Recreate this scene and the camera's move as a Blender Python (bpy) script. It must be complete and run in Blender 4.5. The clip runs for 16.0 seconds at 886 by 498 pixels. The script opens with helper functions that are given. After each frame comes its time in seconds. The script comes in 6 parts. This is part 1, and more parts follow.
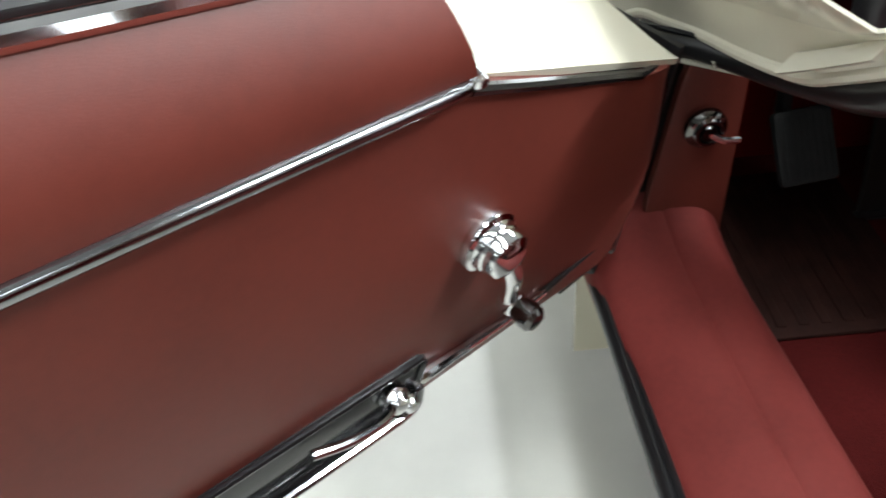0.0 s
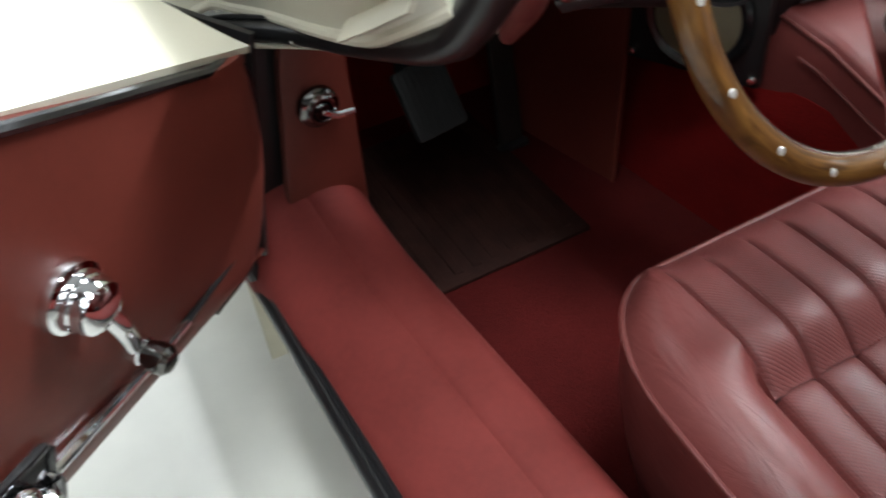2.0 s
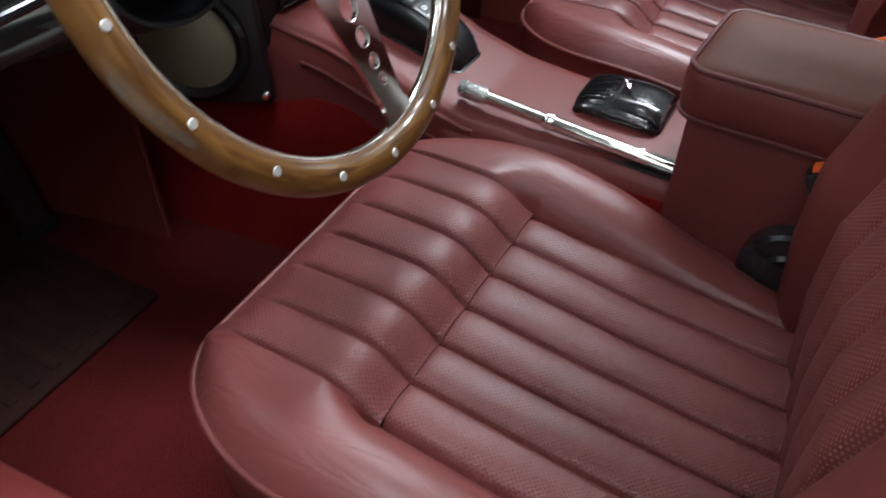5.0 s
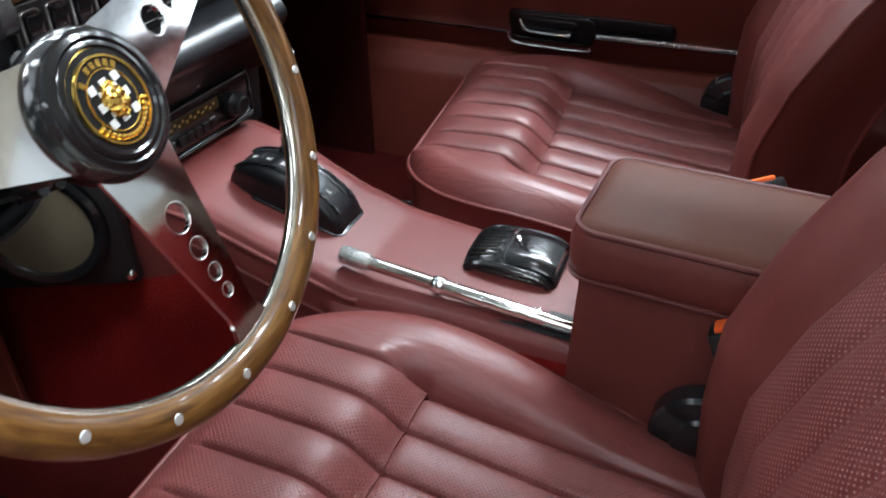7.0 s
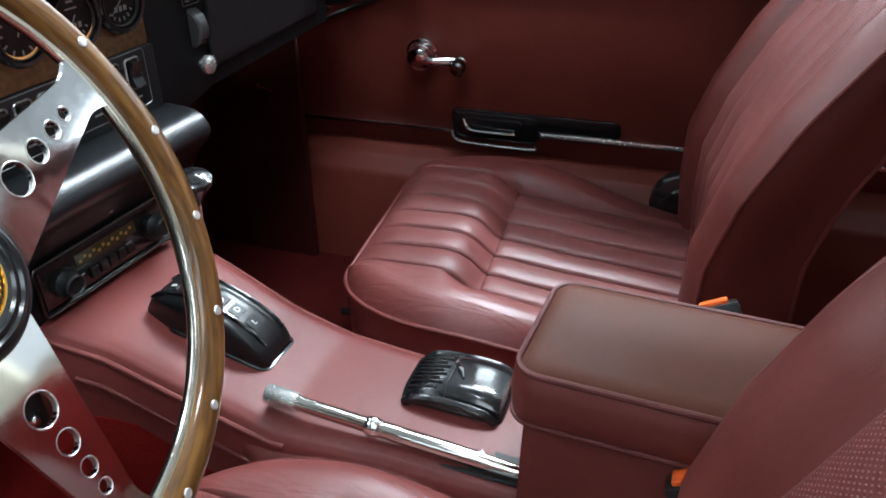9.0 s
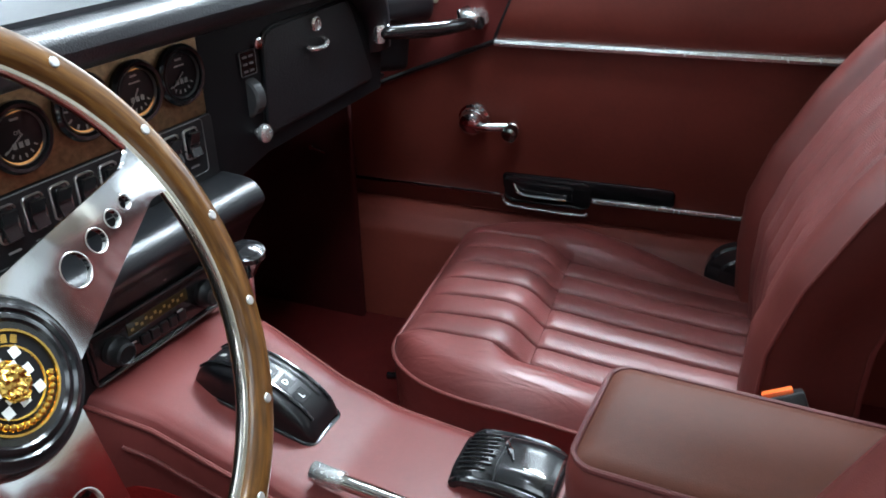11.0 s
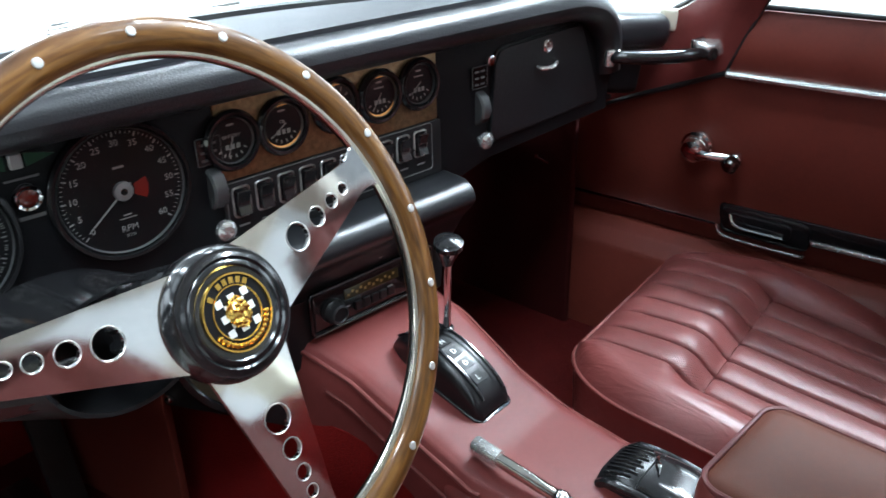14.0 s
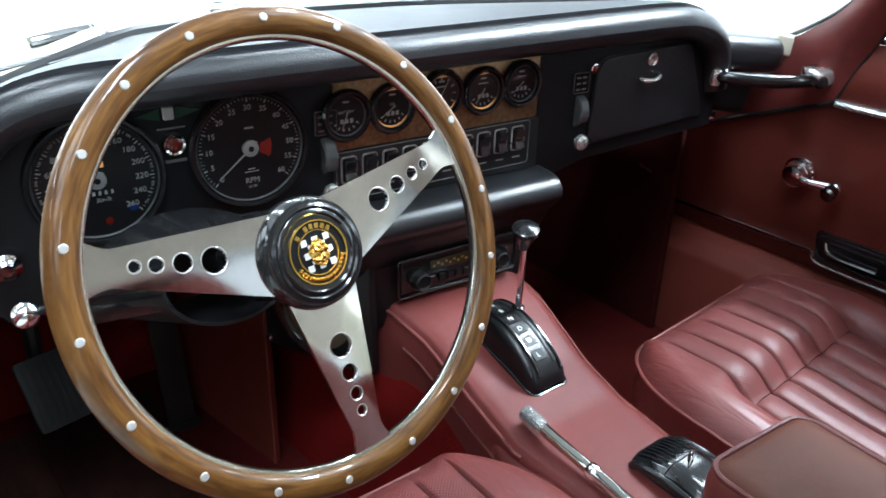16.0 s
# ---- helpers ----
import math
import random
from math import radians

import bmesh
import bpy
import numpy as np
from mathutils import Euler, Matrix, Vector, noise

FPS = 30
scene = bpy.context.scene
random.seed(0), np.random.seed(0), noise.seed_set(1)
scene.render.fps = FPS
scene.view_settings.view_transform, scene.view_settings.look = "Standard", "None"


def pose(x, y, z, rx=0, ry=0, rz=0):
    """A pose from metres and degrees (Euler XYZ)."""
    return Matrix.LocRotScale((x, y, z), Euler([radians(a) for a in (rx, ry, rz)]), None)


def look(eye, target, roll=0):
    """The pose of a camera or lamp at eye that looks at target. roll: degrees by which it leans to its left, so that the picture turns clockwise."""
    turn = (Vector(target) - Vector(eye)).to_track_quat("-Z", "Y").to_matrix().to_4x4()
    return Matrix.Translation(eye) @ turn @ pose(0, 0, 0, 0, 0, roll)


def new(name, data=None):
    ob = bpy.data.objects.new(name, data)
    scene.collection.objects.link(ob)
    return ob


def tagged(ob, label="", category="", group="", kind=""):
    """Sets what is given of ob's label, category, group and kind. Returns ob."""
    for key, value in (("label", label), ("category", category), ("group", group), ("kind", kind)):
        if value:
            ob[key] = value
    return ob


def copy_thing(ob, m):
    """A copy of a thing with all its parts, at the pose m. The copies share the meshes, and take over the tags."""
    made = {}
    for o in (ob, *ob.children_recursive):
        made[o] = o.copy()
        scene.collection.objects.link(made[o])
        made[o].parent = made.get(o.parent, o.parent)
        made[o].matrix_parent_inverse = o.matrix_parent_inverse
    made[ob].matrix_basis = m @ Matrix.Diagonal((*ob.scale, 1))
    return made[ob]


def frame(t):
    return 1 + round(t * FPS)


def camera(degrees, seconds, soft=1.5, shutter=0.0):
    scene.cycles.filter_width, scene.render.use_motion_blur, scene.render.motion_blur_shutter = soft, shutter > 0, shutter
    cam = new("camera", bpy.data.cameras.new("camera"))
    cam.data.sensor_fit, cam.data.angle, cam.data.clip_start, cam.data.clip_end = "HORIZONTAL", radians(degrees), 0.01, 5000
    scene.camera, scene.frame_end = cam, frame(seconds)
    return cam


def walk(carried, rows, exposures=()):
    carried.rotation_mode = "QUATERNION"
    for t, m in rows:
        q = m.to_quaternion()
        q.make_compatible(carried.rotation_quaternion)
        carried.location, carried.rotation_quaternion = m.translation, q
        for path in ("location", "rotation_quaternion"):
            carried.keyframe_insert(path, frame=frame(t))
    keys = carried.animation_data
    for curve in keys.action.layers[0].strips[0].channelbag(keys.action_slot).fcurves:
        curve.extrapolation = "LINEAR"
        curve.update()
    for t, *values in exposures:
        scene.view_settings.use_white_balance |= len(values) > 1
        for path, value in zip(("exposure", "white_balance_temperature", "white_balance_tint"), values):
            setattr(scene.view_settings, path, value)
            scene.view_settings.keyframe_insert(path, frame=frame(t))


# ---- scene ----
cam = camera(57.4, 16.0, soft=1.6, shutter=0.6)
PATH = [
    (0, (-0.966, -0.356, 0.989), (-0.951, 1.158, -0.319), -5.1),
    (0.5, (-0.939, -0.342, 0.983), (-0.785, 1.158, -0.331), -4.9),
    (1, (-0.911, -0.337, 0.977), (-0.604, 1.132, -0.345), -4.9),
    (1.5, (-0.893, -0.334, 0.973), (-0.427, 1.068, -0.374), -4.9),
    (2, (-0.871, -0.342, 0.966), (-0.251, 0.974, -0.406), -5.1),
    (2.5, (-0.854, -0.346, 0.951), (-0.094, 0.876, -0.439), -4.2),
    (3, (-0.855, -0.345, 0.938), (0.073, 0.739, -0.463), -2.6),
    (3.5, (-0.837, -0.339, 0.921), (0.207, 0.629, -0.483), -2.0),
    (4, (-0.82, -0.332, 0.916), (0.324, 0.516, -0.488), -1.0),
    (4.5, (-0.794, -0.328, 0.913), (0.427, 0.441, -0.471), -0.4),
    (7, (-0.661, -0.321, 0.927), (0.843, 0.306, -0.233), -0.9),
    (7.5, (-0.637, -0.315, 0.926), (0.907, 0.285, -0.194), -0.9),
    (8, (-0.614, -0.315, 0.932), (0.96, 0.266, -0.155), -0.7),
    (8.5, (-0.593, -0.314, 0.936), (1.008, 0.256, -0.118), -0.5),
    (9, (-0.577, -0.318, 0.941), (1.049, 0.256, -0.072), -0.8),
    (11.5, (-0.557, -0.301, 0.962), (1.082, 0.445, 0.091), -0.8),
    (12, (-0.558, -0.309, 0.964), (1.024, 0.547, 0.089), -1.4),
    (12.5, (-0.563, -0.322, 0.967), (0.958, 0.63, 0.085), -1.8),
    (13, (-0.572, -0.341, 0.974), (0.885, 0.704, 0.088), -2.0),
    (13.5, (-0.582, -0.36, 0.983), (0.818, 0.759, 0.097), -1.8),
    (14, (-0.593, -0.383, 0.994), (0.748, 0.808, 0.109), -1.2),
    (14.5, (-0.602, -0.408, 1.002), (0.685, 0.843, 0.119), -0.5),
    (15, (-0.61, -0.433, 1.009), (0.62, 0.872, 0.125), 0.4),
    (15.5, (-0.617, -0.458, 1.013), (0.56, 0.895, 0.128), 1.1),
    (16, (-0.62, -0.486, 1.018), (0.493, 0.916, 0.126), 1.8),
]
walk(cam, [(t, look(eye, target, roll)) for t, eye, target, roll in PATH],
     exposures=[(0, -0.32, 6950, 10), (2.5, -0.34, 6800, 10), (4.6, -0.36, 6600, 10), (7, 0.1, 6400, 8), (9, 0.15, 6250, 6), (16, 0.22, 6100, 5)])

# ---- light ----
world = bpy.data.worlds.new("hall_air")
scene.world = world
world.use_nodes = True
world.node_tree.nodes["Background"].inputs[0].default_value = (0.95, 0.97, 1.0, 1)
world.node_tree.nodes["Background"].inputs[1].default_value = 0.3


def ceiling_lamp(x, y, z, sx, sy, watts, colour=(0.83, 0.92, 1.0)):
    data = bpy.data.lights.new("ceiling_lamp", "AREA")
    data.shape, data.size, data.size_y, data.energy, data.color = "RECTANGLE", sx, sy, watts, colour
    ob = new("ceiling_lamp", data)
    ob.location = (x, y, z)
    return ob


# columns of lamps: x, watts of the rows at y = -4.4, -2.2, 0.1 (or beside the open door), 2.4, 4.6, 6.8
# column at -2.2: unseen wide lamps added to brighten floor and open door
for lx, *column in ((-4.6, 9, 9, 18, 36, 42, 56), (-2.2, 14, 25, 38, 16, 16, 16), (-0.80, 14, 15, 74, 41, 47, 63), (1.55, 24, 27, 55, 64, 74, 98),
                    (3.4, 10, 11, 37, 32, 37, 49), (5.2, 10, 11, 37, 32, 37, 49)):
    for ly, watts in zip((-4.4, -2.2, 0.1 if not -3 < lx < 0 else -0.7, 2.4, 4.6, 6.8), column):
        ceiling_lamp(lx + (0.14 if (lx, ly) == (-0.80, -0.7) else 0.0), ly, 3.35, 1.4 if lx == -2.2 else 0.32, 1.25, watts)
# unseen extra lamp, added to brighten the passenger seat through its window
ceiling_lamp(2.3, -0.4, 3.35, 0.32, 1.25, 310)


def wall_fill_light(at, target, sx, sy, watts):
    """Unseen daylight-coloured fill light, added in front of a closed hall wall."""
    data = bpy.data.lights.new("wall_fill_light", "AREA")
    data.shape, data.size, data.size_y, data.energy, data.color = "RECTANGLE", sx, sy, watts, (0.80, 0.90, 1.0)
    ob = new("wall_fill_light", data)
    ob.matrix_world = look(at, target)


wall_fill_light((8.9, 2.0, 1.9), (0, 2.0, 1.9), 9.0, 2.4, 220.0)
wall_fill_light((1.0, 8.9, 1.9), (1.0, 0, 1.9), 12.0, 2.4, 480.0)
# two more, added to give the polished wheel spokes something bright to mirror
wall_fill_light((8.9, -5.7, 2.4), (0, -5.7, 2.4), 4.4, 2.3, 90.0)
wall_fill_light((4.6, -7.9, 2.2), (4.6, 0, 2.2), 4.2, 2.2, 13.0)

# ---- helpers of this scene ----
MATS = {}


def nodes_of(name):
    m = bpy.data.materials.new(name)
    m.use_nodes = True
    MATS[name] = m
    t = m.node_tree
    return m, t, t.nodes["Principled BSDF"]


def coords(t, scale=1.0):
    c = t.nodes.new("ShaderNodeTexCoord")
    mp = t.nodes.new("ShaderNodeMapping")
    mp.inputs["Scale"].default_value = (scale, scale, scale) if not isinstance(scale, tuple) else scale
    t.links.new(c.outputs["Object"], mp.inputs["Vector"])
    return mp.outputs["Vector"]


def noise_of(t, vec, scale, detail=4.0, rough=0.55):
    n = t.nodes.new("ShaderNodeTexNoise")
    n.inputs["Scale"].default_value, n.inputs["Detail"].default_value, n.inputs["Roughness"].default_value = scale, detail, rough
    t.links.new(vec, n.inputs["Vector"])
    return n.outputs["Fac"]


def ramp_of(t, fac, stops):
    r = t.nodes.new("ShaderNodeValToRGB")
    e = r.color_ramp.elements
    while len(e) < len(stops):
        e.new(0.5)
    for k, (p, c) in zip(e, stops):
        k.position, k.color = p, (*c, 1) if len(c) == 3 else c
    t.links.new(fac, r.inputs["Fac"])
    return r.outputs["Color"]


def math_of(t, op, a, b=None, c=None):
    n = t.nodes.new("ShaderNodeMath")
    n.operation = op
    for i, v in enumerate((a, b, c)):
        if v is None:
            continue
        if isinstance(v, (int, float)):
            n.inputs[i].default_value = v
        else:
            t.links.new(v, n.inputs[i])
    return n.outputs[0]


def bump_of(t, p, height, strength, distance, before=None):
    b = t.nodes.new("ShaderNodeBump")
    b.inputs["Strength"].default_value, b.inputs["Distance"].default_value = strength, distance
    t.links.new(height, b.inputs["Height"])
    if before is not None:
        t.links.new(before, b.inputs["Normal"])
    t.links.new(b.outputs["Normal"], p.inputs["Normal"])
    return b.outputs["Normal"]


def tint(c, k):
    return tuple(min(1.0, v * k) for v in c)


def leather(name, colour, rough=0.42, grain=0.25, wrinkle=0.0, holes=None, spec=0.5, prick=(0.05, 0.012, 0.012), cell=900.0):
    """Leather: grain of small cells, broad mottling, soft creases, and rows of fine holes where it is perforated."""
    m, t, p = nodes_of(name)
    v = coords(t)
    broad = noise_of(t, v, 9.0, 3.0)
    fine = noise_of(t, v, 140.0, 2.0)
    mixed = math_of(t, "ADD", math_of(t, "MULTIPLY", broad, 0.75), math_of(t, "MULTIPLY", fine, 0.25))
    col = ramp_of(t, mixed, [(0.3, tint(colour, 0.80)), (0.5, colour), (0.72, tint(colour, 1.16))])
    cells = t.nodes.new("ShaderNodeTexVoronoi")
    cells.inputs["Scale"].default_value = cell
    t.links.new(v, cells.inputs["Vector"])
    n = bump_of(t, p, cells.outputs["Distance"], grain, 0.36 / cell)
    if wrinkle:
        stretched = coords(t, (14.0, 3.5, 9.0))
        w = t.nodes.new("ShaderNodeTexNoise")
        w.inputs["Scale"].default_value, w.inputs["Detail"].default_value, w.inputs["Distortion"].default_value = 3.2, 5.0, 1.3
        t.links.new(stretched, w.inputs["Vector"])
        n = bump_of(t, p, w.outputs["Fac"], wrinkle, 0.006, n)
        crease = t.nodes.new("ShaderNodeTexVoronoi")
        crease.feature = "DISTANCE_TO_EDGE"
        crease.inputs["Scale"].default_value = 22.0
        bent = t.nodes.new("ShaderNodeVectorMath")
        bent.operation = "ADD"
        t.links.new(coords(t, (1.0, 0.42, 0.7)), bent.inputs[0])
        shift = t.nodes.new("ShaderNodeVectorMath")
        shift.operation = "SCALE"
        shift.inputs["Scale"].default_value = 0.03
        t.links.new(w.outputs["Color"], shift.inputs[0])
        t.links.new(shift.outputs[0], bent.inputs[1])
        t.links.new(bent.outputs[0], crease.inputs["Vector"])
        line = math_of(t, "SMOOTH_MIN", math_of(t, "MULTIPLY", crease.outputs["Distance"], 9.0), 1.0, 0.3)
        n = bump_of(t, p, line, min(0.22, wrinkle * 1.6), 0.0007, n)
    if holes:
        sep = t.nodes.new("ShaderNodeSeparateXYZ")
        c = t.nodes.new("ShaderNodeTexCoord")
        t.links.new(c.outputs["Object"], sep.inputs[0])
        a, b = (sep.outputs[i] for i in holes)
        s1, s2 = math_of(t, "ADD", a, b), math_of(t, "SUBTRACT", a, b)
        d = []
        for s in (s1, s2):
            f = math_of(t, "FRACT", math_of(t, "MULTIPLY", s, 230.0))
            d.append(math_of(t, "POWER", math_of(t, "SUBTRACT", f, 0.5), 2.0))
        dist = math_of(t, "SQRT", math_of(t, "ADD", d[0], d[1]))
        hole = math_of(t, "SMOOTH_MIN", math_of(t, "DIVIDE", dist, 0.30), 1.0, 0.18)
        n = bump_of(t, p, hole, 0.8, 0.0010, n)
        mixn = t.nodes.new("ShaderNodeMix")
        mixn.data_type = "RGBA"
        t.links.new(math_of(t, "MULTIPLY", math_of(t, "SUBTRACT", 1.0, hole), 0.95), mixn.inputs["Factor"])
        t.links.new(col, mixn.inputs["A"])
        mixn.inputs["B"].default_value = (*prick, 1)
        col = mixn.outputs["Result"]
    t.links.new(col, p.inputs["Base Color"])
    r = math_of(t, "ADD", math_of(t, "MULTIPLY", broad, 0.16), rough - 0.08)
    t.links.new(r, p.inputs["Roughness"])
    p.inputs["Specular IOR Level"].default_value = spec
    return m


def plain(name, colour, rough=0.5, metal=0.0, vary=0.12, scale=25.0, bump=0.0, coat=0.0, spec=0.5):
    m, t, p = nodes_of(name)
    v = coords(t)
    f = noise_of(t, v, scale)
    col = ramp_of(t, f, [(0.3, tint(colour, 1 - vary)), (0.7, tint(colour, 1 + vary))])
    t.links.new(col, p.inputs["Base Color"])
    f2 = noise_of(t, v, scale * 7, 2.0)
    t.links.new(math_of(t, "ADD", math_of(t, "MULTIPLY", f2, 0.12 * rough + 0.02), rough * 0.92), p.inputs["Roughness"])
    p.inputs["Metallic"].default_value = metal
    p.inputs["Coat Weight"].default_value = coat
    p.inputs["Coat Roughness"].default_value = 0.08
    p.inputs["Specular IOR Level"].default_value = spec
    if bump:
        bump_of(t, p, f2, bump, 0.0006)
    return m


def glow(name, colour, strength):
    m, t, p = nodes_of(name)
    p.inputs["Base Color"].default_value = (*colour, 1)
    p.inputs["Emission Color"].default_value = (*colour, 1)
    p.inputs["Emission Strength"].default_value = strength
    return m


def carpet(name, colour):
    m, t, p = nodes_of(name)
    v = coords(t)
    f = noise_of(t, v, 420.0, 3.0, 0.7)
    g = noise_of(t, v, 7.0, 4.0)
    col = ramp_of(t, math_of(t, "ADD", math_of(t, "MULTIPLY", f, 0.5), math_of(t, "MULTIPLY", g, 0.5)), [(0.3, tint(colour, 0.55)), (0.52, colour), (0.75, tint(colour, 1.5))])
    t.links.new(col, p.inputs["Base Color"])
    p.inputs["Roughness"].default_value = 0.95
    p.inputs["Specular IOR Level"].default_value = 0.1
    bump_of(t, p, f, 0.9, 0.003)
    return m


def wood(name):
    m, t, p = nodes_of(name)
    c = t.nodes.new("ShaderNodeTexCoord")
    sep = t.nodes.new("ShaderNodeSeparateXYZ")
    t.links.new(c.outputs["Object"], sep.inputs[0])
    x, y, z = sep.outputs
    rad = math_of(t, "SQRT", math_of(t, "ADD", math_of(t, "MULTIPLY", x, x), math_of(t, "MULTIPLY", y, y)))
    comb = t.nodes.new("ShaderNodeCombineXYZ")
    t.links.new(math_of(t, "MULTIPLY", math_of(t, "DIVIDE", x, rad), 1.6), comb.inputs[0])
    t.links.new(math_of(t, "MULTIPLY", math_of(t, "DIVIDE", y, rad), 1.6), comb.inputs[1])
    t.links.new(math_of(t, "MULTIPLY", math_of(t, "ADD", rad, math_of(t, "MULTIPLY", z, 0.7)), 75.0), comb.inputs[2])
    n = t.nodes.new("ShaderNodeTexNoise")
    n.inputs["Scale"].default_value, n.inputs["Detail"].default_value, n.inputs["Distortion"].default_value = 3.0, 6.0, 0.6
    t.links.new(comb.outputs[0], n.inputs["Vector"])
    col = ramp_of(t, n.outputs["Fac"], [(0.28, (0.050, 0.019, 0.005)), (0.5, (0.112, 0.047, 0.011)), (0.72, (0.180, 0.083, 0.020))])
    t.links.new(col, p.inputs["Base Color"])
    p.inputs["Roughness"].default_value = 0.4
    p.inputs["Specular IOR Level"].default_value = 0.2
    p.inputs["Coat Weight"].default_value = 0.6
    p.inputs["Coat Roughness"].default_value = 0.05
    return m


def brushed(name):
    m, t, p = nodes_of(name)
    v = coords(t, (30.0, 30.0, 30.0))
    n = t.nodes.new("ShaderNodeTexNoise")
    n.inputs["Scale"].default_value, n.inputs["Detail"].default_value = 6.0, 6.0
    t.links.new(v, n.inputs["Vector"])
    col = ramp_of(t, n.outputs["Fac"], [(0.3, (0.74, 0.735, 0.73)), (0.7, (0.80, 0.795, 0.79))])
    t.links.new(col, p.inputs["Base Color"])
    p.inputs["Metallic"].default_value = 1.0
    t.links.new(math_of(t, "ADD", math_of(t, "MULTIPLY", n.outputs["Fac"], 0.08), 0.035), p.inputs["Roughness"])
    b = bump_of(t, p, n.outputs["Fac"], 0.004, 0.001)
    bump_of(t, p, noise_of(t, coords(t), 16.0, 1.0), 0.12, 0.004, b)
    return m


RED = (0.142, 0.030, 0.027)
M_RED = leather("red_leather", RED, 0.42, 0.22, spec=0.3)
M_SILL = leather("red_sill_leather", (0.200, 0.034, 0.030), 0.52, 0.22, spec=0.22)
M_SEAT = leather("red_seat_leather", (0.152, 0.035, 0.032), 0.40, 0.22, wrinkle=0.26, spec=0.42)
M_PERF = leather("perforated_red_leather", (0.152, 0.036, 0.033), 0.42, 0.18, wrinkle=0.08, holes=(0, 1), spec=0.42)
# backrests: seat leather darkened for shade; pale holes paint in caught light
M_PERF_BACK = leather("shaded_perforated_leather", (0.108, 0.023, 0.020), 0.44, 0.18, wrinkle=0.03, holes=(0, 2), spec=0.26, prick=(0.34, 0.16, 0.15))
M_BACK = leather("shaded_backrest_leather", (0.108, 0.023, 0.019), 0.46, 0.22, wrinkle=0.08, spec=0.26)
M_DOOR = leather("red_door_vinyl", (0.128, 0.024, 0.016), 0.48, 0.12, spec=0.4)
M_ARM = leather("brown_red_leather", (0.088, 0.025, 0.014), 0.55, 0.20, spec=0.2)
M_CARPET = carpet("red_carpet", (0.18, 0.008, 0.007))
# the red carpet again, darkened for the shade on the cabin floor
M_CARPET_SHADED = carpet("shaded_red_carpet", (0.070, 0.0065, 0.006))
# red carpet with the footwell's deep shade put into its colour
M_SHADE = carpet("deep_shade_red_carpet", (0.045, 0.006, 0.006))
M_MAT = plain("dark_rubber_mat", (0.022, 0.0075, 0.0055), 0.85, bump=0.4, spec=0.15, vary=0.3)
M_BLACK = leather("black_grained_leather", (0.011, 0.0115, 0.013), 0.30, 0.22, spec=0.45, cell=560.0)
M_ROLL = leather("black_roll_leather", (0.013, 0.0135, 0.016), 0.31, 0.34, spec=0.6, cell=520.0)
M_TOP = leather("black_top_leather", (0.020, 0.021, 0.025), 0.50, 0.30, spec=0.4, cell=560.0)
M_LID = leather("black_lid_vinyl", (0.012, 0.0125, 0.015), 0.42, 0.8, spec=0.4, cell=500.0)
M_FASCIA = leather("black_fascia_leather", (0.007, 0.0075, 0.009), 0.50, 0.7, spec=0.18)
M_PLASTIC = plain("black_gloss_plastic", (0.010, 0.010, 0.011), 0.16, coat=0.3)
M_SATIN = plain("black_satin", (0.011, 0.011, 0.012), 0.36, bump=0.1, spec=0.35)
M_KNOB = plain("dark_polished_metal", (0.16, 0.155, 0.15), 0.14, 1.0, vary=0.1)
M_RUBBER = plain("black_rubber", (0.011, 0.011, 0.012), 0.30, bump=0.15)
M_PEDAL = plain("worn_pedal_rubber", (0.020, 0.021, 0.021), 0.75, bump=0.3, spec=0.2)
M_CHROME = plain("chrome", (0.86, 0.86, 0.87), 0.05, 1.0, vary=0.02)
M_BRIGHT = plain("bright_nickel", (0.80, 0.80, 0.79), 0.26, 0.85, vary=0.03)
# two chromes whose dark reflections are put into the base colour
M_STRIP = plain("dark_reflection_chrome", (0.40, 0.40, 0.41), 0.12, 1.0, vary=0.08)
M_BELT = plain("darkest_reflection_chrome", (0.27, 0.27, 0.28), 0.10, 1.0, vary=0.15, scale=40.0)
M_CORE = plain("polished_core_metal", (0.72, 0.67, 0.58), 0.17, 1.0, vary=0.10, scale=60.0)
M_ALU = brushed("polished_aluminium")
M_RIVET = plain("rivet_aluminium", (0.60, 0.59, 0.56), 0.45, 0.7)
M_WOOD = wood("varnished_wood")
M_CREAM = plain("cream_paint", (0.68, 0.65, 0.53), 0.18, vary=0.02, scale=3.0, coat=0.6)
# shadow tone of the hinge area, put into a colour
M_KHAKI = plain("shadow_khaki", (0.085, 0.060, 0.035), 0.6, vary=0.2)
M_FLOOR = plain("pale_hall_floor", (0.70, 0.70, 0.65), 0.35, vary=0.07, scale=6.0, bump=0.1)
M_WALL = plain("white_hall_wall", (0.86, 0.86, 0.85), 0.7, vary=0.03, scale=1.0)
# greys of the unseen west and south walls, chosen to limit bounced light
M_DIM = plain("unseen_dark_wall", (0.10, 0.10, 0.105), 0.7, vary=0.06, scale=1.0)
M_PALE = plain("grey_hall_wall", (0.33, 0.33, 0.325), 0.7, vary=0.05, scale=1.0)
M_CEIL = plain("dark_hall_ceiling", (0.22, 0.22, 0.23), 0.8, vary=0.05, scale=1.0)
M_HEAD = plain("pale_headlining", (0.52, 0.49, 0.43), 0.9, bump=0.3)
M_GOLD = plain("gold_badge", (0.78, 0.50, 0.12), 0.22, 1.0)
M_WHITE = plain("white_enamel", (0.80, 0.80, 0.78), 0.3)
M_MARK = plain("dial_white", (0.36, 0.36, 0.34), 0.6)
M_DIAL = plain("dial_black", (0.008, 0.008, 0.009), 0.40, spec=0.22)
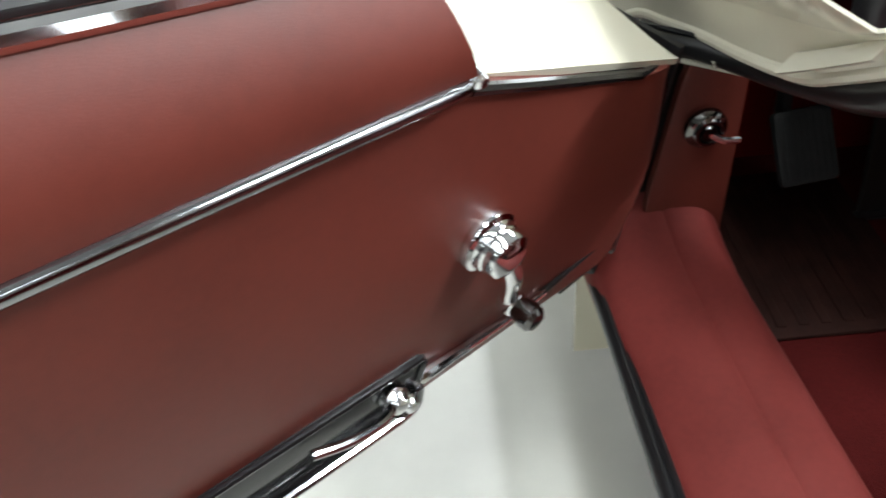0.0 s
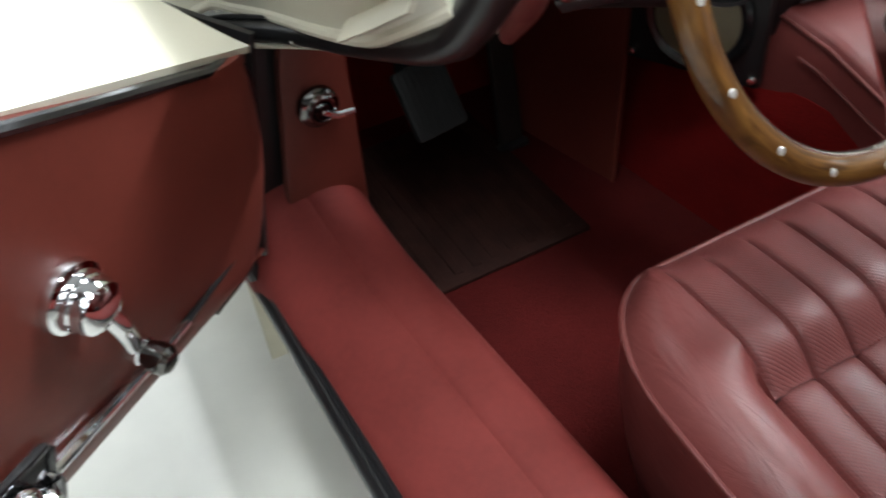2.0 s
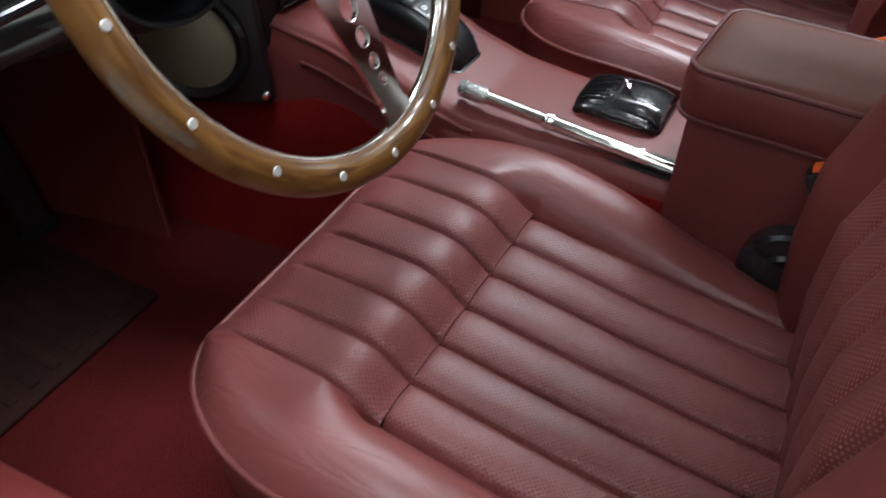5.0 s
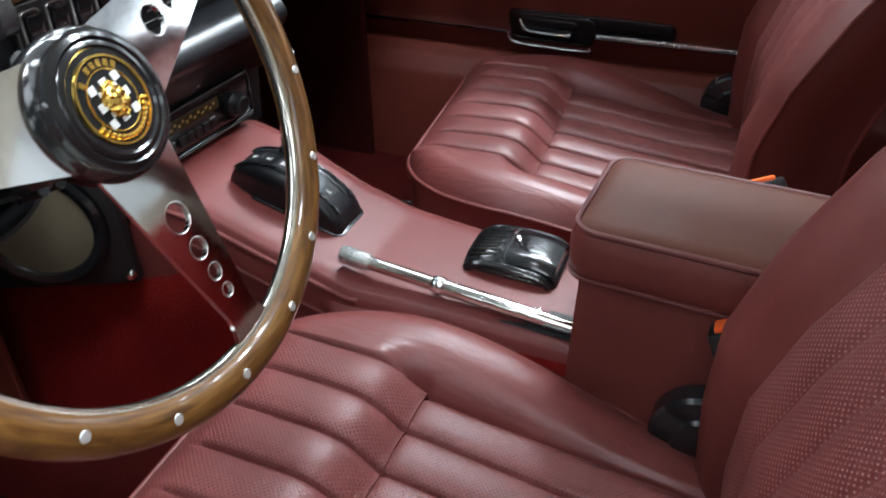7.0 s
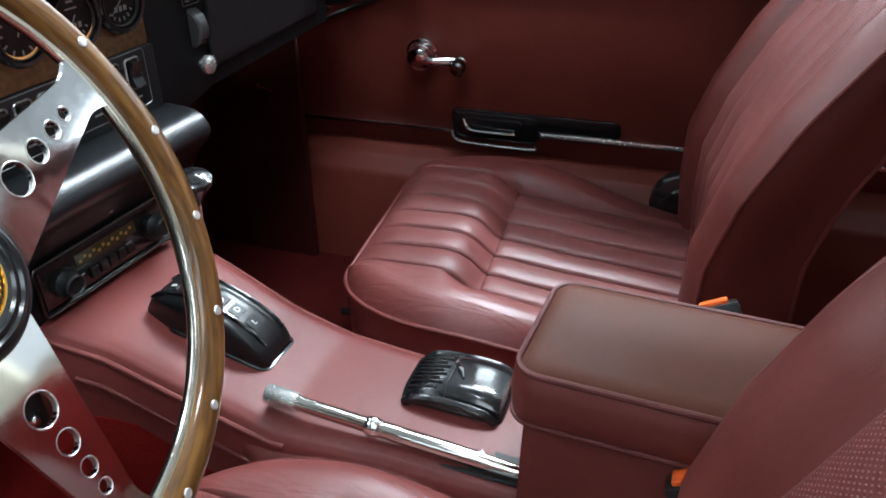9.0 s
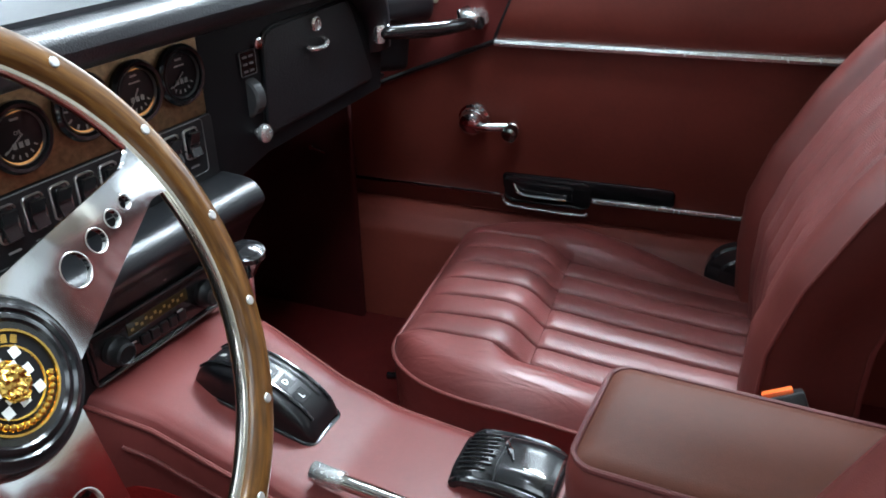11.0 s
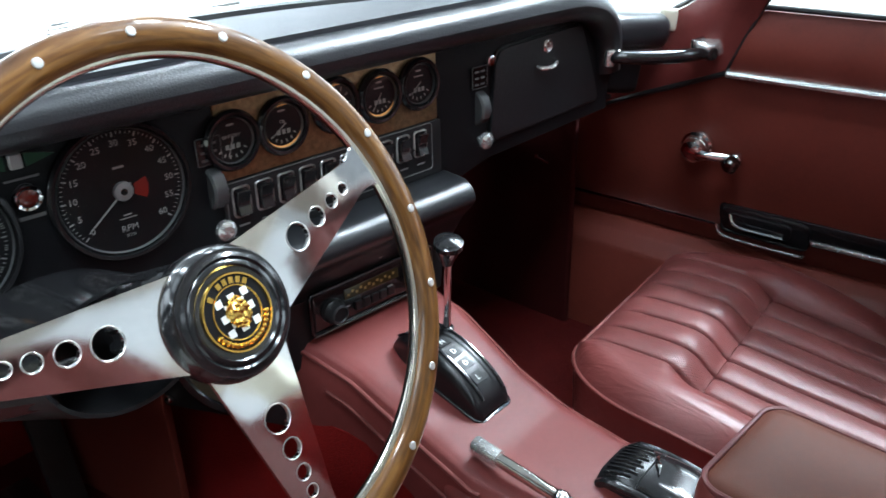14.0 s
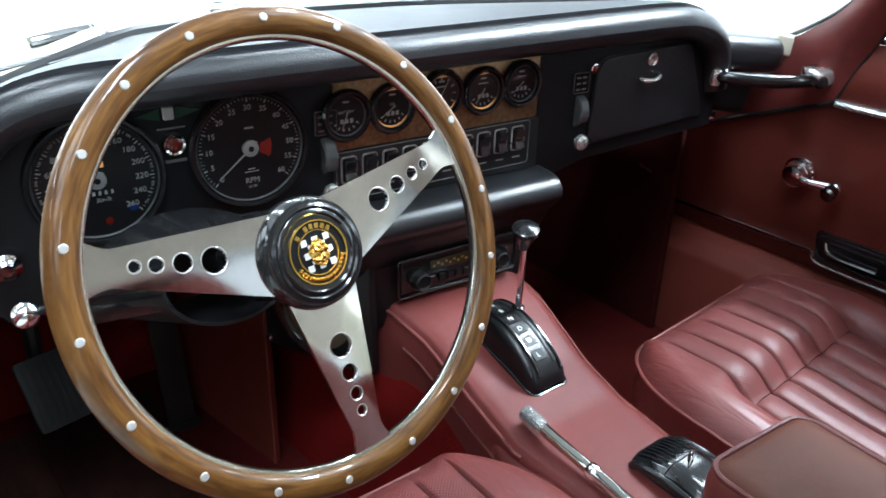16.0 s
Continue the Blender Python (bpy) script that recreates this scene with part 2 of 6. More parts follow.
# bronze tone includes the amber glow of dial lamps on the dark panel
M_BRONZE = plain("bronze_with_dial_glow", (0.25, 0.160, 0.082), 0.28, 0.75, vary=0.3, scale=160.0, bump=0.6)


def dial_glass(name):
    """Thin clear glass with a faint sheen."""
    m, t, p = nodes_of(name)
    clear, gloss, mix = (t.nodes.new("ShaderNodeBsdfTransparent"), t.nodes.new("ShaderNodeBsdfGlossy"), t.nodes.new("ShaderNodeMixShader"))
    gloss.inputs["Roughness"].default_value = 0.12
    fres = t.nodes.new("ShaderNodeFresnel")
    fres.inputs["IOR"].default_value = 1.45
    t.links.new(fres.outputs[0], mix.inputs[0])
    t.links.new(clear.outputs[0], mix.inputs[1])
    t.links.new(gloss.outputs[0], mix.inputs[2])
    t.links.new(mix.outputs[0], t.nodes["Material Output"].inputs["Surface"])
    t.nodes.remove(p)
    return m


M_GLASS = dial_glass("dial_glass")
M_DOME = plain("black_dome_plastic", (0.006, 0.006, 0.007), 0.30, spec=0.4)
M_ROCKER = plain("dark_grey_plastic", (0.055, 0.056, 0.058), 0.22, coat=0.3)
M_RIM = plain("dark_grey_line", (0.17, 0.17, 0.17), 0.4, 0.5)
M_TRIM = plain("satin_bright_trim", (0.62, 0.61, 0.58), 0.28, 1.0)
M_AMBER = glow("dial_amber_light", (0.9, 0.42, 0.14), 0.30)
M_REDLAMP = plain("red_lens", (0.10, 0.010, 0.006), 0.12, coat=0.5)
M_REDZONE = plain("red_zone", (0.42, 0.03, 0.02), 0.5)
M_GREEN = plain("green_lens", (0.005, 0.05, 0.024), 0.3)
M_ORANGE = plain("orange_buckle_button", (0.85, 0.13, 0.02), 0.35)
M_PIPE = leather("red_piping", (0.14, 0.032, 0.028), 0.5, 0.1, spec=0.3)
M_BOX = leather("red_box_leather", (0.125, 0.027, 0.022), 0.44, 0.22, spec=0.4)
M_LEVER = plain("aged_chrome", (0.60, 0.57, 0.53), 0.07, 1.0, vary=0.06, scale=60.0)
M_STITCH = leather("dark_red_seam", (0.10, 0.018, 0.016), 0.55, 0.1)
M_MESH = plain("speaker_mesh", (0.20, 0.17, 0.11), 0.45, 0.6, scale=600.0, bump=0.9)
M_GREY = plain("grey_dial_hub", (0.42, 0.42, 0.42), 0.45, 0.7)
M_WARM = plain("worn_arm_paint", (0.016, 0.014, 0.013), 0.5, vary=0.5, scale=18.0, bump=0.3)


def smoothstep(a, b, x):
    k = min(1.0, max(0.0, (x - a) / (b - a)))
    return k * k * (3 - 2 * k)


def finish(bm, smooth=True):
    bmesh.ops.recalc_face_normals(bm, faces=bm.faces)
    for f in bm.faces:
        f.smooth = smooth
    me = bpy.data.meshes.new("mesh")
    bm.to_mesh(me)
    bm.free()
    return me


def placed(ob):
    m = ob.matrix_basis.copy()
    while ob.parent is not None:
        ob = ob.parent
        m = ob.matrix_basis @ m
    return m


def part(name, bm, material, parent=None, label="", smooth=True, sharp=35.0, local=False):
    """One mesh object from a bmesh drawn in the world (or in its parent's own axes), under a thing or a part."""
    if parent is not None and not local:
        bmesh.ops.transform(bm, matrix=placed(parent).inverted(), verts=bm.verts)
    me = finish(bm, smooth)
    if smooth:
        me.set_sharp_from_angle(angle=radians(sharp))
    me.materials.append(material)
    ob = new(name, me)
    if parent is not None:
        ob.parent = parent
    if label:
        tagged(ob, label)
    return ob


def thing(name, at=(0, 0, 0), label="", category="", group="", m=None):
    ob = new(name)
    ob.empty_display_size = 0.05
    ob.matrix_basis = m if m is not None else Matrix.Translation(at)
    return tagged(ob, label, category, group)


def cuboid(x0, x1, y0, y1, z0, z1, bevel=0.0, seg=2, bm=None, m=None):
    own = bm is None
    bm = bm or bmesh.new()
    b2 = bmesh.new()
    r = bmesh.ops.create_cube(b2, size=1.0)
    bmesh.ops.scale(b2, vec=(x1 - x0, y1 - y0, z1 - z0), verts=b2.verts)
    bmesh.ops.translate(b2, vec=((x0 + x1) / 2, (y0 + y1) / 2, (z0 + z1) / 2), verts=b2.verts)
    if bevel:
        bmesh.ops.bevel(b2, geom=list(b2.edges), offset=bevel, segments=seg, profile=0.5, affect="EDGES")
    if m is not None:
        bmesh.ops.transform(b2, matrix=m, verts=b2.verts)
    return join(bm, b2)


def join(bm, b2):
    table = {}
    for v in b2.verts:
        table[v] = bm.verts.new(v.co)
    for f in b2.faces:
        try:
            bm.faces.new([table[v] for v in f.verts])
        except ValueError:
            pass
    b2.free()
    return bm


def lathe(profile, n=32, bm=None, m=None, closed=False):
    """A turned shape about z from (radius, height) pairs."""
    b2 = bmesh.new()
    rings = []
    for r, z in profile:
        if r < 1e-6:
            rings.append([b2.verts.new((0, 0, z))])
        else:
            rings.append([b2.verts.new((r * math.cos(2 * math.pi * k / n), r * math.sin(2 * math.pi * k / n), z)) for k in range(n)])
    pairs = list(zip(rings, rings[1:])) + ([(rings[-1], rings[0])] if closed else [])
    for a, b in pairs:
        for k in range(n):
            q = [a[k % len(a)], a[(k + 1) % len(a)], b[(k + 1) % len(b)], b[k % len(b)]]
            q = list(dict.fromkeys(q))
            if len(q) > 2:
                b2.faces.new(q)
    if m is not None:
        bmesh.ops.transform(b2, matrix=m, verts=b2.verts)
    return join(bm or bmesh.new(), b2)


def smooth_path(points, n=8):
    """A curve through points."""
    p = [Vector(q) for q in points]
    p = [p[0] * 2 - p[1]] + p + [p[-1] * 2 - p[-2]]
    out = []
    for i in range(1, len(p) - 2):
        for k in range(n):
            t = k / n
            a, b, c, d = p[i - 1], p[i], p[i + 1], p[i + 2]
            out.append(0.5 * ((2 * b) + (c - a) * t + (2 * a - 5 * b + 4 * c - d) * t * t + (3 * b - a - 3 * c + d) * t ** 3))
    out.append(p[-2])
    return out


def tube(points, radius, n=10, bm=None, flat=None, up=(0, 0, 1), caps=True, closed=False):
    """A round (or, with flat=(half width, half height), oval) bar along points; radius may be a list."""
    b2 = bmesh.new()
    pts = [Vector(q) for q in points]
    rings = []
    for i, q in enumerate(pts):
        if closed:
            d = pts[(i + 1) % len(pts)] - pts[i - 1]
        else:
            d = pts[min(i + 1, len(pts) - 1)] - pts[max(i - 1, 0)]
        d.normalize()
        side = d.cross(Vector(up))
        if side.length < 1e-4:
            side = d.cross(Vector((1, 0, 0)))
        side.normalize()
        top = side.cross(d).normalized()
        r = radius[i] if isinstance(radius, (list, tuple)) else radius
        a, b = flat if flat else (r, r)
        rings.append([b2.verts.new(q + side * a * math.cos(2 * math.pi * k / n) + top * b * math.sin(2 * math.pi * k / n)) for k in range(n)])
    pairs = list(zip(rings, rings[1:])) + ([(rings[-1], rings[0])] if closed else [])
    for a, b in pairs:
        for k in range(n):
            b2.faces.new((a[k], a[(k + 1) % n], b[(k + 1) % n], b[k]))
    if caps and not closed:
        b2.faces.new(rings[0])
        b2.faces.new(rings[-1])
    return join(bm or bmesh.new(), b2)


def sheet(fn, nu, nv, bm=None, thick=0.0, close_u=False, back=None):
    """A surface from fn(u, v), both from 0 to 1; with back, a second face shifted by that vector and a closed rim."""
    b2 = bmesh.new()
    g = [[b2.verts.new(fn(i / nu, j / nv)) for j in range(nv + 1)] for i in range(nu + (0 if close_u else 1))]
    k = len(g)
    for i in range(nu):
        for j in range(nv):
            b2.faces.new((g[i][j], g[(i + 1) % k][j], g[(i + 1) % k][j + 1], g[i][j + 1]))
    if back is not None:
        bk = Vector(back)
        h = [[b2.verts.new(v.co + bk) for v in row] for row in g]
        for i in range(nu):
            for j in range(nv):
                b2.faces.new((h[i][j], h[i][j + 1], h[i + 1][j + 1], h[i + 1][j]))
        for i in range(nu):
            b2.faces.new((g[i][0], h[i][0], h[i + 1][0], g[i + 1][0]))
            b2.faces.new((g[i][nv], g[i + 1][nv], h[i + 1][nv], h[i][nv]))
        for j in range(nv):
            b2.faces.new((g[0][j], g[0][j + 1], h[0][j + 1], h[0][j]))
            b2.faces.new((g[nu][j], h[nu][j], h[nu][j + 1], g[nu][j + 1]))
    if thick:
        bmesh.ops.recalc_face_normals(b2, faces=b2.faces)
        bmesh.ops.solidify(b2, geom=list(b2.faces), thickness=thick)
    return join(bm or bmesh.new(), b2)


def slab(outline, depth, m=None, bevel=0.0, seg=2, bm=None, holes=()):
    """A plate with a drawn outline (x, y), its front at z = 0 and its back at z = -depth."""
    b2 = bmesh.new()
    top = [b2.verts.new((x, y, 0)) for x, y in outline]
    f = b2.faces.new(top)
    r = bmesh.ops.extrude_face_region(b2, geom=[f])
    vs = [g for g in r["geom"] if isinstance(g, bmesh.types.BMVert)]
    bmesh.ops.translate(b2, vec=(0, 0, -depth), verts=vs)
    if bevel:
        es = [e for e in b2.edges if abs(e.verts[0].co.z) < 1e-6 and abs(e.verts[1].co.z) < 1e-6]
        bmesh.ops.bevel(b2, geom=es, offset=bevel, segments=seg, profile=0.5, affect="EDGES")
    if m is not None:
        bmesh.ops.transform(b2, matrix=m, verts=b2.verts)
    return join(bm or bmesh.new(), b2)


def rounded(x0, x1, y0, y1, r, n=5):
    out = []
    for cx, cy, a0 in ((x1 - r, y1 - r, 0), (x0 + r, y1 - r, 90), (x0 + r, y0 + r, 180), (x1 - r, y0 + r, 270)):
        for k in range(n + 1):
            a = radians(a0 + 90 * k / n)
            out.append((cx + r * math.cos(a), cy + r * math.sin(a)))
    return out


def frame_ring(outline_fn, w, depth, m, bm=None):
    """A raised frame round an outline: outline_fn(grow) gives the outline, grown by that much."""
    b2 = bmesh.new()
    loops = []
    for grow, z in ((0, -depth), (0, 0), (w * 0.3, w * 0.35), (w * 0.7, w * 0.35), (w, 0), (w, -depth)):
        loops.append([b2.verts.new((x, y, z)) for x, y in outline_fn(grow)])
    n = len(loops[0])
    for a, b in zip(loops, loops[1:]):
        for k in range(n):
            b2.faces.new((a[k], a[(k + 1) % n], b[(k + 1) % n], b[k]))
    bmesh.ops.transform(b2, matrix=m, verts=b2.verts)
    return join(bm or bmesh.new(), b2)


def lettering(text, size, m, parent, material=None, align="CENTER"):
    """Raised letters in the built-in font."""
    cu = bpy.data.curves.new("letters", "FONT")
    cu.body, cu.size, cu.align_x, cu.align_y, cu.extrude = text, size, align, "CENTER", 0.0002
    cu.resolution_u = 2
    tmp = bpy.data.objects.new("letters", cu)
    scene.collection.objects.link(tmp)
    bpy.context.view_layer.update()
    me = bpy.data.meshes.new_from_object(tmp.evaluated_get(bpy.context.evaluated_depsgraph_get()))
    bpy.data.objects.remove(tmp)
    bpy.data.curves.remove(cu)
    me.transform(placed(parent).inverted() @ m)
    me.materials.clear()
    me.materials.append(material or M_MARK)
    ob = new("lettering", me)
    ob.parent = parent
    return ob

# ---- the hall ----
def structure(name, bm, material, label="", smooth=False):
    ob = part(name, bm, material, None, "", smooth)
    return tagged(ob, label, "", "", "structure")


structure("floor", cuboid(-9, 9, -8, 9, -0.1, 0.0), M_FLOOR, "pale cream polished hall floor")
# west and south walls are out of view; their greys shape the light
structure("wall_west", cuboid(-9.2, -9, -8, 9, 0, 3.6), M_DIM)
structure("wall_east", cuboid(9, 9.2, -8, 9, 0, 3.6), M_WALL)
structure("wall_north", cuboid(-9.2, 9.2, 9, 9.2, 0, 3.6), M_WALL)
structure("wall_south", cuboid(-9.2, 9.2, -8.2, -8, 0, 3.6), M_PALE)
structure("ceiling", cuboid(-9.2, 9.2, -8.2, 9.2, 3.6, 3.7), M_CEIL)

# ---- the car's cabin: floor, tunnel, sills, bulkheads ----
SLANT = 0.065


def sill_x(x, y):
    return x + SLANT * (0.3 - y)


def sill_profile(u):
    pts = smooth_path([(-0.792, 0, 0.318), (-0.775, 0, 0.338), (-0.735, 0, 0.357), (-0.700, 0, 0.364), (-0.665, 0, 0.366), (-0.640, 0, 0.356), (-0.624, 0, 0.330), (-0.612, 0, 0.270), (-0.605, 0, 0.160)], 6)
    k = u * (len(pts) - 1)
    i = min(int(k), len(pts) - 2)
    q = pts[i].lerp(pts[i + 1], k - i)
    return q.x, q.z


def sill_left(u, v):
    x, z = sill_profile(u)
    y = 0.40 - 1.35 * v
    rise = max(0.0, (y - 0.25) / 0.15)
    z += 0.035 * rise * rise * (1 if 0.02 < u < 0.75 else 0.3)
    if abs(u - 0.40) < 0.012:
        z -= 0.0025
    return (sill_x(x, y), y, z)


structure("sill_left", sheet(sill_left, 48, 40), M_SILL, "red leather covered door sill with a stitched ridge", True)


def sill_right(u, v):
    pts = [(0.668, 0.380), (0.650, 0.379), (0.626, 0.366), (0.606, 0.340), (0.597, 0.290), (0.590, 0.150)]
    k = u * (len(pts) - 1)
    i = min(int(k), len(pts) - 2)
    a, b = pts[i], pts[i + 1]
    f = k - i
    y = 0.42 - 1.35 * v
    return (a[0] + (b[0] - a[0]) * f - 0.03 * (y - 0.1), y, a[1] + (b[1] - a[1]) * f)


structure("sill_right", sheet(sill_right, 30, 20), M_DOOR, "red leather covered inner sill below the closed door", True)
structure("cabin_floor", cuboid(-0.68, 0.68, -1.0, 0.85, 0.145, 0.168), M_CARPET_SHADED, "red carpeted cabin floor")
structure("bulkhead_front", sheet(lambda u, v: (-0.68 + 1.36 * u, 0.78 + 0.02 * v ** 2, 0.165 + 0.57 * v), 4, 10, thick=0.02), M_CARPET, "dark red carpeted front bulkhead", True)
# bulkhead_top is added under the padded top to keep light out
structure("bulkhead_top", sheet(lambda u, v: (-0.70 + 1.40 * u, 0.50 + 0.30 * v, 0.722 + 0.012 * v - 0.16 * max(0.0, abs(2 * u - 1) - 0.6)), 12, 6, back=(0, 0, -0.012)), M_SATIN, "black light-blocking panel added below the windscreen")
structure("body_side_right", cuboid(0.665, 0.70, 0.33, 0.86, 0.12, 0.69, 0.005), M_SATIN, "black inner body side")
structure("body_side_left", cuboid(-0.71, -0.675, 0.41, 0.86, 0.12, 0.70, 0.005), M_SATIN, "black inner body side")
structure("bulkhead_rear", cuboid(-0.70, 0.70, -1.0, -0.95, 0.15, 0.75, 0.01), M_CARPET, "dark carpeted bulkhead behind the seats")
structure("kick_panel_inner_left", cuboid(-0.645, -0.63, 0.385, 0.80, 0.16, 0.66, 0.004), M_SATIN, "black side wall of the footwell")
# right wall: footwell shade is painted into its carpet
structure("kick_panel_inner_right", cuboid(0.565, 0.58, 0.335, 0.80, 0.16, 0.66, 0.004), M_SHADE, "red carpeted side wall of the footwell, darkened for shade")


def tunnel(u, v):
    """Transmission tunnel: red carpet sides that widen to the front."""
    y = 0.72 - 1.6 * v
    grow = max(0.0, y - 0.05) * 0.10
    cx = -0.025
    prof = [(-0.115 - grow, 0.16), (-0.105 - grow, 0.26), (-0.098 - grow * 0.8, 0.36), (-0.085 - grow * 0.7, 0.40), (0, 0.405), (0.085 + grow * 0.7, 0.40), (0.098 + grow * 0.8, 0.36), (0.105 + grow, 0.26), (0.115 + grow, 0.16)]
    k = u * (len(prof) - 1)
    i = min(int(k), len(prof) - 2)
    f = k - i
    a, b = prof[i], prof[i + 1]
    return (cx + a[0] + (b[0] - a[0]) * f, y, a[1] + (b[1] - a[1]) * f)


structure("tunnel", sheet(tunnel, 32, 30), M_CARPET, "red carpeted transmission tunnel", True)

# ---- floor covering in the footwell ----
mat = thing("heel_mat", (-0.46, 0.46, 0.168), "dark brown-red ribbed heel mat on red carpet", "mat")
part("mat_sheet", cuboid(-0.60, -0.31, 0.342, 0.70, 0.1685, 0.176, 0.003), M_MAT, mat)
for k in range(9):
    part("rib", cuboid(-0.585 + 0.03 * k, -0.572 + 0.03 * k, 0.36, 0.69, 0.1755, 0.1785, 0.001, 1), M_MAT, mat)


# ---- driver's door, standing open ----
YAW, LEANING = radians(50), radians(11)
DOOR_A = Vector((-math.sin(YAW), -math.cos(YAW), 0))
DOOR_W = Vector((math.cos(YAW) * math.sin(LEANING), -math.sin(YAW) * math.sin(LEANING), math.cos(LEANING)))
DOOR_N = DOOR_A.cross(DOOR_W)
if DOOR_N.x < 0:
    DOOR_N = -DOOR_N
DOOR_O = Vector((-0.755, 0.300, 0.433))


def on_door(s, w, n=0.0):
    return DOOR_O + DOOR_A * s + DOOR_W * w + DOOR_N * n


def flat_door(s, w, n=0.0, turn=0.0):
    """Axes on the door's face: x along it to the hinge, y up, z out of it."""
    q = on_door(s, w, n)
    m = Matrix((-DOOR_A, DOOR_W, DOOR_N)).transposed().to_4x4()
    m.translation = q
    return m @ Matrix.Rotation(turn, 4, "Z")


door_l = thing("driver_door", tuple(on_door(0.45, -0.06)), "open driver's door with red trim, chrome strips and cream shell", "car door")


def belt_w(s):
    return 0.335 + (s - 0.303) * 0.105


def low_w(s):
    return -0.049 + s * 0.115


def lower_panel(u, v):
    s = 0.004 + 1.05 * u
    top = belt_w(s) if s > 0.303 else 0.2285 + (s - 0.082) * 0.455 if s > 0.082 else 0.19 + 0.0385 * max(0.0, s / 0.082) ** 0.5
    bot = low_w(s) + 0.03 * max(0.0, 1 - s / 0.05) ** 2
    w = bot + (top - bot) * v
    n = 0.012 * math.sin(math.pi * min(1, v * 1.05)) - 0.035 * max(0, 0.10 - v) ** 1.2 * 10 * 0.3 - 0.02 * max(0.0, 1 - s / 0.06) ** 2
    return on_door(s, w, n)


part("lower_trim_panel", sheet(lower_panel, 60, 24, back=-DOOR_N * 0.012), M_DOOR, door_l)


def upper_panel(u, v):
    s0 = 0.296 + 0.024 * v
    s = s0 + (1.05 - s0) * u
    top = 0.4075 + (s - 0.34) * 0.165
    w = belt_w(s) + 0.004 + (top - belt_w(s)) * v
    return on_door(s, w, 0.004 + 0.016 * math.sin(math.pi * (0.15 + 0.8 * v)) - 0.03 * v)


part("upper_trim_panel", sheet(upper_panel, 40, 14, back=-DOOR_N * 0.02), M_DOOR, door_l)
STRIP = smooth_path([(-0.0078, 0.000, 0), (-0.0074, 0.0075, 0), (-0.0045, 0.0125, 0), (0.0, 0.0150, 0), (0.0045, 0.0150, 0), (0.0068, 0.0110, 0), (0.0072, 0.002, 0)], 4)


def belt_strip(u, v):
    """A rounded chrome strip with a soft crest above its middle."""
    q = STRIP[min(int(v * (len(STRIP) - 1) + 0.5), len(STRIP) - 1)]
    along = 0.292 + 0.77 * u
    taper = min(1.0, 0.45 + u * 30)
    return on_door(along, belt_w(along) - 0.003 + q.x * taper, 0.001 + q.y * taper)


part("belt_strip", sheet(belt_strip, 60, len(STRIP) - 1, back=-DOOR_N * 0.004), M_BELT, door_l, "rounded chrome strip with dark reflections in its colour")
part("belt_strip_end", lathe([(0, 0.011), (0.0035, 0.0105), (0.0058, 0.008), (0.0062, 0.0)], 16, m=flat_door(0.290, belt_w(0.300) - 0.005, 0.001)), M_CHROME, door_l, "chrome end cap")
part("window_channel", tube([on_door(0.345 + 0.7 * k / 16, 0.4115 + 0.7 * k / 16 * 0.165, -0.021) for k in range(17)], 0.008, 8, flat=(0.006, 0.0055), up=DOOR_W), M_CHROME, door_l, "chrome channel")
part("window_slot", sheet(lambda u, v: on_door(0.35 + 0.7 * u, 0.418 + 0.7 * u * 0.165 + 0.012 * v, -0.03 - 0.10 * v), 10, 3, thick=0.004), M_RUBBER, door_l, "black rubber window slot")
part("edge_seal", tube(smooth_path([on_door(0.290, 0.3185, 0.0), on_door(0.219, 0.2885, 0.0), on_door(0.113, 0.2435, -0.002), on_door(0.075, 0.2265, -0.004), on_door(0.035, 0.209, -0.012), on_door(0.006, 0.17, -0.014), on_door(-0.002, 0.08, -0.016), on_door(0.0, -0.01, -0.018), on_door(0.03, -0.045, -0.014), on_door(0.1, -0.042, -0.010)], 6), 0.0046, 8), M_PLASTIC, door_l, "black rubber seal")


def shell_top(u, v):
    """Cream painted metal of the door's top and front, outside the trim."""
    a = on_door(0.012 + 0.32 * u, 0.205 + 0.130 * u, -0.008)
    out = -DOOR_N * 0.17 + Vector((0, 0, 1)) * (0.012 + 0.02 * math.sin(math.pi * v))
    fold = 0.06 + 0.51 * (0.83 - u)
    step = 0.016 * smoothstep(fold, fold + 0.05, v) * smoothstep(0.26, 0.38, u)
    return a + out * v - Vector((0, 0, step))


part("door_shell_top", sheet(shell_top, 60, 48, thick=-0.006), M_CREAM, door_l, "cream painted door shell")
part("door_shell", sheet(lambda u, v: on_door(-0.005 + 1.07 * u, -0.07 + (0.30 if u < 0.25 else 0.30 + 0.1 * (u - 0.25)) * v, -0.10 - 0.08 * math.sin(math.pi * (0.15 + 0.7 * v))), 16, 12, thick=-0.006), M_CREAM, door_l, "cream painted outer skin")
part("door_front_face", sheet(lambda u, v: on_door(-0.004, -0.06 + 0.275 * v, -0.012 - 0.15 * u), 4, 8, thick=-0.006), M_RUBBER, door_l, "dark shut face")
part("door_underside", sheet(lambda u, v: on_door(0.0 + 1.05 * u, low_w(1.05 * u) - 0.002 - 0.012 * v, -0.012 - 0.13 * v), 12, 4, thick=-0.004), M_DOOR, door_l, "red edge of the trim")
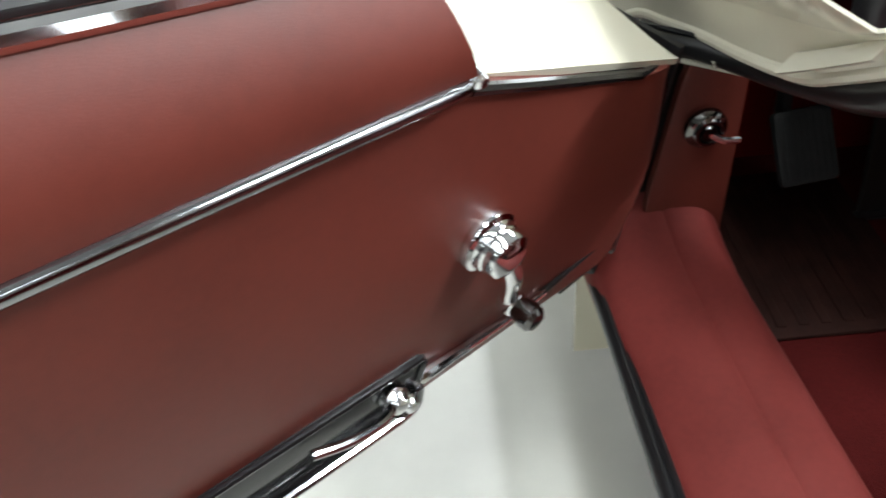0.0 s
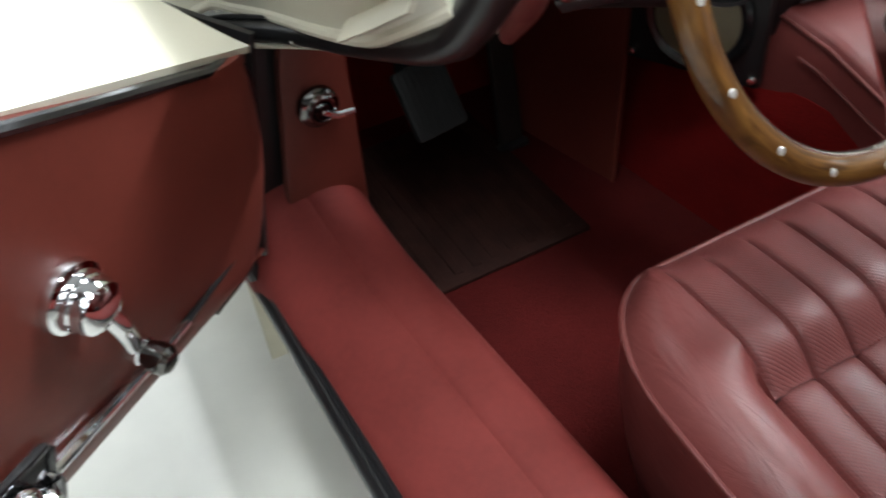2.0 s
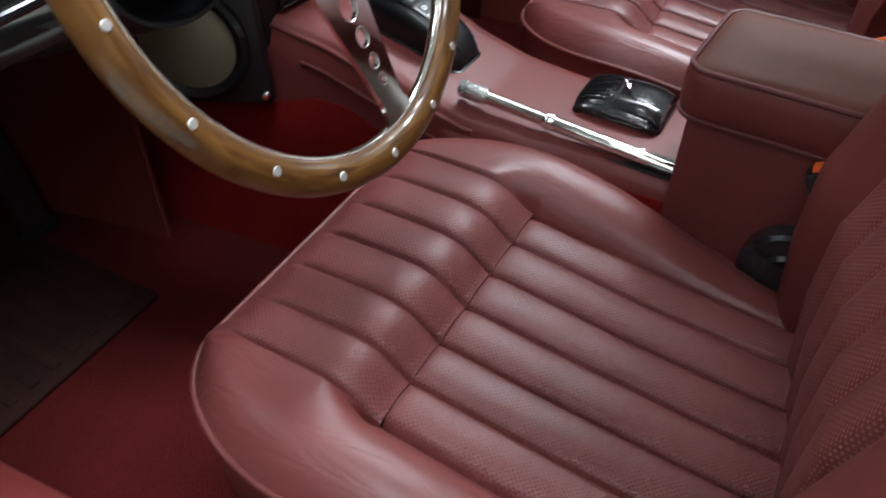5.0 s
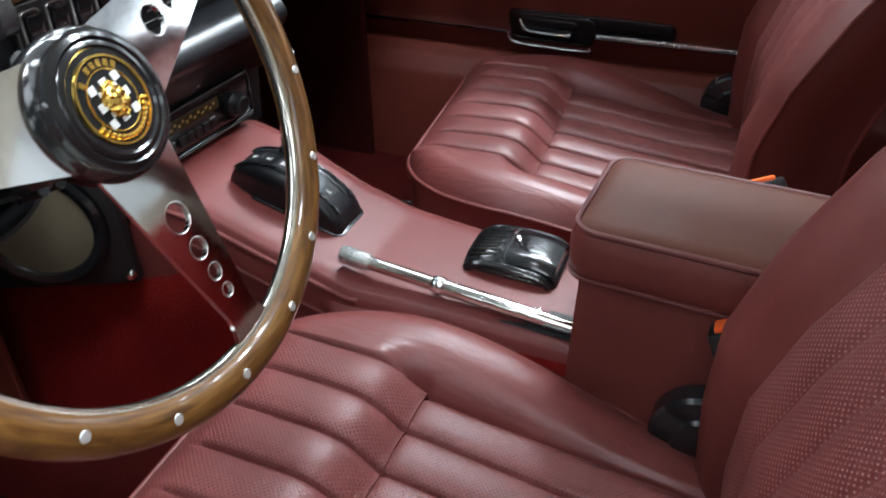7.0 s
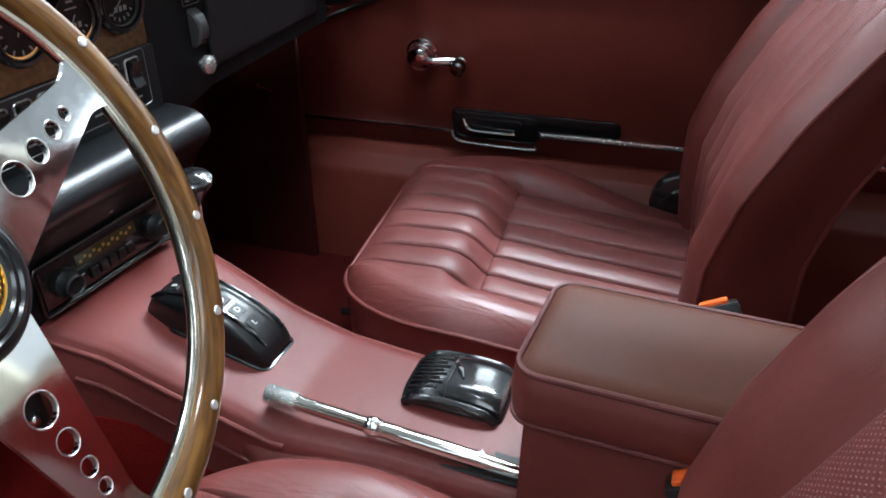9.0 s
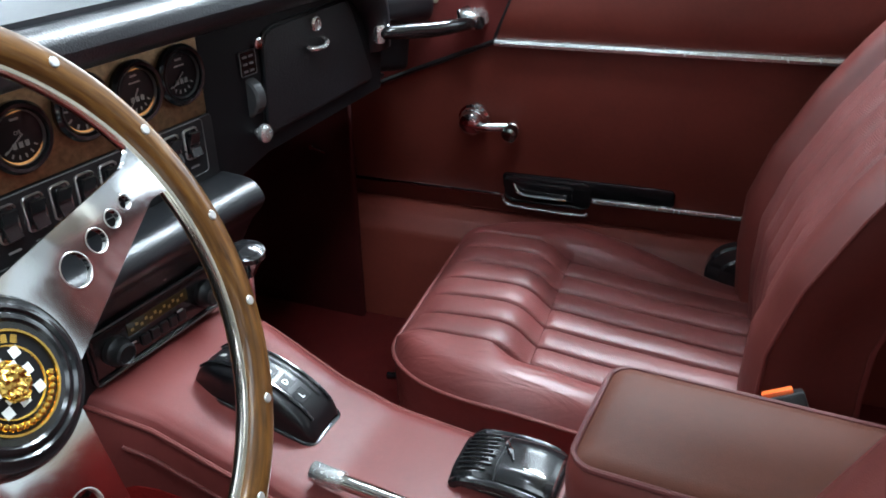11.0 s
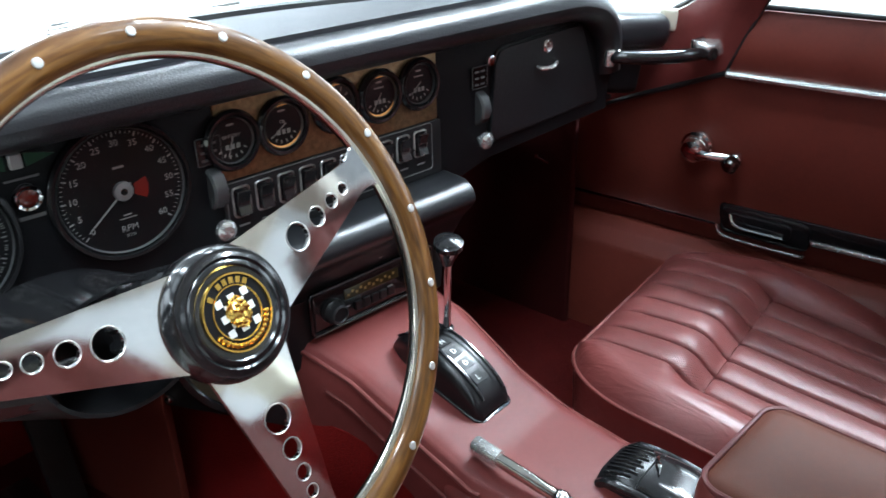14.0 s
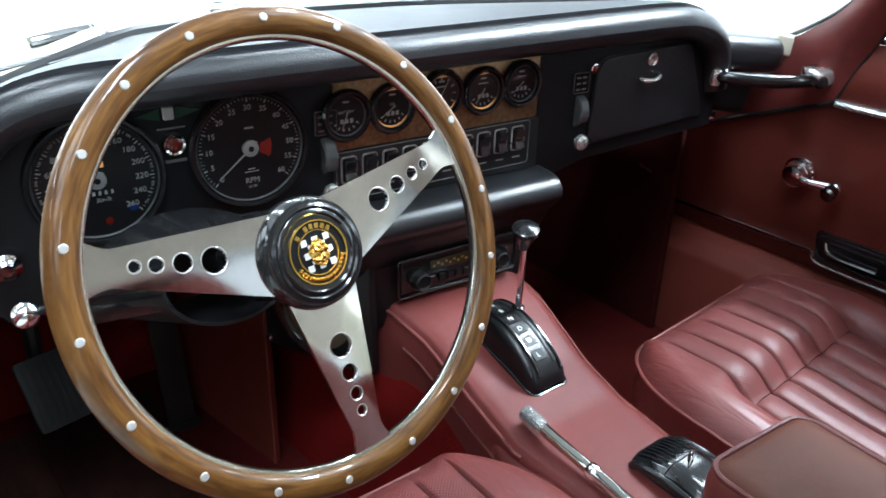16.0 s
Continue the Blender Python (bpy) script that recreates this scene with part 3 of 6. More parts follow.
# lower chrome strip, pull and its pocket
LOW_STRIP = [(0.334, 0.0525), (0.300, 0.0485), (0.265, 0.0430), (0.234, 0.0385), (0.204, 0.0345), (0.165, 0.0315)]
ls_pts = smooth_path([on_door(a, c, 0.012) for a, c in LOW_STRIP], 6)
part("lower_strip", tube(ls_pts, [0.0062 - 0.0030 * k / (len(ls_pts) - 1) for k in range(len(ls_pts))], 10, up=DOOR_W), M_CHROME, door_l, "chrome strip")
part("lower_bead", tube(smooth_path([on_door(a, c, n) for a, c, n in ((0.170, 0.0315, 0.011), (0.131, 0.0300, 0.009), (0.067, 0.0255, 0.004), (0.022, 0.0235, -0.006), (0.004, 0.030, -0.014))], 6), 0.0032, 8), M_RUBBER, door_l, "dark bead above the red edge")
pk = flat_door(0.435, 0.066, 0.0135, math.atan2(-0.16, 1))
PULL = [(0.098, -0.021), (0.104, -0.012), (0.108, 0.030), (0.104, 0.037), (0.095, 0.036), (-0.300, 0.034), (-0.306, 0.028), (-0.306, -0.015), (-0.300, -0.021)]
part("pull_pocket", slab(PULL, 0.012, pk, 0.003), M_PLASTIC, door_l, "black recessed pull")
part("pull_rim", tube([pk @ Vector((x, y, 0.001)) for x, y in PULL], 0.003, 8, closed=True), M_PLASTIC, door_l)
part("pull_chrome", tube(smooth_path([pk @ Vector(q) for q in ((0.104, 0.004, 0.004), (0.104, -0.012, 0.006), (0.094, -0.021, 0.007), (0.06, -0.023, 0.007), (-0.10, -0.024, 0.006), (-0.30, -0.024, 0.005))], 5), 0.0048, 10), M_BELT, door_l, "chrome lower lip")
part("pull_lever", tube(smooth_path([pk @ Vector(q) for q in ((0.072, 0.016, 0.006), (0.055, 0.018, 0.018), (0.02, 0.022, 0.019), (-0.012, 0.026, 0.013))], 5), 0.0042, 10), M_BELT, door_l, "chrome door lever")
for kx, ky, kr in ((0.074, 0.014, 1.0), (0.094, -0.008, 0.75)):
    part("pull_knuckle", lathe([(0, 0.018), (0.008, 0.0155), (0.0125, 0.008), (0.0125, 0)], 20, m=pk @ Matrix.Translation((kx, ky, 0.001)) @ Matrix.Scale(kr, 4)), M_CHROME, door_l, "chrome knuckle")


def window_crank(parent, m, arm, knob_len=0.022):
    """Chrome winder: domed boss, bent arm, turned knob. m: on the trim, z out; arm: where the arm ends, in m."""
    part("crank_boss", lathe([(0.0260, 0), (0.0266, 0.004), (0.0255, 0.008), (0.0218, 0.010), (0.0204, 0.013), (0.0202, 0.022), (0.0184, 0.0275), (0.0130, 0.0315), (0.0065, 0.0328), (0, 0.033)], 36, m=m), M_CHROME, parent, "chrome boss")
    part("boss_ring", lathe([(0.0203, 0.0150), (0.0212, 0.0168), (0.0203, 0.0186)], 36, m=m), M_CHROME, parent)
    e = Vector(arm)
    pts = [m @ q for q in smooth_path([(0, 0, 0.026), (e.x * 0.35, e.y * 0.35, 0.027), (e.x * 0.8, e.y * 0.8, 0.019), (e.x, e.y, 0.017)], 6)]
    part("crank_arm", tube(pts, 0.006, 12, flat=(0.0078, 0.0058), up=m.to_3x3() @ Vector((0, 0, 1))), M_CHROME, parent, "chrome arm")
    part("crank_knob", lathe([(0, 0.022), (0.0095, 0.0225), (0.0105, 0.026), (0.0125, 0.034), (0.0120, 0.041), (0.0085, 0.045), (0, 0.046)], 24, m=m @ Matrix.Translation((e.x, e.y, 0))), M_KNOB, parent, "dark polished knob")
    part("knob_seat", lathe([(0, 0.009), (0.0105, 0.010), (0.0118, 0.015), (0.0112, 0.022), (0.0090, 0.0245), (0, 0.025)], 24, m=m @ Matrix.Translation((e.x, e.y, 0))), M_CHROME, parent, "chrome arm end")


window_crank(door_l, flat_door(0.268, 0.181, 0.010), (0.029, -0.086, 0))

# ---- body on the driver's side: seal, outer sill, wing, pillar ----
def seal_x(y):
    return -0.7835 + 0.022 * (0.336 - y)


seal = thing("door_aperture_seal", (-0.70, 0.3, 0.33), "black rubber door seal with a cream flange on the sill", "door seal")
part("sill_seal", tube([(seal_x(y), y, 0.323) for y in [0.325 - 1.2 * k / 20 for k in range(21)]], 0.009, 12, flat=(0.0095, 0.010)), M_RUBBER, seal)
part("sill_bead", tube([(seal_x(y) + 0.0085, y, 0.330) for y in [0.325 - 1.2 * k / 20 for k in range(21)]], 0.0042, 8), M_RUBBER, seal)
part("sill_groove", tube([(seal_x(y) + 0.0012, y, 0.3335) for y in [0.325 - 1.2 * k / 20 for k in range(21)]], 0.0016, 6), M_SATIN, seal)
part("post_seal", tube(smooth_path([(-0.786, 0.335, 0.335), (-0.790, 0.362, 0.40), (-0.785, 0.388, 0.48), (-0.785, 0.398, 0.55), (-0.798, 0.402, 0.585), (-0.791, 0.400, 0.600), (-0.770, 0.386, 0.609)], 8), 0.0085, 10), M_RUBBER, seal)
ps = smooth_path([(-0.770, 0.386, 0.609), (-0.742, 0.361, 0.616), (-0.710, 0.321, 0.622), (-0.686, 0.281, 0.627), (-0.670, 0.241, 0.634), (-0.654, 0.190, 0.650), (-0.641, 0.140, 0.669), (-0.631, 0.110, 0.688), (-0.627, 0.090, 0.711), (-0.624, 0.070, 0.738), (-0.624, 0.050, 0.764), (-0.622, 0.028, 0.795)], 8)
part("pillar_seal", tube(ps, [0.0105 + 0.0075 * min(1.0, max(0.0, (k - 30) / 24)) for k in range(len(ps))], 12), M_RUBBER, seal)
part("seal_rib", tube([q + Vector((0.003, -0.004, 0.0125 + 0.004 * min(1.0, max(0.0, (k - 30) / 24)))) for k, q in enumerate(ps[:70])], 0.0024, 6), M_SATIN, seal)

flange = thing("windscreen_pillar_flange", (-0.70, 0.3, 0.6), "cream painted metal flange at the foot of the windscreen pillar", "car body")


FL_EDGE = smooth_path([(-0.786, 0.424, 0.598), (-0.775, 0.420, 0.604), (-0.740, 0.410, 0.619), (-0.722, 0.370, 0.626), (-0.705, 0.320, 0.635), (-0.689, 0.260, 0.644), (-0.677, 0.215, 0.653), (-0.668, 0.180, 0.664), (-0.659, 0.150, 0.681), (-0.649, 0.120, 0.700), (-0.640, 0.096, 0.716)], 8)


def flange_sheet(u, v):
    """The foot of the screen pillar: a rolled edge over the seal, swelling outwards into the wing."""
    k = u * (len(FL_EDGE) - 1)
    i = min(int(k), len(FL_EDGE) - 2)
    q = FL_EDGE[i].lerp(FL_EDGE[i + 1], k - i)
    fade = 1 - smoothstep(0.62, 1.0, u)
    reach = Vector((-0.075, 0.02 + 0.10 * fade, 0.045 + 0.04 * fade))
    swell = Vector((-0.004, -0.006, 0.020)) * math.sin(math.pi * min(1.0, v * 2.2)) * (0.5 + 0.5 * fade)
    dent = -0.006 * math.exp(-((u - 0.34 - 0.30 * v) / 0.05) ** 2) * math.sin(math.pi * v)
    return q + reach * v + swell + Vector((0, 0, dent))


part("flange", sheet(flange_sheet, 60, 18, thick=0.003), M_CREAM, flange)
part("flange_roll", tube(FL_EDGE, [0.0042 + 0.0030 * min(1.0, k / 55) for k in range(len(FL_EDGE))], 10), M_CREAM, flange, "rolled cream edge")
part("flange_tongue", sheet(lambda u, v: FL_EDGE[58 + int(u * 22)] + Vector((-0.030 * v, 0.012 * v, 0.020 * math.sin(math.pi * v))), 20, 8, thick=0.004), M_CREAM, flange, "cream tongue")
part("flange_lip", tube(smooth_path([(-0.783, 0.394, 0.587), (-0.766, 0.389, 0.591), (-0.747, 0.369, 0.597), (-0.719, 0.329, 0.606), (-0.689, 0.289, 0.614), (-0.671, 0.239, 0.629), (-0.663, 0.190, 0.650)], 8), 0.0030, 8), M_CREAM, flange, "thin cream lip")
# sheet coloured as the shadow under the flange
part("hinge_shadow_panel", sheet(lambda u, v: (-0.792 + 0.085 * u, 0.402 + 0.002 * u, 0.50 + 0.085 * v), 6, 4, thick=0.003), M_KHAKI, flange, "dull khaki sheet that stands for shade by the hinge")
part("wing_crease", tube(smooth_path([(-0.835, 0.455, 0.590), (-0.812, 0.470, 0.640), (-0.795, 0.480, 0.690)], 6), 0.007, 10), M_CREAM, flange, "rolled cream crease")


def wing(u, v):
    """Front wing and its top, cream paint, ahead of the door."""
    y = 0.40 + 1.7 * u
    x = -0.62 - 0.27 * math.sin(v * math.pi / 2)
    z = 0.845 - 0.10 * u - 0.62 * (1 - math.cos(v * math.pi / 2)) ** 1.3
    return (x + 0.10 * u * u, y, z)


front_wing = thing("front_wing", (-0.85, 1.2, 0.2), "cream painted front wing of the car", "car body")
part("wing_skin", sheet(wing, 24, 24, thick=-0.01), M_CREAM, front_wing)
# flat black filler sheet stands for the shade in the door gap
part("hinge_gap_shade", sheet(lambda u, v: (-0.64 - 0.235 * u, 0.398, 0.33 + (0.27 - 0.15 * u * u) * v), 8, 10, back=(0, 0.006, 0)), M_RUBBER, front_wing, "dark sheet for the shaded hinge gap")
part("hinge_post", sheet(lambda u, v: (-0.70 - 0.09 * u, 0.398 - 0.004 * v, 0.33 - 0.20 * v), 8, 8, back=(0, 0.006, 0)), M_CREAM, front_wing, "cream painted foot of the hinge post")

outer_sill = thing("outer_sill", (-0.81, 0.0, 0.12), "cream painted outer sill below the open door", "car body")
part("sill_skin", sheet(lambda u, v: (seal_x(0.42 - 1.3 * v) - 0.002 + 0.07 * u, 0.42 - 1.3 * v, 0.318 - 0.20 * u), 8, 8, thick=-0.004), M_CREAM, outer_sill)

kick = thing("kick_panel", (-0.68, 0.372, 0.36), "red leather kick panel with a chrome lock striker", "trim panel")
part("panel", slab([(-0.057, -0.02), (0.043, -0.02), (0.043, 0.20), (0.040, 0.27), (-0.012, 0.27), (-0.030, 0.20), (-0.05, 0.06)], 0.012, pose(-0.668, 0.372, 0.352, 90, 0, 0), 0.004), M_DOOR, kick)
lockm = pose(-0.668, 0.366, 0.502, 90, 0, 4) @ Matrix.Scale(0.88, 4)
part("lock_body", lathe([(0, 0.020), (0.010, 0.019), (0.014, 0.013), (0.020, 0.011), (0.026, 0.006), (0.027, 0)], 28, m=lockm), M_KNOB, kick, "dark polished lock")
part("lock_ring", lathe([(0.019, 0.012), (0.017, 0.017), (0.014, 0.017), (0.013, 0.012)], 28, m=lockm, closed=True), M_CHROME, kick, "chrome ring")
part("lock_lever", tube([lockm @ Vector(q) for q in ((0, 0, 0.016), (0.015, -0.008, 0.022), (0.036, -0.010, 0.022))], 0.004, 8), M_CHROME, kick, "chrome lever")
for qx, qy in ((-0.018, 0.010), (0.016, 0.012), (0.0, -0.017)):
    part("screw", lathe([(0, 0.0115), (0.0035, 0.011), (0.004, 0.008)], 10, m=lockm @ Matrix.Translation((qx, qy, 0))), M_CHROME, kick)
pillar_l = thing("pillar_trim", (-0.6, 0.05, 0.7), "red leather trim inside the windscreen pillar", "trim panel")
part("trim", tube(smooth_path([(-0.590, 0.113, 0.670), (-0.591, 0.100, 0.691), (-0.596, 0.080, 0.718), (-0.601, 0.060, 0.744), (-0.604, 0.040, 0.770), (-0.598, 0.010, 0.815)], 8), [0.006 + 0.010 * min(1.0, k / 14) for k in range(41)], 12), M_RED, pillar_l)
part("trim_edge", tube(smooth_path([(-0.606, 0.104, 0.684), (-0.608, 0.082, 0.715), (-0.611, 0.062, 0.742), (-0.613, 0.040, 0.772)], 6), 0.0022, 6), M_CREAM, pillar_l, "thin cream edge")

# ---- roof and rear of the cabin, above and behind the camera ----
def roof_skin(u, v):
    y = -0.19 - 1.29 * v
    x = (2 * u - 1) * (0.50 + 0.03 * math.sin(math.pi * v))
    return (x, y, 1.235 - 0.05 * (2 * u - 1) ** 4 - 0.30 * v ** 2.2)


def roof_band(u0, u1, v0, v1, nu, nv, lift, deep):
    return sheet(lambda u, v: tuple(Vector(roof_skin(u0 + (u1 - u0) * u, v0 + (v1 - v0) * v)) + Vector((0, 0, lift))), nu, nv, back=(0, 0, deep))


roof = thing("roof", (0, -0.8, 1.2), "cream painted car roof over the cabin", "roof")
tagged(roof, kind="structure")
for nm, lift, deep, mt in (("headlining", 0.0, 0.012, M_HEAD), ("roof_panel", 0.016, 0.004, M_CREAM)):
    part(nm, roof_band(0, 1, 0, 0.66, 16, 14, lift, deep), mt, roof)
    part(nm, roof_band(0, 0.16, 0.66, 1, 4, 8, lift, deep), mt, roof)
    part(nm, roof_band(0.84, 1, 0.66, 1, 4, 8, lift, deep), mt, roof)
    part(nm, roof_band(0.16, 0.84, 0.93, 1, 10, 3, lift, deep), mt, roof)
rear = thing("rear_cabin", (0, -1.2, 0.15), "grey-beige trimmed luggage bay behind the seats", "car body")
tagged(rear, kind="structure")
part("luggage_floor", cuboid(-0.60, 0.60, -1.50, -1.0, 0.50, 0.53, 0.004), M_HEAD, rear)
part("tail_panel", cuboid(-0.60, 0.60, -1.53, -1.50, 0.15, 0.70, 0.004), M_HEAD, rear)
for sx in (-1, 1):
    part("side_panel", sheet(lambda u, v: (sx * (0.655 - 0.06 * v), -0.80 - 0.70 * u, 0.15 + 0.65 * v), 8, 6, back=(sx * 0.02, 0, 0)), M_HEAD, rear)
    part("door_post", sheet(lambda u, v: (sx * (0.600 - 0.10 * v ** 1.4), -0.70 - 0.10 * u - 0.06 * v, 0.80 + 0.385 * v), 3, 8, back=(sx * 0.03, 0, 0)), M_HEAD, rear)
    part("rear_post", sheet(lambda u, v: (sx * (0.600 - 0.085 * v ** 1.4), -1.32 - 0.18 * u, 0.80 + (0.26 - 0.12 * u) * v), 4, 8, back=(sx * 0.03, 0, 0)), M_CREAM, rear)

# ---- centre console ----
def lerp_table(table, y):
    for (a, *p), (b, *q) in zip(table, table[1:]):
        if (a - y) * (b - y) <= 0:
            f = (y - a) / (b - a)
            return [m + (n - m) * f for m, n in zip(p, q)]
    return list(table[0][1:] if abs(y - table[0][0]) < abs(y - table[-1][0]) else table[-1][1:])


CONSOLE = [(0.33, -0.125, 0.085, 0.500), (0.25, -0.112, 0.086, 0.490), (0.19, -0.103, 0.087, 0.474), (0.08, -0.108, 0.062, 0.444), (0.01, -0.113, 0.053, 0.430), (-0.09, -0.103, 0.047, 0.423), (-0.24, -0.103, 0.046, 0.418)]


def console_section(u, v):
    y = 0.33 - 0.56 * v
    xl, xr, z = lerp_table(CONSOLE, y)
    prof = [(xl - 0.020, z - 0.25), (xl - 0.016, z - 0.09), (xl - 0.010, z - 0.035), (xl - 0.003, z - 0.010), (xl + 0.003, z - 0.003), (xl + 0.013, z), (xl + 0.04, z + 0.001),
            ((xl + xr) / 2, z + 0.0015), (xr - 0.04, z + 0.001), (xr - 0.013, z), (xr - 0.003, z - 0.004), (xr + 0.003, z - 0.012), (xr + 0.010, z - 0.04), (xr + 0.018, z - 0.09), (xr + 0.022, z - 0.25)]
    k = u * (len(prof) - 1)
    i = min(int(k), len(prof) - 2)
    f = k - i
    return (prof[i][0] + (prof[i + 1][0] - prof[i][0]) * f, y, prof[i][1] + (prof[i + 1][1] - prof[i][1]) * f)


console = thing("centre_console", (-0.025, 0.05, 0.40), "red leather covered centre console between the seats", "console")
part("console_cover", sheet(console_section, 42, 60), M_RED, console)


def console_edge(d, dz, y0, y1, side=1, n=30):
    out = []
    for k in range(n + 1):
        y = y0 + (y1 - y0) * k / n
        xl, xr, z = lerp_table(CONSOLE, y)
        out.append((xl - d if side == 1 else xr + d, y, z + dz))
    return out


part("edge_piping", tube(console_edge(0.004, -0.011, 0.32, 0.0), 0.0028, 8), M_PIPE, console, "piped seam")
part("edge_piping_lower", tube(console_edge(0.012, -0.038, 0.22, -0.09), 0.0022, 8), M_PIPE, console, "piped seam")
part("edge_piping_right", tube(console_edge(0.003, -0.010, 0.32, -0.22, 2), 0.0022, 8), M_PIPE, console, "piped seam")


def ledge(u, v):
    y = 0.055 - 0.155 * v
    xl, xr, z = lerp_table(CONSOLE, y)
    bulge = 0.020 * math.sin(math.pi * min(1, v * 1.0)) ** 0.6
    a = math.pi * (u - 0.05)
    return (xl + 0.012 - (0.006 + bulge) * math.sin(a) - 0.012 * u, y, z - 0.012 - 0.036 * u + 0.004 * math.cos(a))


part("padded_ledge", sheet(ledge, 12, 24), M_RED, console, "padded leather ledge below the lever")
part("lever_slot", cuboid(-0.096, -0.064, -0.230, -0.125, 0.412, 0.4205, 0.003), M_SATIN, console, "dark slot")
part("slot_plate", slab([(-0.012, -0.026), (0.012, -0.026), (0.012, 0.02), (-0.012, 0.02)], 0.003, pose(-0.082, -0.205, 0.4265, 4, 0, 0), 0.001), M_WARM, console, "dark metal plate")

# ---- armrest box ----
arm = thing("armrest_box", label="brown-red leather armrest on a red leather box", category="armrest", m=pose(-0.033, -0.205, 0.38, 0, 0, -3.2))


def pad_loft(profile, x0, x1, y0, y1, r):
    """A soft cushion: rounded outlines, each (inset, height), lofted one over another."""
    b2 = bmesh.new()
    loops = [[b2.verts.new((x, y, z)) for x, y in rounded(x0 + g, x1 - g, y0 + g, y1 - g, max(0.004, r - g), 7)] for g, z in profile]
    n = len(loops[0])
    for a, c in zip(loops, loops[1:]):
        for k in range(n):
            b2.faces.new((a[k], a[(k + 1) % n], c[(k + 1) % n], c[k]))
    b2.faces.new(loops[0])
    b2.faces.new(loops[-1])
    return b2


part("box", cuboid(-0.056, 0.064, -0.455, -0.017, -0.21, 0.125, 0.008, 3), M_BOX, arm, local=True)
part("box_side", sheet(lambda u, v: (-0.066 - 0.048 * u, -0.014 - 0.445 * v, 0.120 - 0.335 * u), 8, 4, back=(0.02, 0, 0)), M_BOX, arm, "red leather box side", local=True)
part("pad", pad_loft([(0.010, 0.117), (0.004, 0.1185), (0.001, 0.123), (0.0, 0.135), (0.0, 0.150), (0.0015, 0.160), (0.005, 0.1655), (0.012, 0.167)], -0.073, 0.073, -0.475, 0.001, 0.024), M_BOX, arm, "red leather pad", local=True)
part("pad_top", pad_loft([(0.007, 0.160), (0.007, 0.1665), (0.010, 0.1695), (0.020, 0.1715), (0.040, 0.1722)], -0.073, 0.073, -0.475, 0.001, 0.024), M_ARM, arm, "brown leather top panel", local=True)
part("pad_piping", tube([(x, y, 0.1665) for x, y in rounded(-0.0685, 0.0685, -0.4705, -0.0035, 0.021, 8)], 0.0027, 8, closed=True), M_STITCH, arm, "dark red piping", local=True)
part("pad_lower_piping", tube([(x, y, 0.1195) for x, y in rounded(-0.0715, 0.0715, -0.4735, -0.0005, 0.022, 8)], 0.0022, 8, closed=True), M_STITCH, arm, local=True)

# ---- handbrake ----
hb = thing("handbrake_lever", (-0.083, -0.22, 0.42), "chrome handbrake lever with a knurled end cap", "handbrake")
ha, hz = Vector((-0.086, 0.028, 0.449)), Vector((-0.084, -0.232, 0.421))
hd = (hz - ha).normalized()
part("lever_tube", tube([ha + hd * d for d in (0.01, 0.06, 0.10)], 0.0070, 18), M_LEVER, hb)
part("lever_shaft", tube([ha + hd * d for d in (0.10, 0.16, 0.20, 0.262)], [0.0078, 0.0078, 0.0076, 0.006], 18), M_LEVER, hb)
part("ring", tube([ha + hd * d for d in (0.098, 0.101, 0.108, 0.111)], [0.0078, 0.0096, 0.0096, 0.0078], 18), M_CHROME, hb, "chrome ring")
part("end_cap", tube([ha + hd * d for d in (-0.002, -0.0018, 0.0, 0.030, 0.0305)], [0.0030, 0.0088, 0.0096, 0.0096, 0.0072], 20), M_BRIGHT, hb, "satin knurled cap")
part("rivet", lathe([(0, 0.003), (0.003, 0.002), (0.0035, 0)], 12, m=Matrix.Translation(ha + hd * 0.205 + Vector((0.003, 0, 0.0052)))), M_CHROME, hb)

# ---- ashtray ----
ash = thing("ashtray", (0.002, -0.13, 0.42), "glossy black ashtray with a ribbed sliding lid and chrome emblem", "ashtray")
part("body", cuboid(-0.032, 0.036, -0.180, -0.078, 0.412, 0.430, 0.007, 3), M_PLASTIC, ash)
am = pose(0.002, -0.129, 0.434, -3, 0, 0)


def ash_lid(u, v):
    """A lid arched along its length, falling steeply at its sides."""
    x, y = -0.0315 + 0.063 * u, 0.048 - 0.096 * v
    return am @ Vector((x, y, 0.0135 - 0.0075 * abs(2 * u - 1) ** 5 - 0.0090 * abs(2 * v - 1) ** 2.6))


part("lid", sheet(ash_lid, 24, 24, back=(0, 0, -0.010)), M_PLASTIC, ash)
for dx, dz, r in ((-0.0335, 0.4330, 0.0052), (0.0375, 0.4330, 0.0045)):
    part("side_roll", tube(smooth_path([(0.002 + dx, -0.084, dz - 0.008), (0.002 + dx, -0.096, dz - 0.001), (0.002 + dx, -0.130, dz + 0.0015), (0.002 + dx, -0.162, dz - 0.002), (0.002 + dx, -0.174, dz - 0.010)], 5), r, 10), M_PLASTIC, ash, "rounded black rim")
for k in range(9):
    u = 0.10 + 0.095 * k
    part("rib", tube([Vector(ash_lid(u, v)) + Vector((0, 0, 0.0006)) for v in (0.05, 0.12, 0.20, 0.28, 0.34 + 0.05 * (k % 2))], 0.0015, 6), M_PLASTIC, ash)
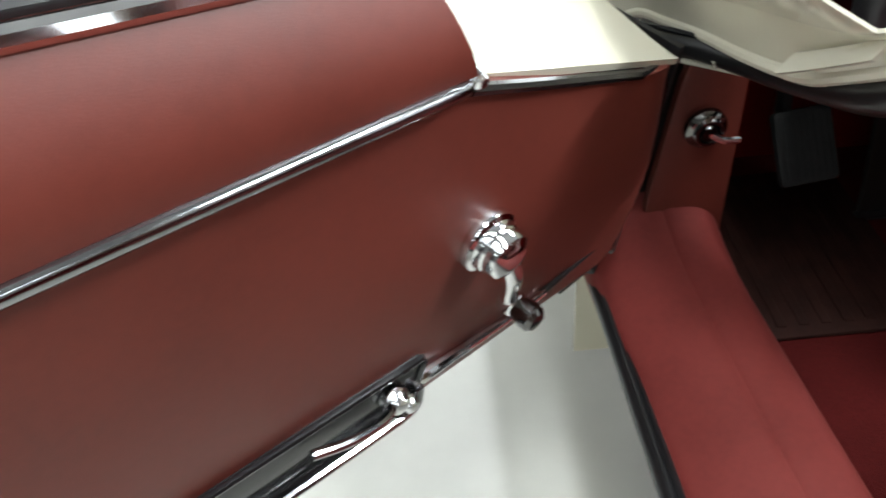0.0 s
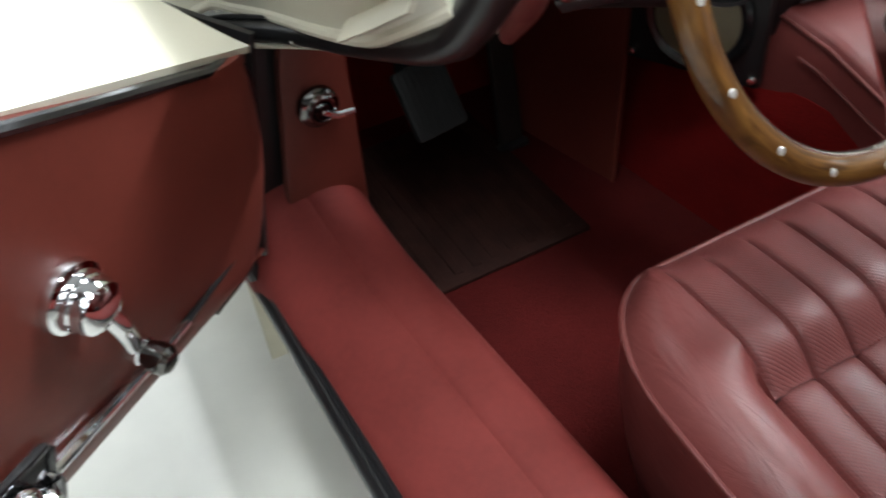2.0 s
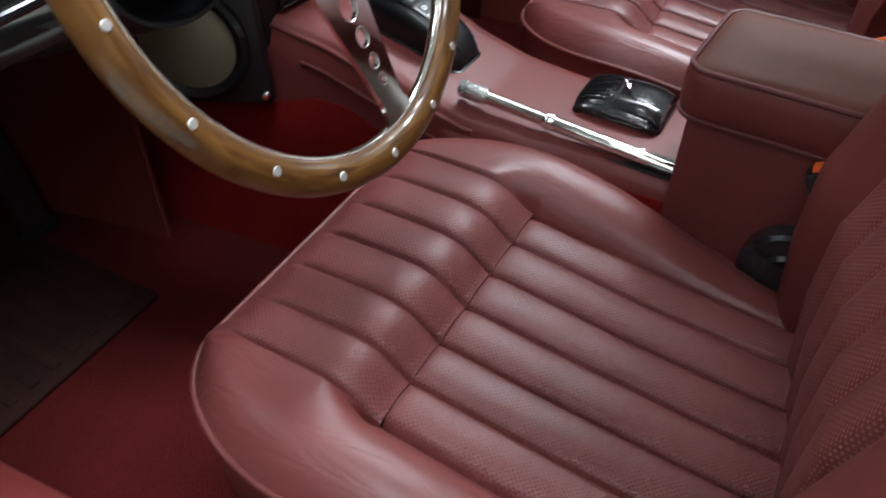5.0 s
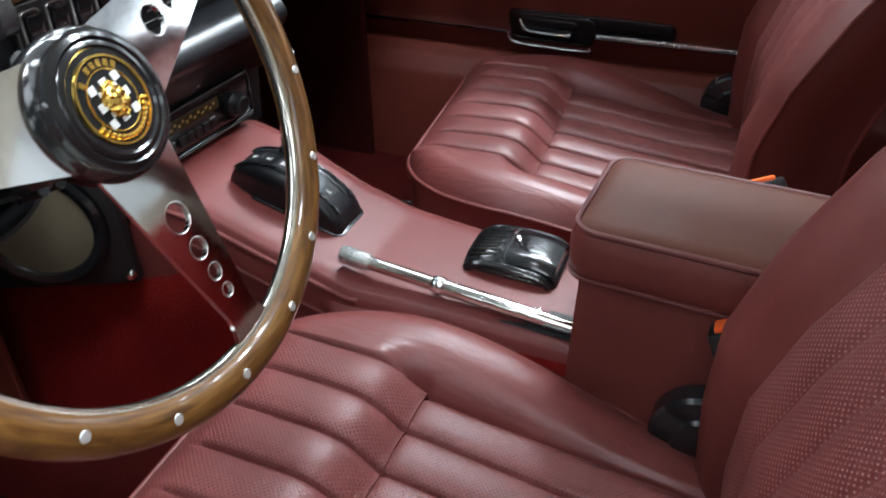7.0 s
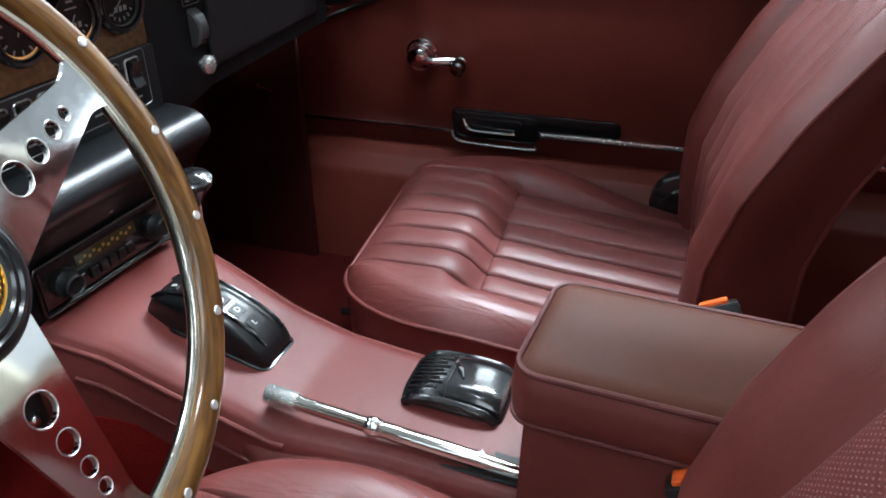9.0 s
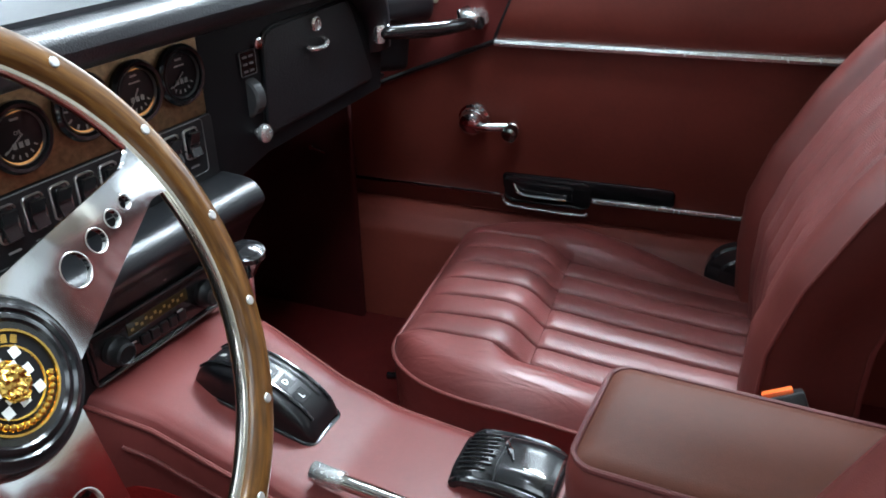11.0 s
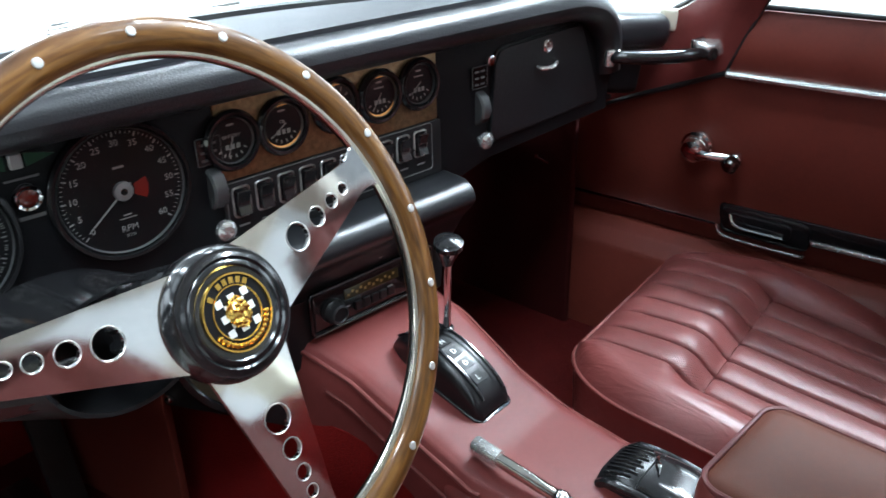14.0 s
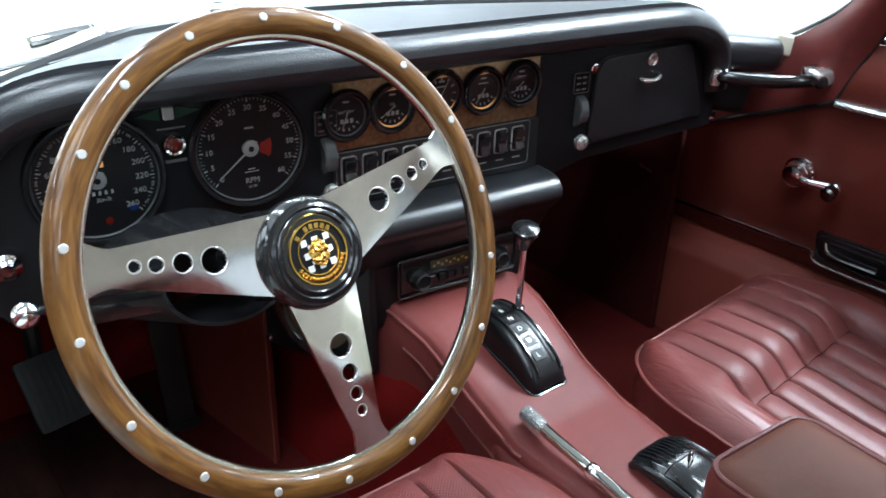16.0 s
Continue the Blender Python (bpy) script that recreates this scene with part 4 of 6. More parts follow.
part("emblem", tube(smooth_path([Vector(ash_lid(a, c)) + Vector((0, 0, 0.0016)) for a, c in ((0.74, 0.44), (0.62, 0.47), (0.50, 0.53), (0.34, 0.58))], 4), [0.0010, 0.0014, 0.0022, 0.0028, 0.0020, 0.0024, 0.0030, 0.0032, 0.0024, 0.0018, 0.0016, 0.0012, 0.0008], 8), M_CHROME, ash, "chrome emblem")
part("lid_seam", tube([Vector(ash_lid(u / 10, 0.45)) for u in range(11)], 0.0010, 6), M_SATIN, ash)

# ---- automatic gear selector ----
sel = thing("gear_selector", (-0.005, 0.11, 0.45), "black domed automatic gear selector with chrome lever", "gear lever")
SEL_X, SEL_Y0, SEL_Y1 = -0.0205, 0.052, 0.190


def gate_arc(f):
    """Height and place along the domed gate, f from its rear to its front."""
    y = SEL_Y0 + (SEL_Y1 - SEL_Y0) * f
    xl, xr, z = lerp_table(CONSOLE, y)
    return y, z + 0.001 + 0.042 * math.sqrt(max(0.0, 1 - (2 * min(1.0, max(0.0, f)) - 1) ** 2 * 0.985))


def dome(u, v):
    y, z = gate_arc(v)
    xl, xr, zc = lerp_table(CONSOLE, y)
    a = math.pi * u
    side = math.cos(a)
    sq = math.copysign(abs(side) ** 0.45, side)
    return (SEL_X - 0.0285 * sq * (1 - 0.55 * max(0.0, v - 0.7) ** 1.5 * 4 - 0.22 * max(0.0, 1 - v / 0.09) ** 2), y, zc - 0.004 + (z - zc + 0.004) * min(1.0, math.sin(a) ** 0.35 if 0 < u < 1 else 0))


part("dome", sheet(dome, 36, 60), M_DOME, sel, sharp=75)
part("dome_base", slab(rounded(-0.0310, 0.0310, -0.003, 0.115, 0.012), 0.006, pose(SEL_X, SEL_Y0, 0.4405, 15.5, 0, 0), 0.002), M_PLASTIC, sel)


def on_gate(f, x=0.0, up=0.0):
    y, z = gate_arc(f)
    y2, z2 = gate_arc(f + 0.01)
    d = Vector((0, y2 - y, z2 - z)).normalized()
    nrm = Vector((1, 0, 0)).cross(d)
    m = Matrix((Vector((1, 0, 0)), d, nrm)).transposed().to_4x4()
    m.translation = Vector((SEL_X + x, y, z)) + nrm * up
    return m


for k, t in enumerate(("", "R", "N", "D", "D", "L")):
    f = 0.80 - 0.125 * k
    part("quadrant_window", cuboid(-0.010, 0.006, -0.0068, 0.0068, 0.0002, 0.0009, 0.0003, 1, m=on_gate(f, -0.001, 0)), M_DIAL, sel)
    if t:
        lettering(t, 0.0092, on_gate(f, -0.003, 0.0012), sel, M_WHITE)
    else:
        part("mark", cuboid(-0.005, -0.001, -0.003, 0.003, 0.0015, 0.0018, m=on_gate(f, 0, 0)), M_MARK, sel)
part("gate_slot", tube([on_gate(f / 20, 0.0145, 0.0004).translation for f in range(2, 19)], 0.003, 6, flat=(0.0035, 0.0012)), M_RUBBER, sel)
for q in (-0.0145, 0.0205):
    part("gate_rail", tube([on_gate(f / 20, q, 0.0008).translation for f in range(1, 20)], 0.002, 6, flat=(0.0022, 0.0014)), M_PLASTIC, sel)
lb, lt = Vector((0.001, 0.141, 0.498)), Vector((-0.0150, 0.1235, 0.611))
part("stem", tube([lb, lb.lerp(lt, 0.5), lt], 0.0042, 12), M_CHROME, sel, "chrome stem")
part("stem_collar", lathe([(0.008, 0), (0.008, 0.006), (0.005, 0.008)], 14, m=Matrix.Translation(lb)), M_PLASTIC, sel)
part("knob", lathe([(0, -0.016), (0.007, -0.015), (0.0085, -0.008), (0.013, 0.003), (0.0165, 0.009), (0.016, 0.014), (0.010, 0.017), (0, 0.018)], 28, m=Matrix.Translation(lt) @ pose(0, 0, 0, 12, -8, 0)), M_PLASTIC, sel, "black domed knob with chrome top")
part("knob_cap", lathe([(0, 0.0192), (0.008, 0.0184), (0.0125, 0.0164)], 24, m=Matrix.Translation(lt) @ pose(0, 0, 0, 12, -8, 0)), M_PLASTIC, sel, "glossy black cap")

# ---- seats ----
INS_X, INS_T, SL = 0.140, 0.166, 0.450
RIBS = 6


def seat_half(t):
    """Half the cushion's width: a round front corner, fullest at a third, drawn in towards the hinges."""
    k = min(1.0, t / 0.15)
    return 0.130 + 0.097 * math.sqrt(max(0.0, 1 - (1 - k) ** 2)) - 0.026 * smoothstep(0.17, 0.46, t)


def piping_z(t):
    return 0.412 - 0.058 * smoothstep(0.12, 0.45, t)


def cushion_z(x, t):
    h = seat_half(t)
    d = min((t + 0.35 * max(0.0, abs(x) - 0.12)) / 0.056, (h - abs(x)) / 0.046)
    rise = (0.026 - 0.006 * smoothstep(0.13, 0.45, t)) * (1 - (1 - min(1.0, max(0.0, d))) ** 2.4)
    d *= 0.08
    z = piping_z(t) + rise
    inside = abs(x) <= INS_X + 1e-6
    if inside:
        fade = smoothstep(0.012, 0.05, t) if t < INS_T else 1.0
        ph = (x + INS_X) / (2 * INS_X) * RIBS
        valley = abs(math.sin(math.pi * ph))
        z += fade * (0.0052 * (valley ** 0.5 - 0.7) - 0.0042 * math.exp(-(valley / 0.15) ** 2))
    if t >= INS_T - 0.05:
        side = abs(abs(x) - INS_X)
        near = smoothstep(INS_T - 0.05, INS_T, t)
        step = 0.026 - 0.030 * smoothstep(INS_T, 0.44, t)
        z -= 0.006 * math.exp(-(side / 0.006) ** 2) * near
        if not inside:
            z -= max(0.0, step) * math.exp(-(side / 0.018) ** 1.5) * near
        if inside:
            z -= (step + 0.003 * math.exp(-(t - INS_T) / 0.005)) if t >= INS_T else 0.0
    if abs(x) < INS_X + 0.012:
        q = t - INS_T
        if q < 0:
            z -= 0.027 * math.exp(-abs(q / 0.024) ** 1.5) * (1 - smoothstep(INS_X - 0.010, INS_X + 0.012, abs(x)))
    if not inside:
        soft = min(1.0, max(0.0, d) / 0.03)
        z += 0.0014 * noise.noise(Vector((x * 20, t * 14, 3.1))) * soft
    else:
        z += 0.0016 * noise.noise(Vector((x * 13, t * 12, 1.7)))
    return z


BACK = [(0.33, -0.350), (0.38, -0.334), (0.45, -0.328), (0.52, -0.330), (0.59, -0.352), (0.67, -0.392), (0.73, -0.432), (0.82, -0.500), (0.90, -0.535), (0.96, -0.560)]


def back_half(z):
    f = (z - 0.33) / 0.60
    return 0.212 - 0.008 * f - 0.075 * max(0.0, f - 0.72) ** 2 * 10


def build_seat(label):
    """One seat, its own axes at the middle of its front edge on the carpet: cushion with ribbed, pierced leather, piping, backrest, hinges."""
    seat = thing("car_seat", (0, 0, 0), label, "car seat", "front seats")
    Z0 = -0.168

    def patch(x0, x1, t0, t1, nx, nt):
        def fn(u, v):
            t = t0 + (t1 - t0) * v
            a = x0 if x0 is not None else -seat_half(t)
            b = x1 if x1 is not None else seat_half(t)
            h = seat_half(t)
            x = a + (b - a) * u
            x = max(-h, min(h, x))
            return (x, -t, cushion_z(x, t) + Z0)
        return sheet(fn, nx, nt)

    part("insert", patch(-INS_X, INS_X, INS_T, SL, 132, 90), M_PERF, seat, "ribbed perforated leather", local=True, sharp=80)
    part("front_roll", patch(-0.14, 0.14, 0.0, INS_T - 0.00001, 132, 60), M_PERF, seat, "ribbed perforated leather", local=True, sharp=80)
    for a, b in ((None, -INS_X), (INS_X, None)):
        part("bolster", patch(a, b, 0.0, SL, 36, 150), M_SEAT, seat, "creased plain leather", local=True, sharp=80)
    edge = [(-seat_half(t), -t, piping_z(t) + Z0) for t in [SL * (1 - k / 40) ** 2.2 for k in range(41)]]
    edge += [(x, 0.0, piping_z(0) + Z0) for x in [seat_half(0) * (k / 8 * 2 - 1) for k in range(1, 8)]]
    edge += [(-x, y, z) for x, y, z in reversed(edge[:41])]
    part("piping", tube([(x * 1.008, y + 0.001, z - 0.001) for x, y, z in edge], 0.0027, 8), M_PIPE, seat, "leather piping", local=True)

    def skirt(u, v):
        k = u * (len(edge) - 1)
        i = min(int(k), len(edge) - 2)
        q = Vector(edge[i]).lerp(Vector(edge[i + 1]), k - i)
        low = 0.19 + Z0
        inward = 1 + 0.022 * math.sin(math.pi * v) - 0.08 * v
        return (q.x * inward, q.y + 0.012 * math.sin(math.pi * v) - 0.035 * v + (0.0 if q.y > -0.3 else 0.0), q.z + (low - q.z) * v)

    part("skirt", sheet(skirt, 130, 10), M_SEAT, seat, "plain leather side", local=True)
    part("base", cuboid(-0.15, 0.15, -0.42, -0.08, 0.0, 0.04, 0.005), M_SATIN, seat, "black seat runner", local=True)
    part("slide_lever", tube([(0.05, 0.0, 0.045), (0.05, 0.075, 0.046), (0.052, 0.095, 0.042)], 0.006, 8), M_PLASTIC, seat, "black slide lever", local=True)
    part("side_lever", tube([(-0.160, -0.125, 0.026), (-0.175, -0.140, 0.026), (-0.178, -0.175, 0.024)], 0.0065, 10), M_PLASTIC, seat, "black tilt lever", local=True)
    shift = -0.054

    def yf(z):
        return lerp_table(BACK, z)[0] + shift

    def back_front(x0, x1, nx, ribs):
        def fn(u, v):
            z = 0.345 + 0.585 * v
            h = back_half(z)
            a, b = (h * x0 if abs(x0) == 1 else x0 * (h / 0.212)), (h * x1 if abs(x1) == 1 else x1 * (h / 0.212))
            x = a + (b - a) * u
            y = yf(z)
            e = h - abs(x)
            y -= 0.020 * (1 - min(1.0, e / 0.05)) ** 2 + 0.020 * (1 - (x / h) ** 2)
            if ribs:
                y -= 0.012 - 0.006 * (abs(math.sin(math.pi * 5 * u)) ** 0.55 - 0.5)
                y -= 0.006 * math.exp(-((min(u, 1 - u)) / 0.02) ** 2)
            else:
                y -= 0.0212 * math.exp(-((abs(x) - 0.118 * h / 0.212) / 0.02) ** 2)
            return (x, y, z + Z0)
        return sheet(fn, nx, 50)

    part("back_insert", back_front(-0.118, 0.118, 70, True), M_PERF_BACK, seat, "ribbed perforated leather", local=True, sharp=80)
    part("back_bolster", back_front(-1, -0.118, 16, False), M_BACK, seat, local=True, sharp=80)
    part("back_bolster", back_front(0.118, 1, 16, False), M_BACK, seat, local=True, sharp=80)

    rim = [(-back_half(z), yf(z) - 0.022, z + Z0) for z in [0.345 + 0.585 * k / 24 for k in range(25)]]
    top = [(x, yf(0.93) - 0.022 + 0.0, 0.93 + Z0 + 0.035 * (1 - (x / back_half(0.93)) ** 2)) for x in [back_half(0.93) * (k / 5 - 1) for k in range(1, 10)]]
    rim += top + [(-x, y, z) for x, y, z in reversed(rim)]
    part("back_piping", tube(rim, 0.0026, 8), M_PIPE, seat, "leather piping", local=True)

    def shell(u, v):
        k = u * (len(rim) - 1)
        i = min(int(k), len(rim) - 2)
        q = Vector(rim[i]).lerp(Vector(rim[i + 1]), k - i)
        w = math.sin(v * math.pi / 2)
        return (q.x * (1 - 0.16 * w ** 3) + 0, q.y - 0.10 * v + 0.0, q.z - (0.03 * w if 25 < i < 34 else 0))

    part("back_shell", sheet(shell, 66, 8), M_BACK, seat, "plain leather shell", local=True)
    part("back_panel", sheet(lambda u, v: ((2 * u - 1) * 0.85 * back_half(0.345 + 0.585 * v), yf(0.345 + 0.585 * v) - 0.120, 0.345 + 0.585 * v + Z0), 6, 14, thick=0.004), M_RED, seat, local=True)
    part("back_top", sheet(lambda u, v: ((2 * u - 1) * back_half(0.93), yf(0.93) - 0.012 - 0.10 * v, 0.928 + Z0 + 0.035 * (1 - (2 * u - 1) ** 2)), 10, 4, thick=0.004), M_SEAT, seat, local=True)
    for sx in (-1, 1):
        hm = Matrix.Translation((sx * 0.206, -0.402, 0.386 + Z0)) @ pose(0, 0, 0, 0, 90 * sx, 0)
        part("recliner_cover", lathe([(0, 0.026), (0.022, 0.025), (0.036, 0.020), (0.043, 0.010), (0.045, 0.004), (0.049, 0.003), (0.049, -0.014), (0.046, -0.018), (0.030, -0.020), (0.027, -0.024), (0, -0.025)], 28, m=hm), M_PLASTIC, seat, "black recliner cover", local=True)
        part("recliner_ring", lathe([(0.024, 0.0235), (0.027, 0.0262), (0.030, 0.0225)], 28, m=hm), M_PLASTIC, seat, local=True)
    return seat


driver_seat = build_seat("red leather driver's seat with ribbed perforated cushion and piping")
driver_seat.matrix_basis = pose(-0.335, 0.056, 0.168)
pass_seat = copy_thing(driver_seat, pose(0.320, 0.086, 0.168, 0, 0, 4.5))
pivot = Matrix.Translation((0.19, -0.39, 0))
for ob in driver_seat.children:
    if ob.name.split(".")[0].startswith("back_"):
        ob.matrix_basis = pivot @ Matrix.Rotation(radians(6.0), 4, "Z") @ pivot.inverted()
tagged(pass_seat, "red leather passenger seat with ribbed perforated cushion and piping")

for name, bx, by, bz, rot in (("seat_belt_buckle", -0.125, -0.350, 0.492, 10), ("seat_belt_buckle", 0.062, -0.352, 0.521, 25)):
    bk = thing(name, (bx, by, bz - 0.05), "black seat belt buckle with an orange button", "seat belt", "buckles")
    q = pose(bx, by, bz, -25, rot, 0)
    part("housing", cuboid(-0.012, 0.012, -0.020, 0.020, -0.05, 0.010, 0.003, 2, m=q), M_SATIN, bk)
    part("button", cuboid(-0.008, 0.008, -0.012, 0.014, 0.008, 0.014, 0.002, 2, m=q), M_ORANGE, bk, "orange press button")
    part("stalk", tube([q @ Vector((0, 0, -0.05)), q @ Vector((0, -0.01, -0.12))], 0.006, 8), M_SATIN, bk)

# ---- steering wheel ----
WEX, WV = Vector((0.9941, 0.0914, 0.0577)).normalized(), Vector((-0.0894, 0.3955, 0.9141))
WN = WEX.cross(WV).normalized()
WV = WN.cross(WEX)
WM = Matrix((WEX, WV, WN)).transposed().to_4x4()
WM.translation = (-0.3569, 0.0115, 0.7354)
wheel = thing("steering_wheel", m=WM, label="wood-rimmed steering wheel with drilled aluminium spokes and black hub", category="steering wheel")


def rim_point(u, v):
    a, b = 2 * math.pi * u, 2 * math.pi * v
    r = 0.1768 + 0.0117 * math.cos(b)
    return (r * math.cos(a), r * math.sin(a), 0.0115 * math.sin(b) + 0.0006 * math.sin(3 * b))


b = bmesh.new()
N1, N2 = 144, 16
g = [[b.verts.new(rim_point(i / N1, j / N2)) for j in range(N2)] for i in range(N1)]
for i in range(N1):
    for j in range(N2):
        b.faces.new((g[i][j], g[(i + 1) % N1][j], g[(i + 1) % N1][(j + 1) % N2], g[i][(j + 1) % N2]))
part("rim", b, M_WOOD, wheel, "varnished wooden rim", local=True)
part("rim_core", lathe([(0.1632, -0.0026), (0.1626, -0.0006), (0.1628, 0.0022), (0.1638, 0.0038), (0.1660, 0.0047), (0.1690, 0.0048), (0.1690, -0.0030)], 120, closed=True), M_CORE, wheel, "bright metal core ring", local=True)
for deg in (279.6, 298.3, 318.4, 339.3, 358.8, 20.6, 41.3, 62.9, 83.2, 102.8, 121.9, 139.7, 159.5, 178.9, 199.7, 220.3, 239.4, 258.8):
    a = radians(deg)
    m = Matrix.Translation((0.1773 * math.cos(a), 0.1773 * math.sin(a), 0.0103))
    part("rivet", lathe([(0, 0.0014), (0.0027, 0.0013), (0.0032, 0.0008), (0.0034, -0.001)], 16, m=m), M_RIVET, wheel, local=True)

HOLES = ((0.0767, 0.0093), (0.0994, 0.0066), (0.1177, 0.0050), (0.1322, 0.0040))
SPOKE_Z = 0.0034


def spoke_half(r):
    w = 0.0300 - (r - 0.035) * 0.152
    if r > 0.146:
        w += 4.2 * (r - 0.146) ** 1.55
    return w


def spoke(angle):
    """A flat spoke with four drilled holes: a cell of metal round each hole, plain bands between the cells."""
    b2 = bmesh.new()
    N_ = 8

    def vert(r, f):
        return b2.verts.new((r, spoke_half(r) * f, SPOKE_Z))

    def band(ra, rb):
        n = max(1, int((rb - ra) / 0.003))
        g = [[vert(ra + (rb - ra) * i / n, 2 * j / N_ - 1) for j in range(N_ + 1)] for i in range(n + 1)]
        for i in range(n):
            for j in range(N_):
                b2.faces.new((g[i][j], g[i + 1][j], g[i + 1][j + 1], g[i][j + 1]))

    at = 0.030
    for h, hr in HOLES:
        r0, r1 = h - hr - 0.0012, h + hr + 0.0012
        band(at, r0)
        edge = [(r0 + (r1 - r0) * k / N_, -1.0) for k in range(N_)] + [(r1, 2 * k / N_ - 1) for k in range(N_)]
        edge += [(r1 - (r1 - r0) * k / N_, 1.0) for k in range(N_)] + [(r0, 1 - 2 * k / N_) for k in range(N_)]
        outer = [vert(r, f) for r, f in edge]
        inner = []
        for v in outer:
            a = math.atan2(v.co.y, v.co.x - h)
            inner.append(b2.verts.new((h + hr * math.cos(a), hr * math.sin(a), SPOKE_Z)))
        for k in range(len(outer)):
            q = (k + 1) % len(outer)
            b2.faces.new((outer[k], outer[q], inner[q], inner[k]))
        at = r1
    band(at, 0.166)
    bmesh.ops.remove_doubles(b2, verts=b2.verts, dist=0.00002)
    r = bmesh.ops.extrude_face_region(b2, geom=list(b2.faces))
    bmesh.ops.translate(b2, vec=(0, 0, -0.0032), verts=[v for v in r["geom"] if isinstance(v, bmesh.types.BMVert)])
    bmesh.ops.transform(b2, matrix=Matrix.Rotation(angle, 4, "Z"), verts=b2.verts)
    return join(bmesh.new(), b2)


for k, deg in enumerate((269.6, 14.8, 164.3)):
    sp = part("spoke", spoke(radians(deg)), M_ALU, wheel, "drilled polished aluminium spoke", local=True, sharp=30)
    for h, hr in HOLES:
        part("hole_lip", lathe([(hr, -0.002), (hr - 0.0001, 0.0014), (hr + 0.0005, 0.0019), (hr + 0.0010, 0.0017)], 32, m=Matrix.Rotation(radians(deg), 4, "Z") @ Matrix.Translation((h, 0, SPOKE_Z - 0.0016))), M_TRIM, sp, "chamfered hole edge", local=True)
hub = part("hub_pad", lathe([(0.0425, -0.012), (0.0442, -0.003), (0.0440, 0.004), (0.0424, 0.0105), (0.0402, 0.0140), (0.0385, 0.0140), (0.0370, 0.0150), (0.0350, 0.0158), (0.0335, 0.0146), (0.0320, 0.0158), (0.0300, 0.0162), (0.0285, 0.0150), (0, 0.0150)], 64), M_PLASTIC, wheel, "glossy black stepped hub", local=True)
part("badge_ring", lathe([(0.0252, 0.0150), (0.0248, 0.0168), (0.0237, 0.0168), (0.0233, 0.0155)], 48), M_GOLD, hub, "gold ring", local=True)
part("badge_band", lathe([(0.0236, 0.0156), (0.0170, 0.0158)], 48), M_DIAL, hub, "black enamel band", local=True)
part("badge_inner_ring", lathe([(0.0177, 0.0158), (0.0174, 0.0166), (0.0168, 0.0166), (0.0164, 0.0160)], 48), M_GOLD, hub, "gold ring", local=True)
part("badge_field", lathe([(0.0168, 0.0160), (0, 0.0162)], 40), M_DIAL, hub, local=True)
for i in range(-3, 4):
    for j in range(-3, 4):
        cx, cy = i * 0.0050, j * 0.0050
        if (i + j) % 2 == 0 and math.hypot(cx, cy) < 0.0152 and math.hypot(cx, cy) > 0.0052:
            part("chequer", cuboid(cx - 0.0024, cx + 0.0024, cy - 0.0024, cy + 0.0024, 0.0158, 0.0166), M_WHITE, hub, "white enamel square", local=True)
for k in range(7):
    a = radians(132 - 14 * k)
    m = Matrix.Rotation(a, 4, "Z") @ Matrix.Translation((0.0203, 0, 0.0158))
    if k != 1:
        part("gold_mark", cuboid(-0.0020, 0.0020, -0.0016, 0.0016, 0, 0.0005, m=m), M_GOLD, hub, local=True)
for k in range(15):
    a = radians(205 + 9.3 * k)
    part("gold_leaf", lathe([(0, 0.0018), (0.0016, 0.0012), (0.0022, 0)], 8, m=Matrix.Rotation(a, 4, "Z") @ Matrix.Translation((0.0205, 0, 0.0156))), M_GOLD, hub, local=True)
b = bmesh.new()
bmesh.ops.create_icosphere(b, subdivisions=4, radius=1.0)
for v in b.verts:
    c = v.co.copy()
    rough_edge = 1 + 0.12 * noise.noise(c * 3.0)
    v.co = Vector((c.x * 0.0088 * rough_edge, c.y * 0.0105 * (1 - 0.15 * c.x * c.x) * rough_edge, 0.0160 + max(0, c.z) * 0.0042)) + Vector((0, 0, 0.0020 * noise.noise(c * 3.4) + 0.0012 * noise.noise(c * 8.0) if c.z > 0.1 else 0))
part("gold_boss", b, M_GOLD, hub, "gold relief boss", local=True)
part("column_boss", lathe([(0.030, -0.010), (0.034, -0.03), (0.030, -0.055), (0.026, -0.06)], 32), M_PLASTIC, wheel, "black boss", local=True)

column = thing("steering_column", m=WM, label="black steering column with cowl and indicator stalk", category="steering column")
part("tube", lathe([(0.024, -0.05), (0.024, -0.40)], 24), M_SATIN, column, local=True)
part("adjuster", lathe([(0.030, -0.060)] + [(0.034, -0.064), (0.034, -0.085), (0.030, -0.09)], 24), M_PLASTIC, column, "scalloped black adjuster", local=True)
for k in range(16):
    a = 2 * math.pi * k / 16
    part("scallop", tube([(0.034 * math.cos(a), 0.034 * math.sin(a), -0.063), (0.034 * math.cos(a), 0.034 * math.sin(a), -0.086)], 0.0045, 8), M_PLASTIC, column, local=True)


def cowl(u, v):
    a = math.pi * (u * 1.2 - 0.1)
    r = 0.047 + 0.022 * v
    return (1.35 * r * math.cos(a) - 0.02, r * math.sin(a) * 0.85 - 0.004, -0.100 - 0.13 * v)


part("cowl", sheet(cowl, 24, 8, thick=0.003), M_PLASTIC, column, "glossy black cowl", local=True)
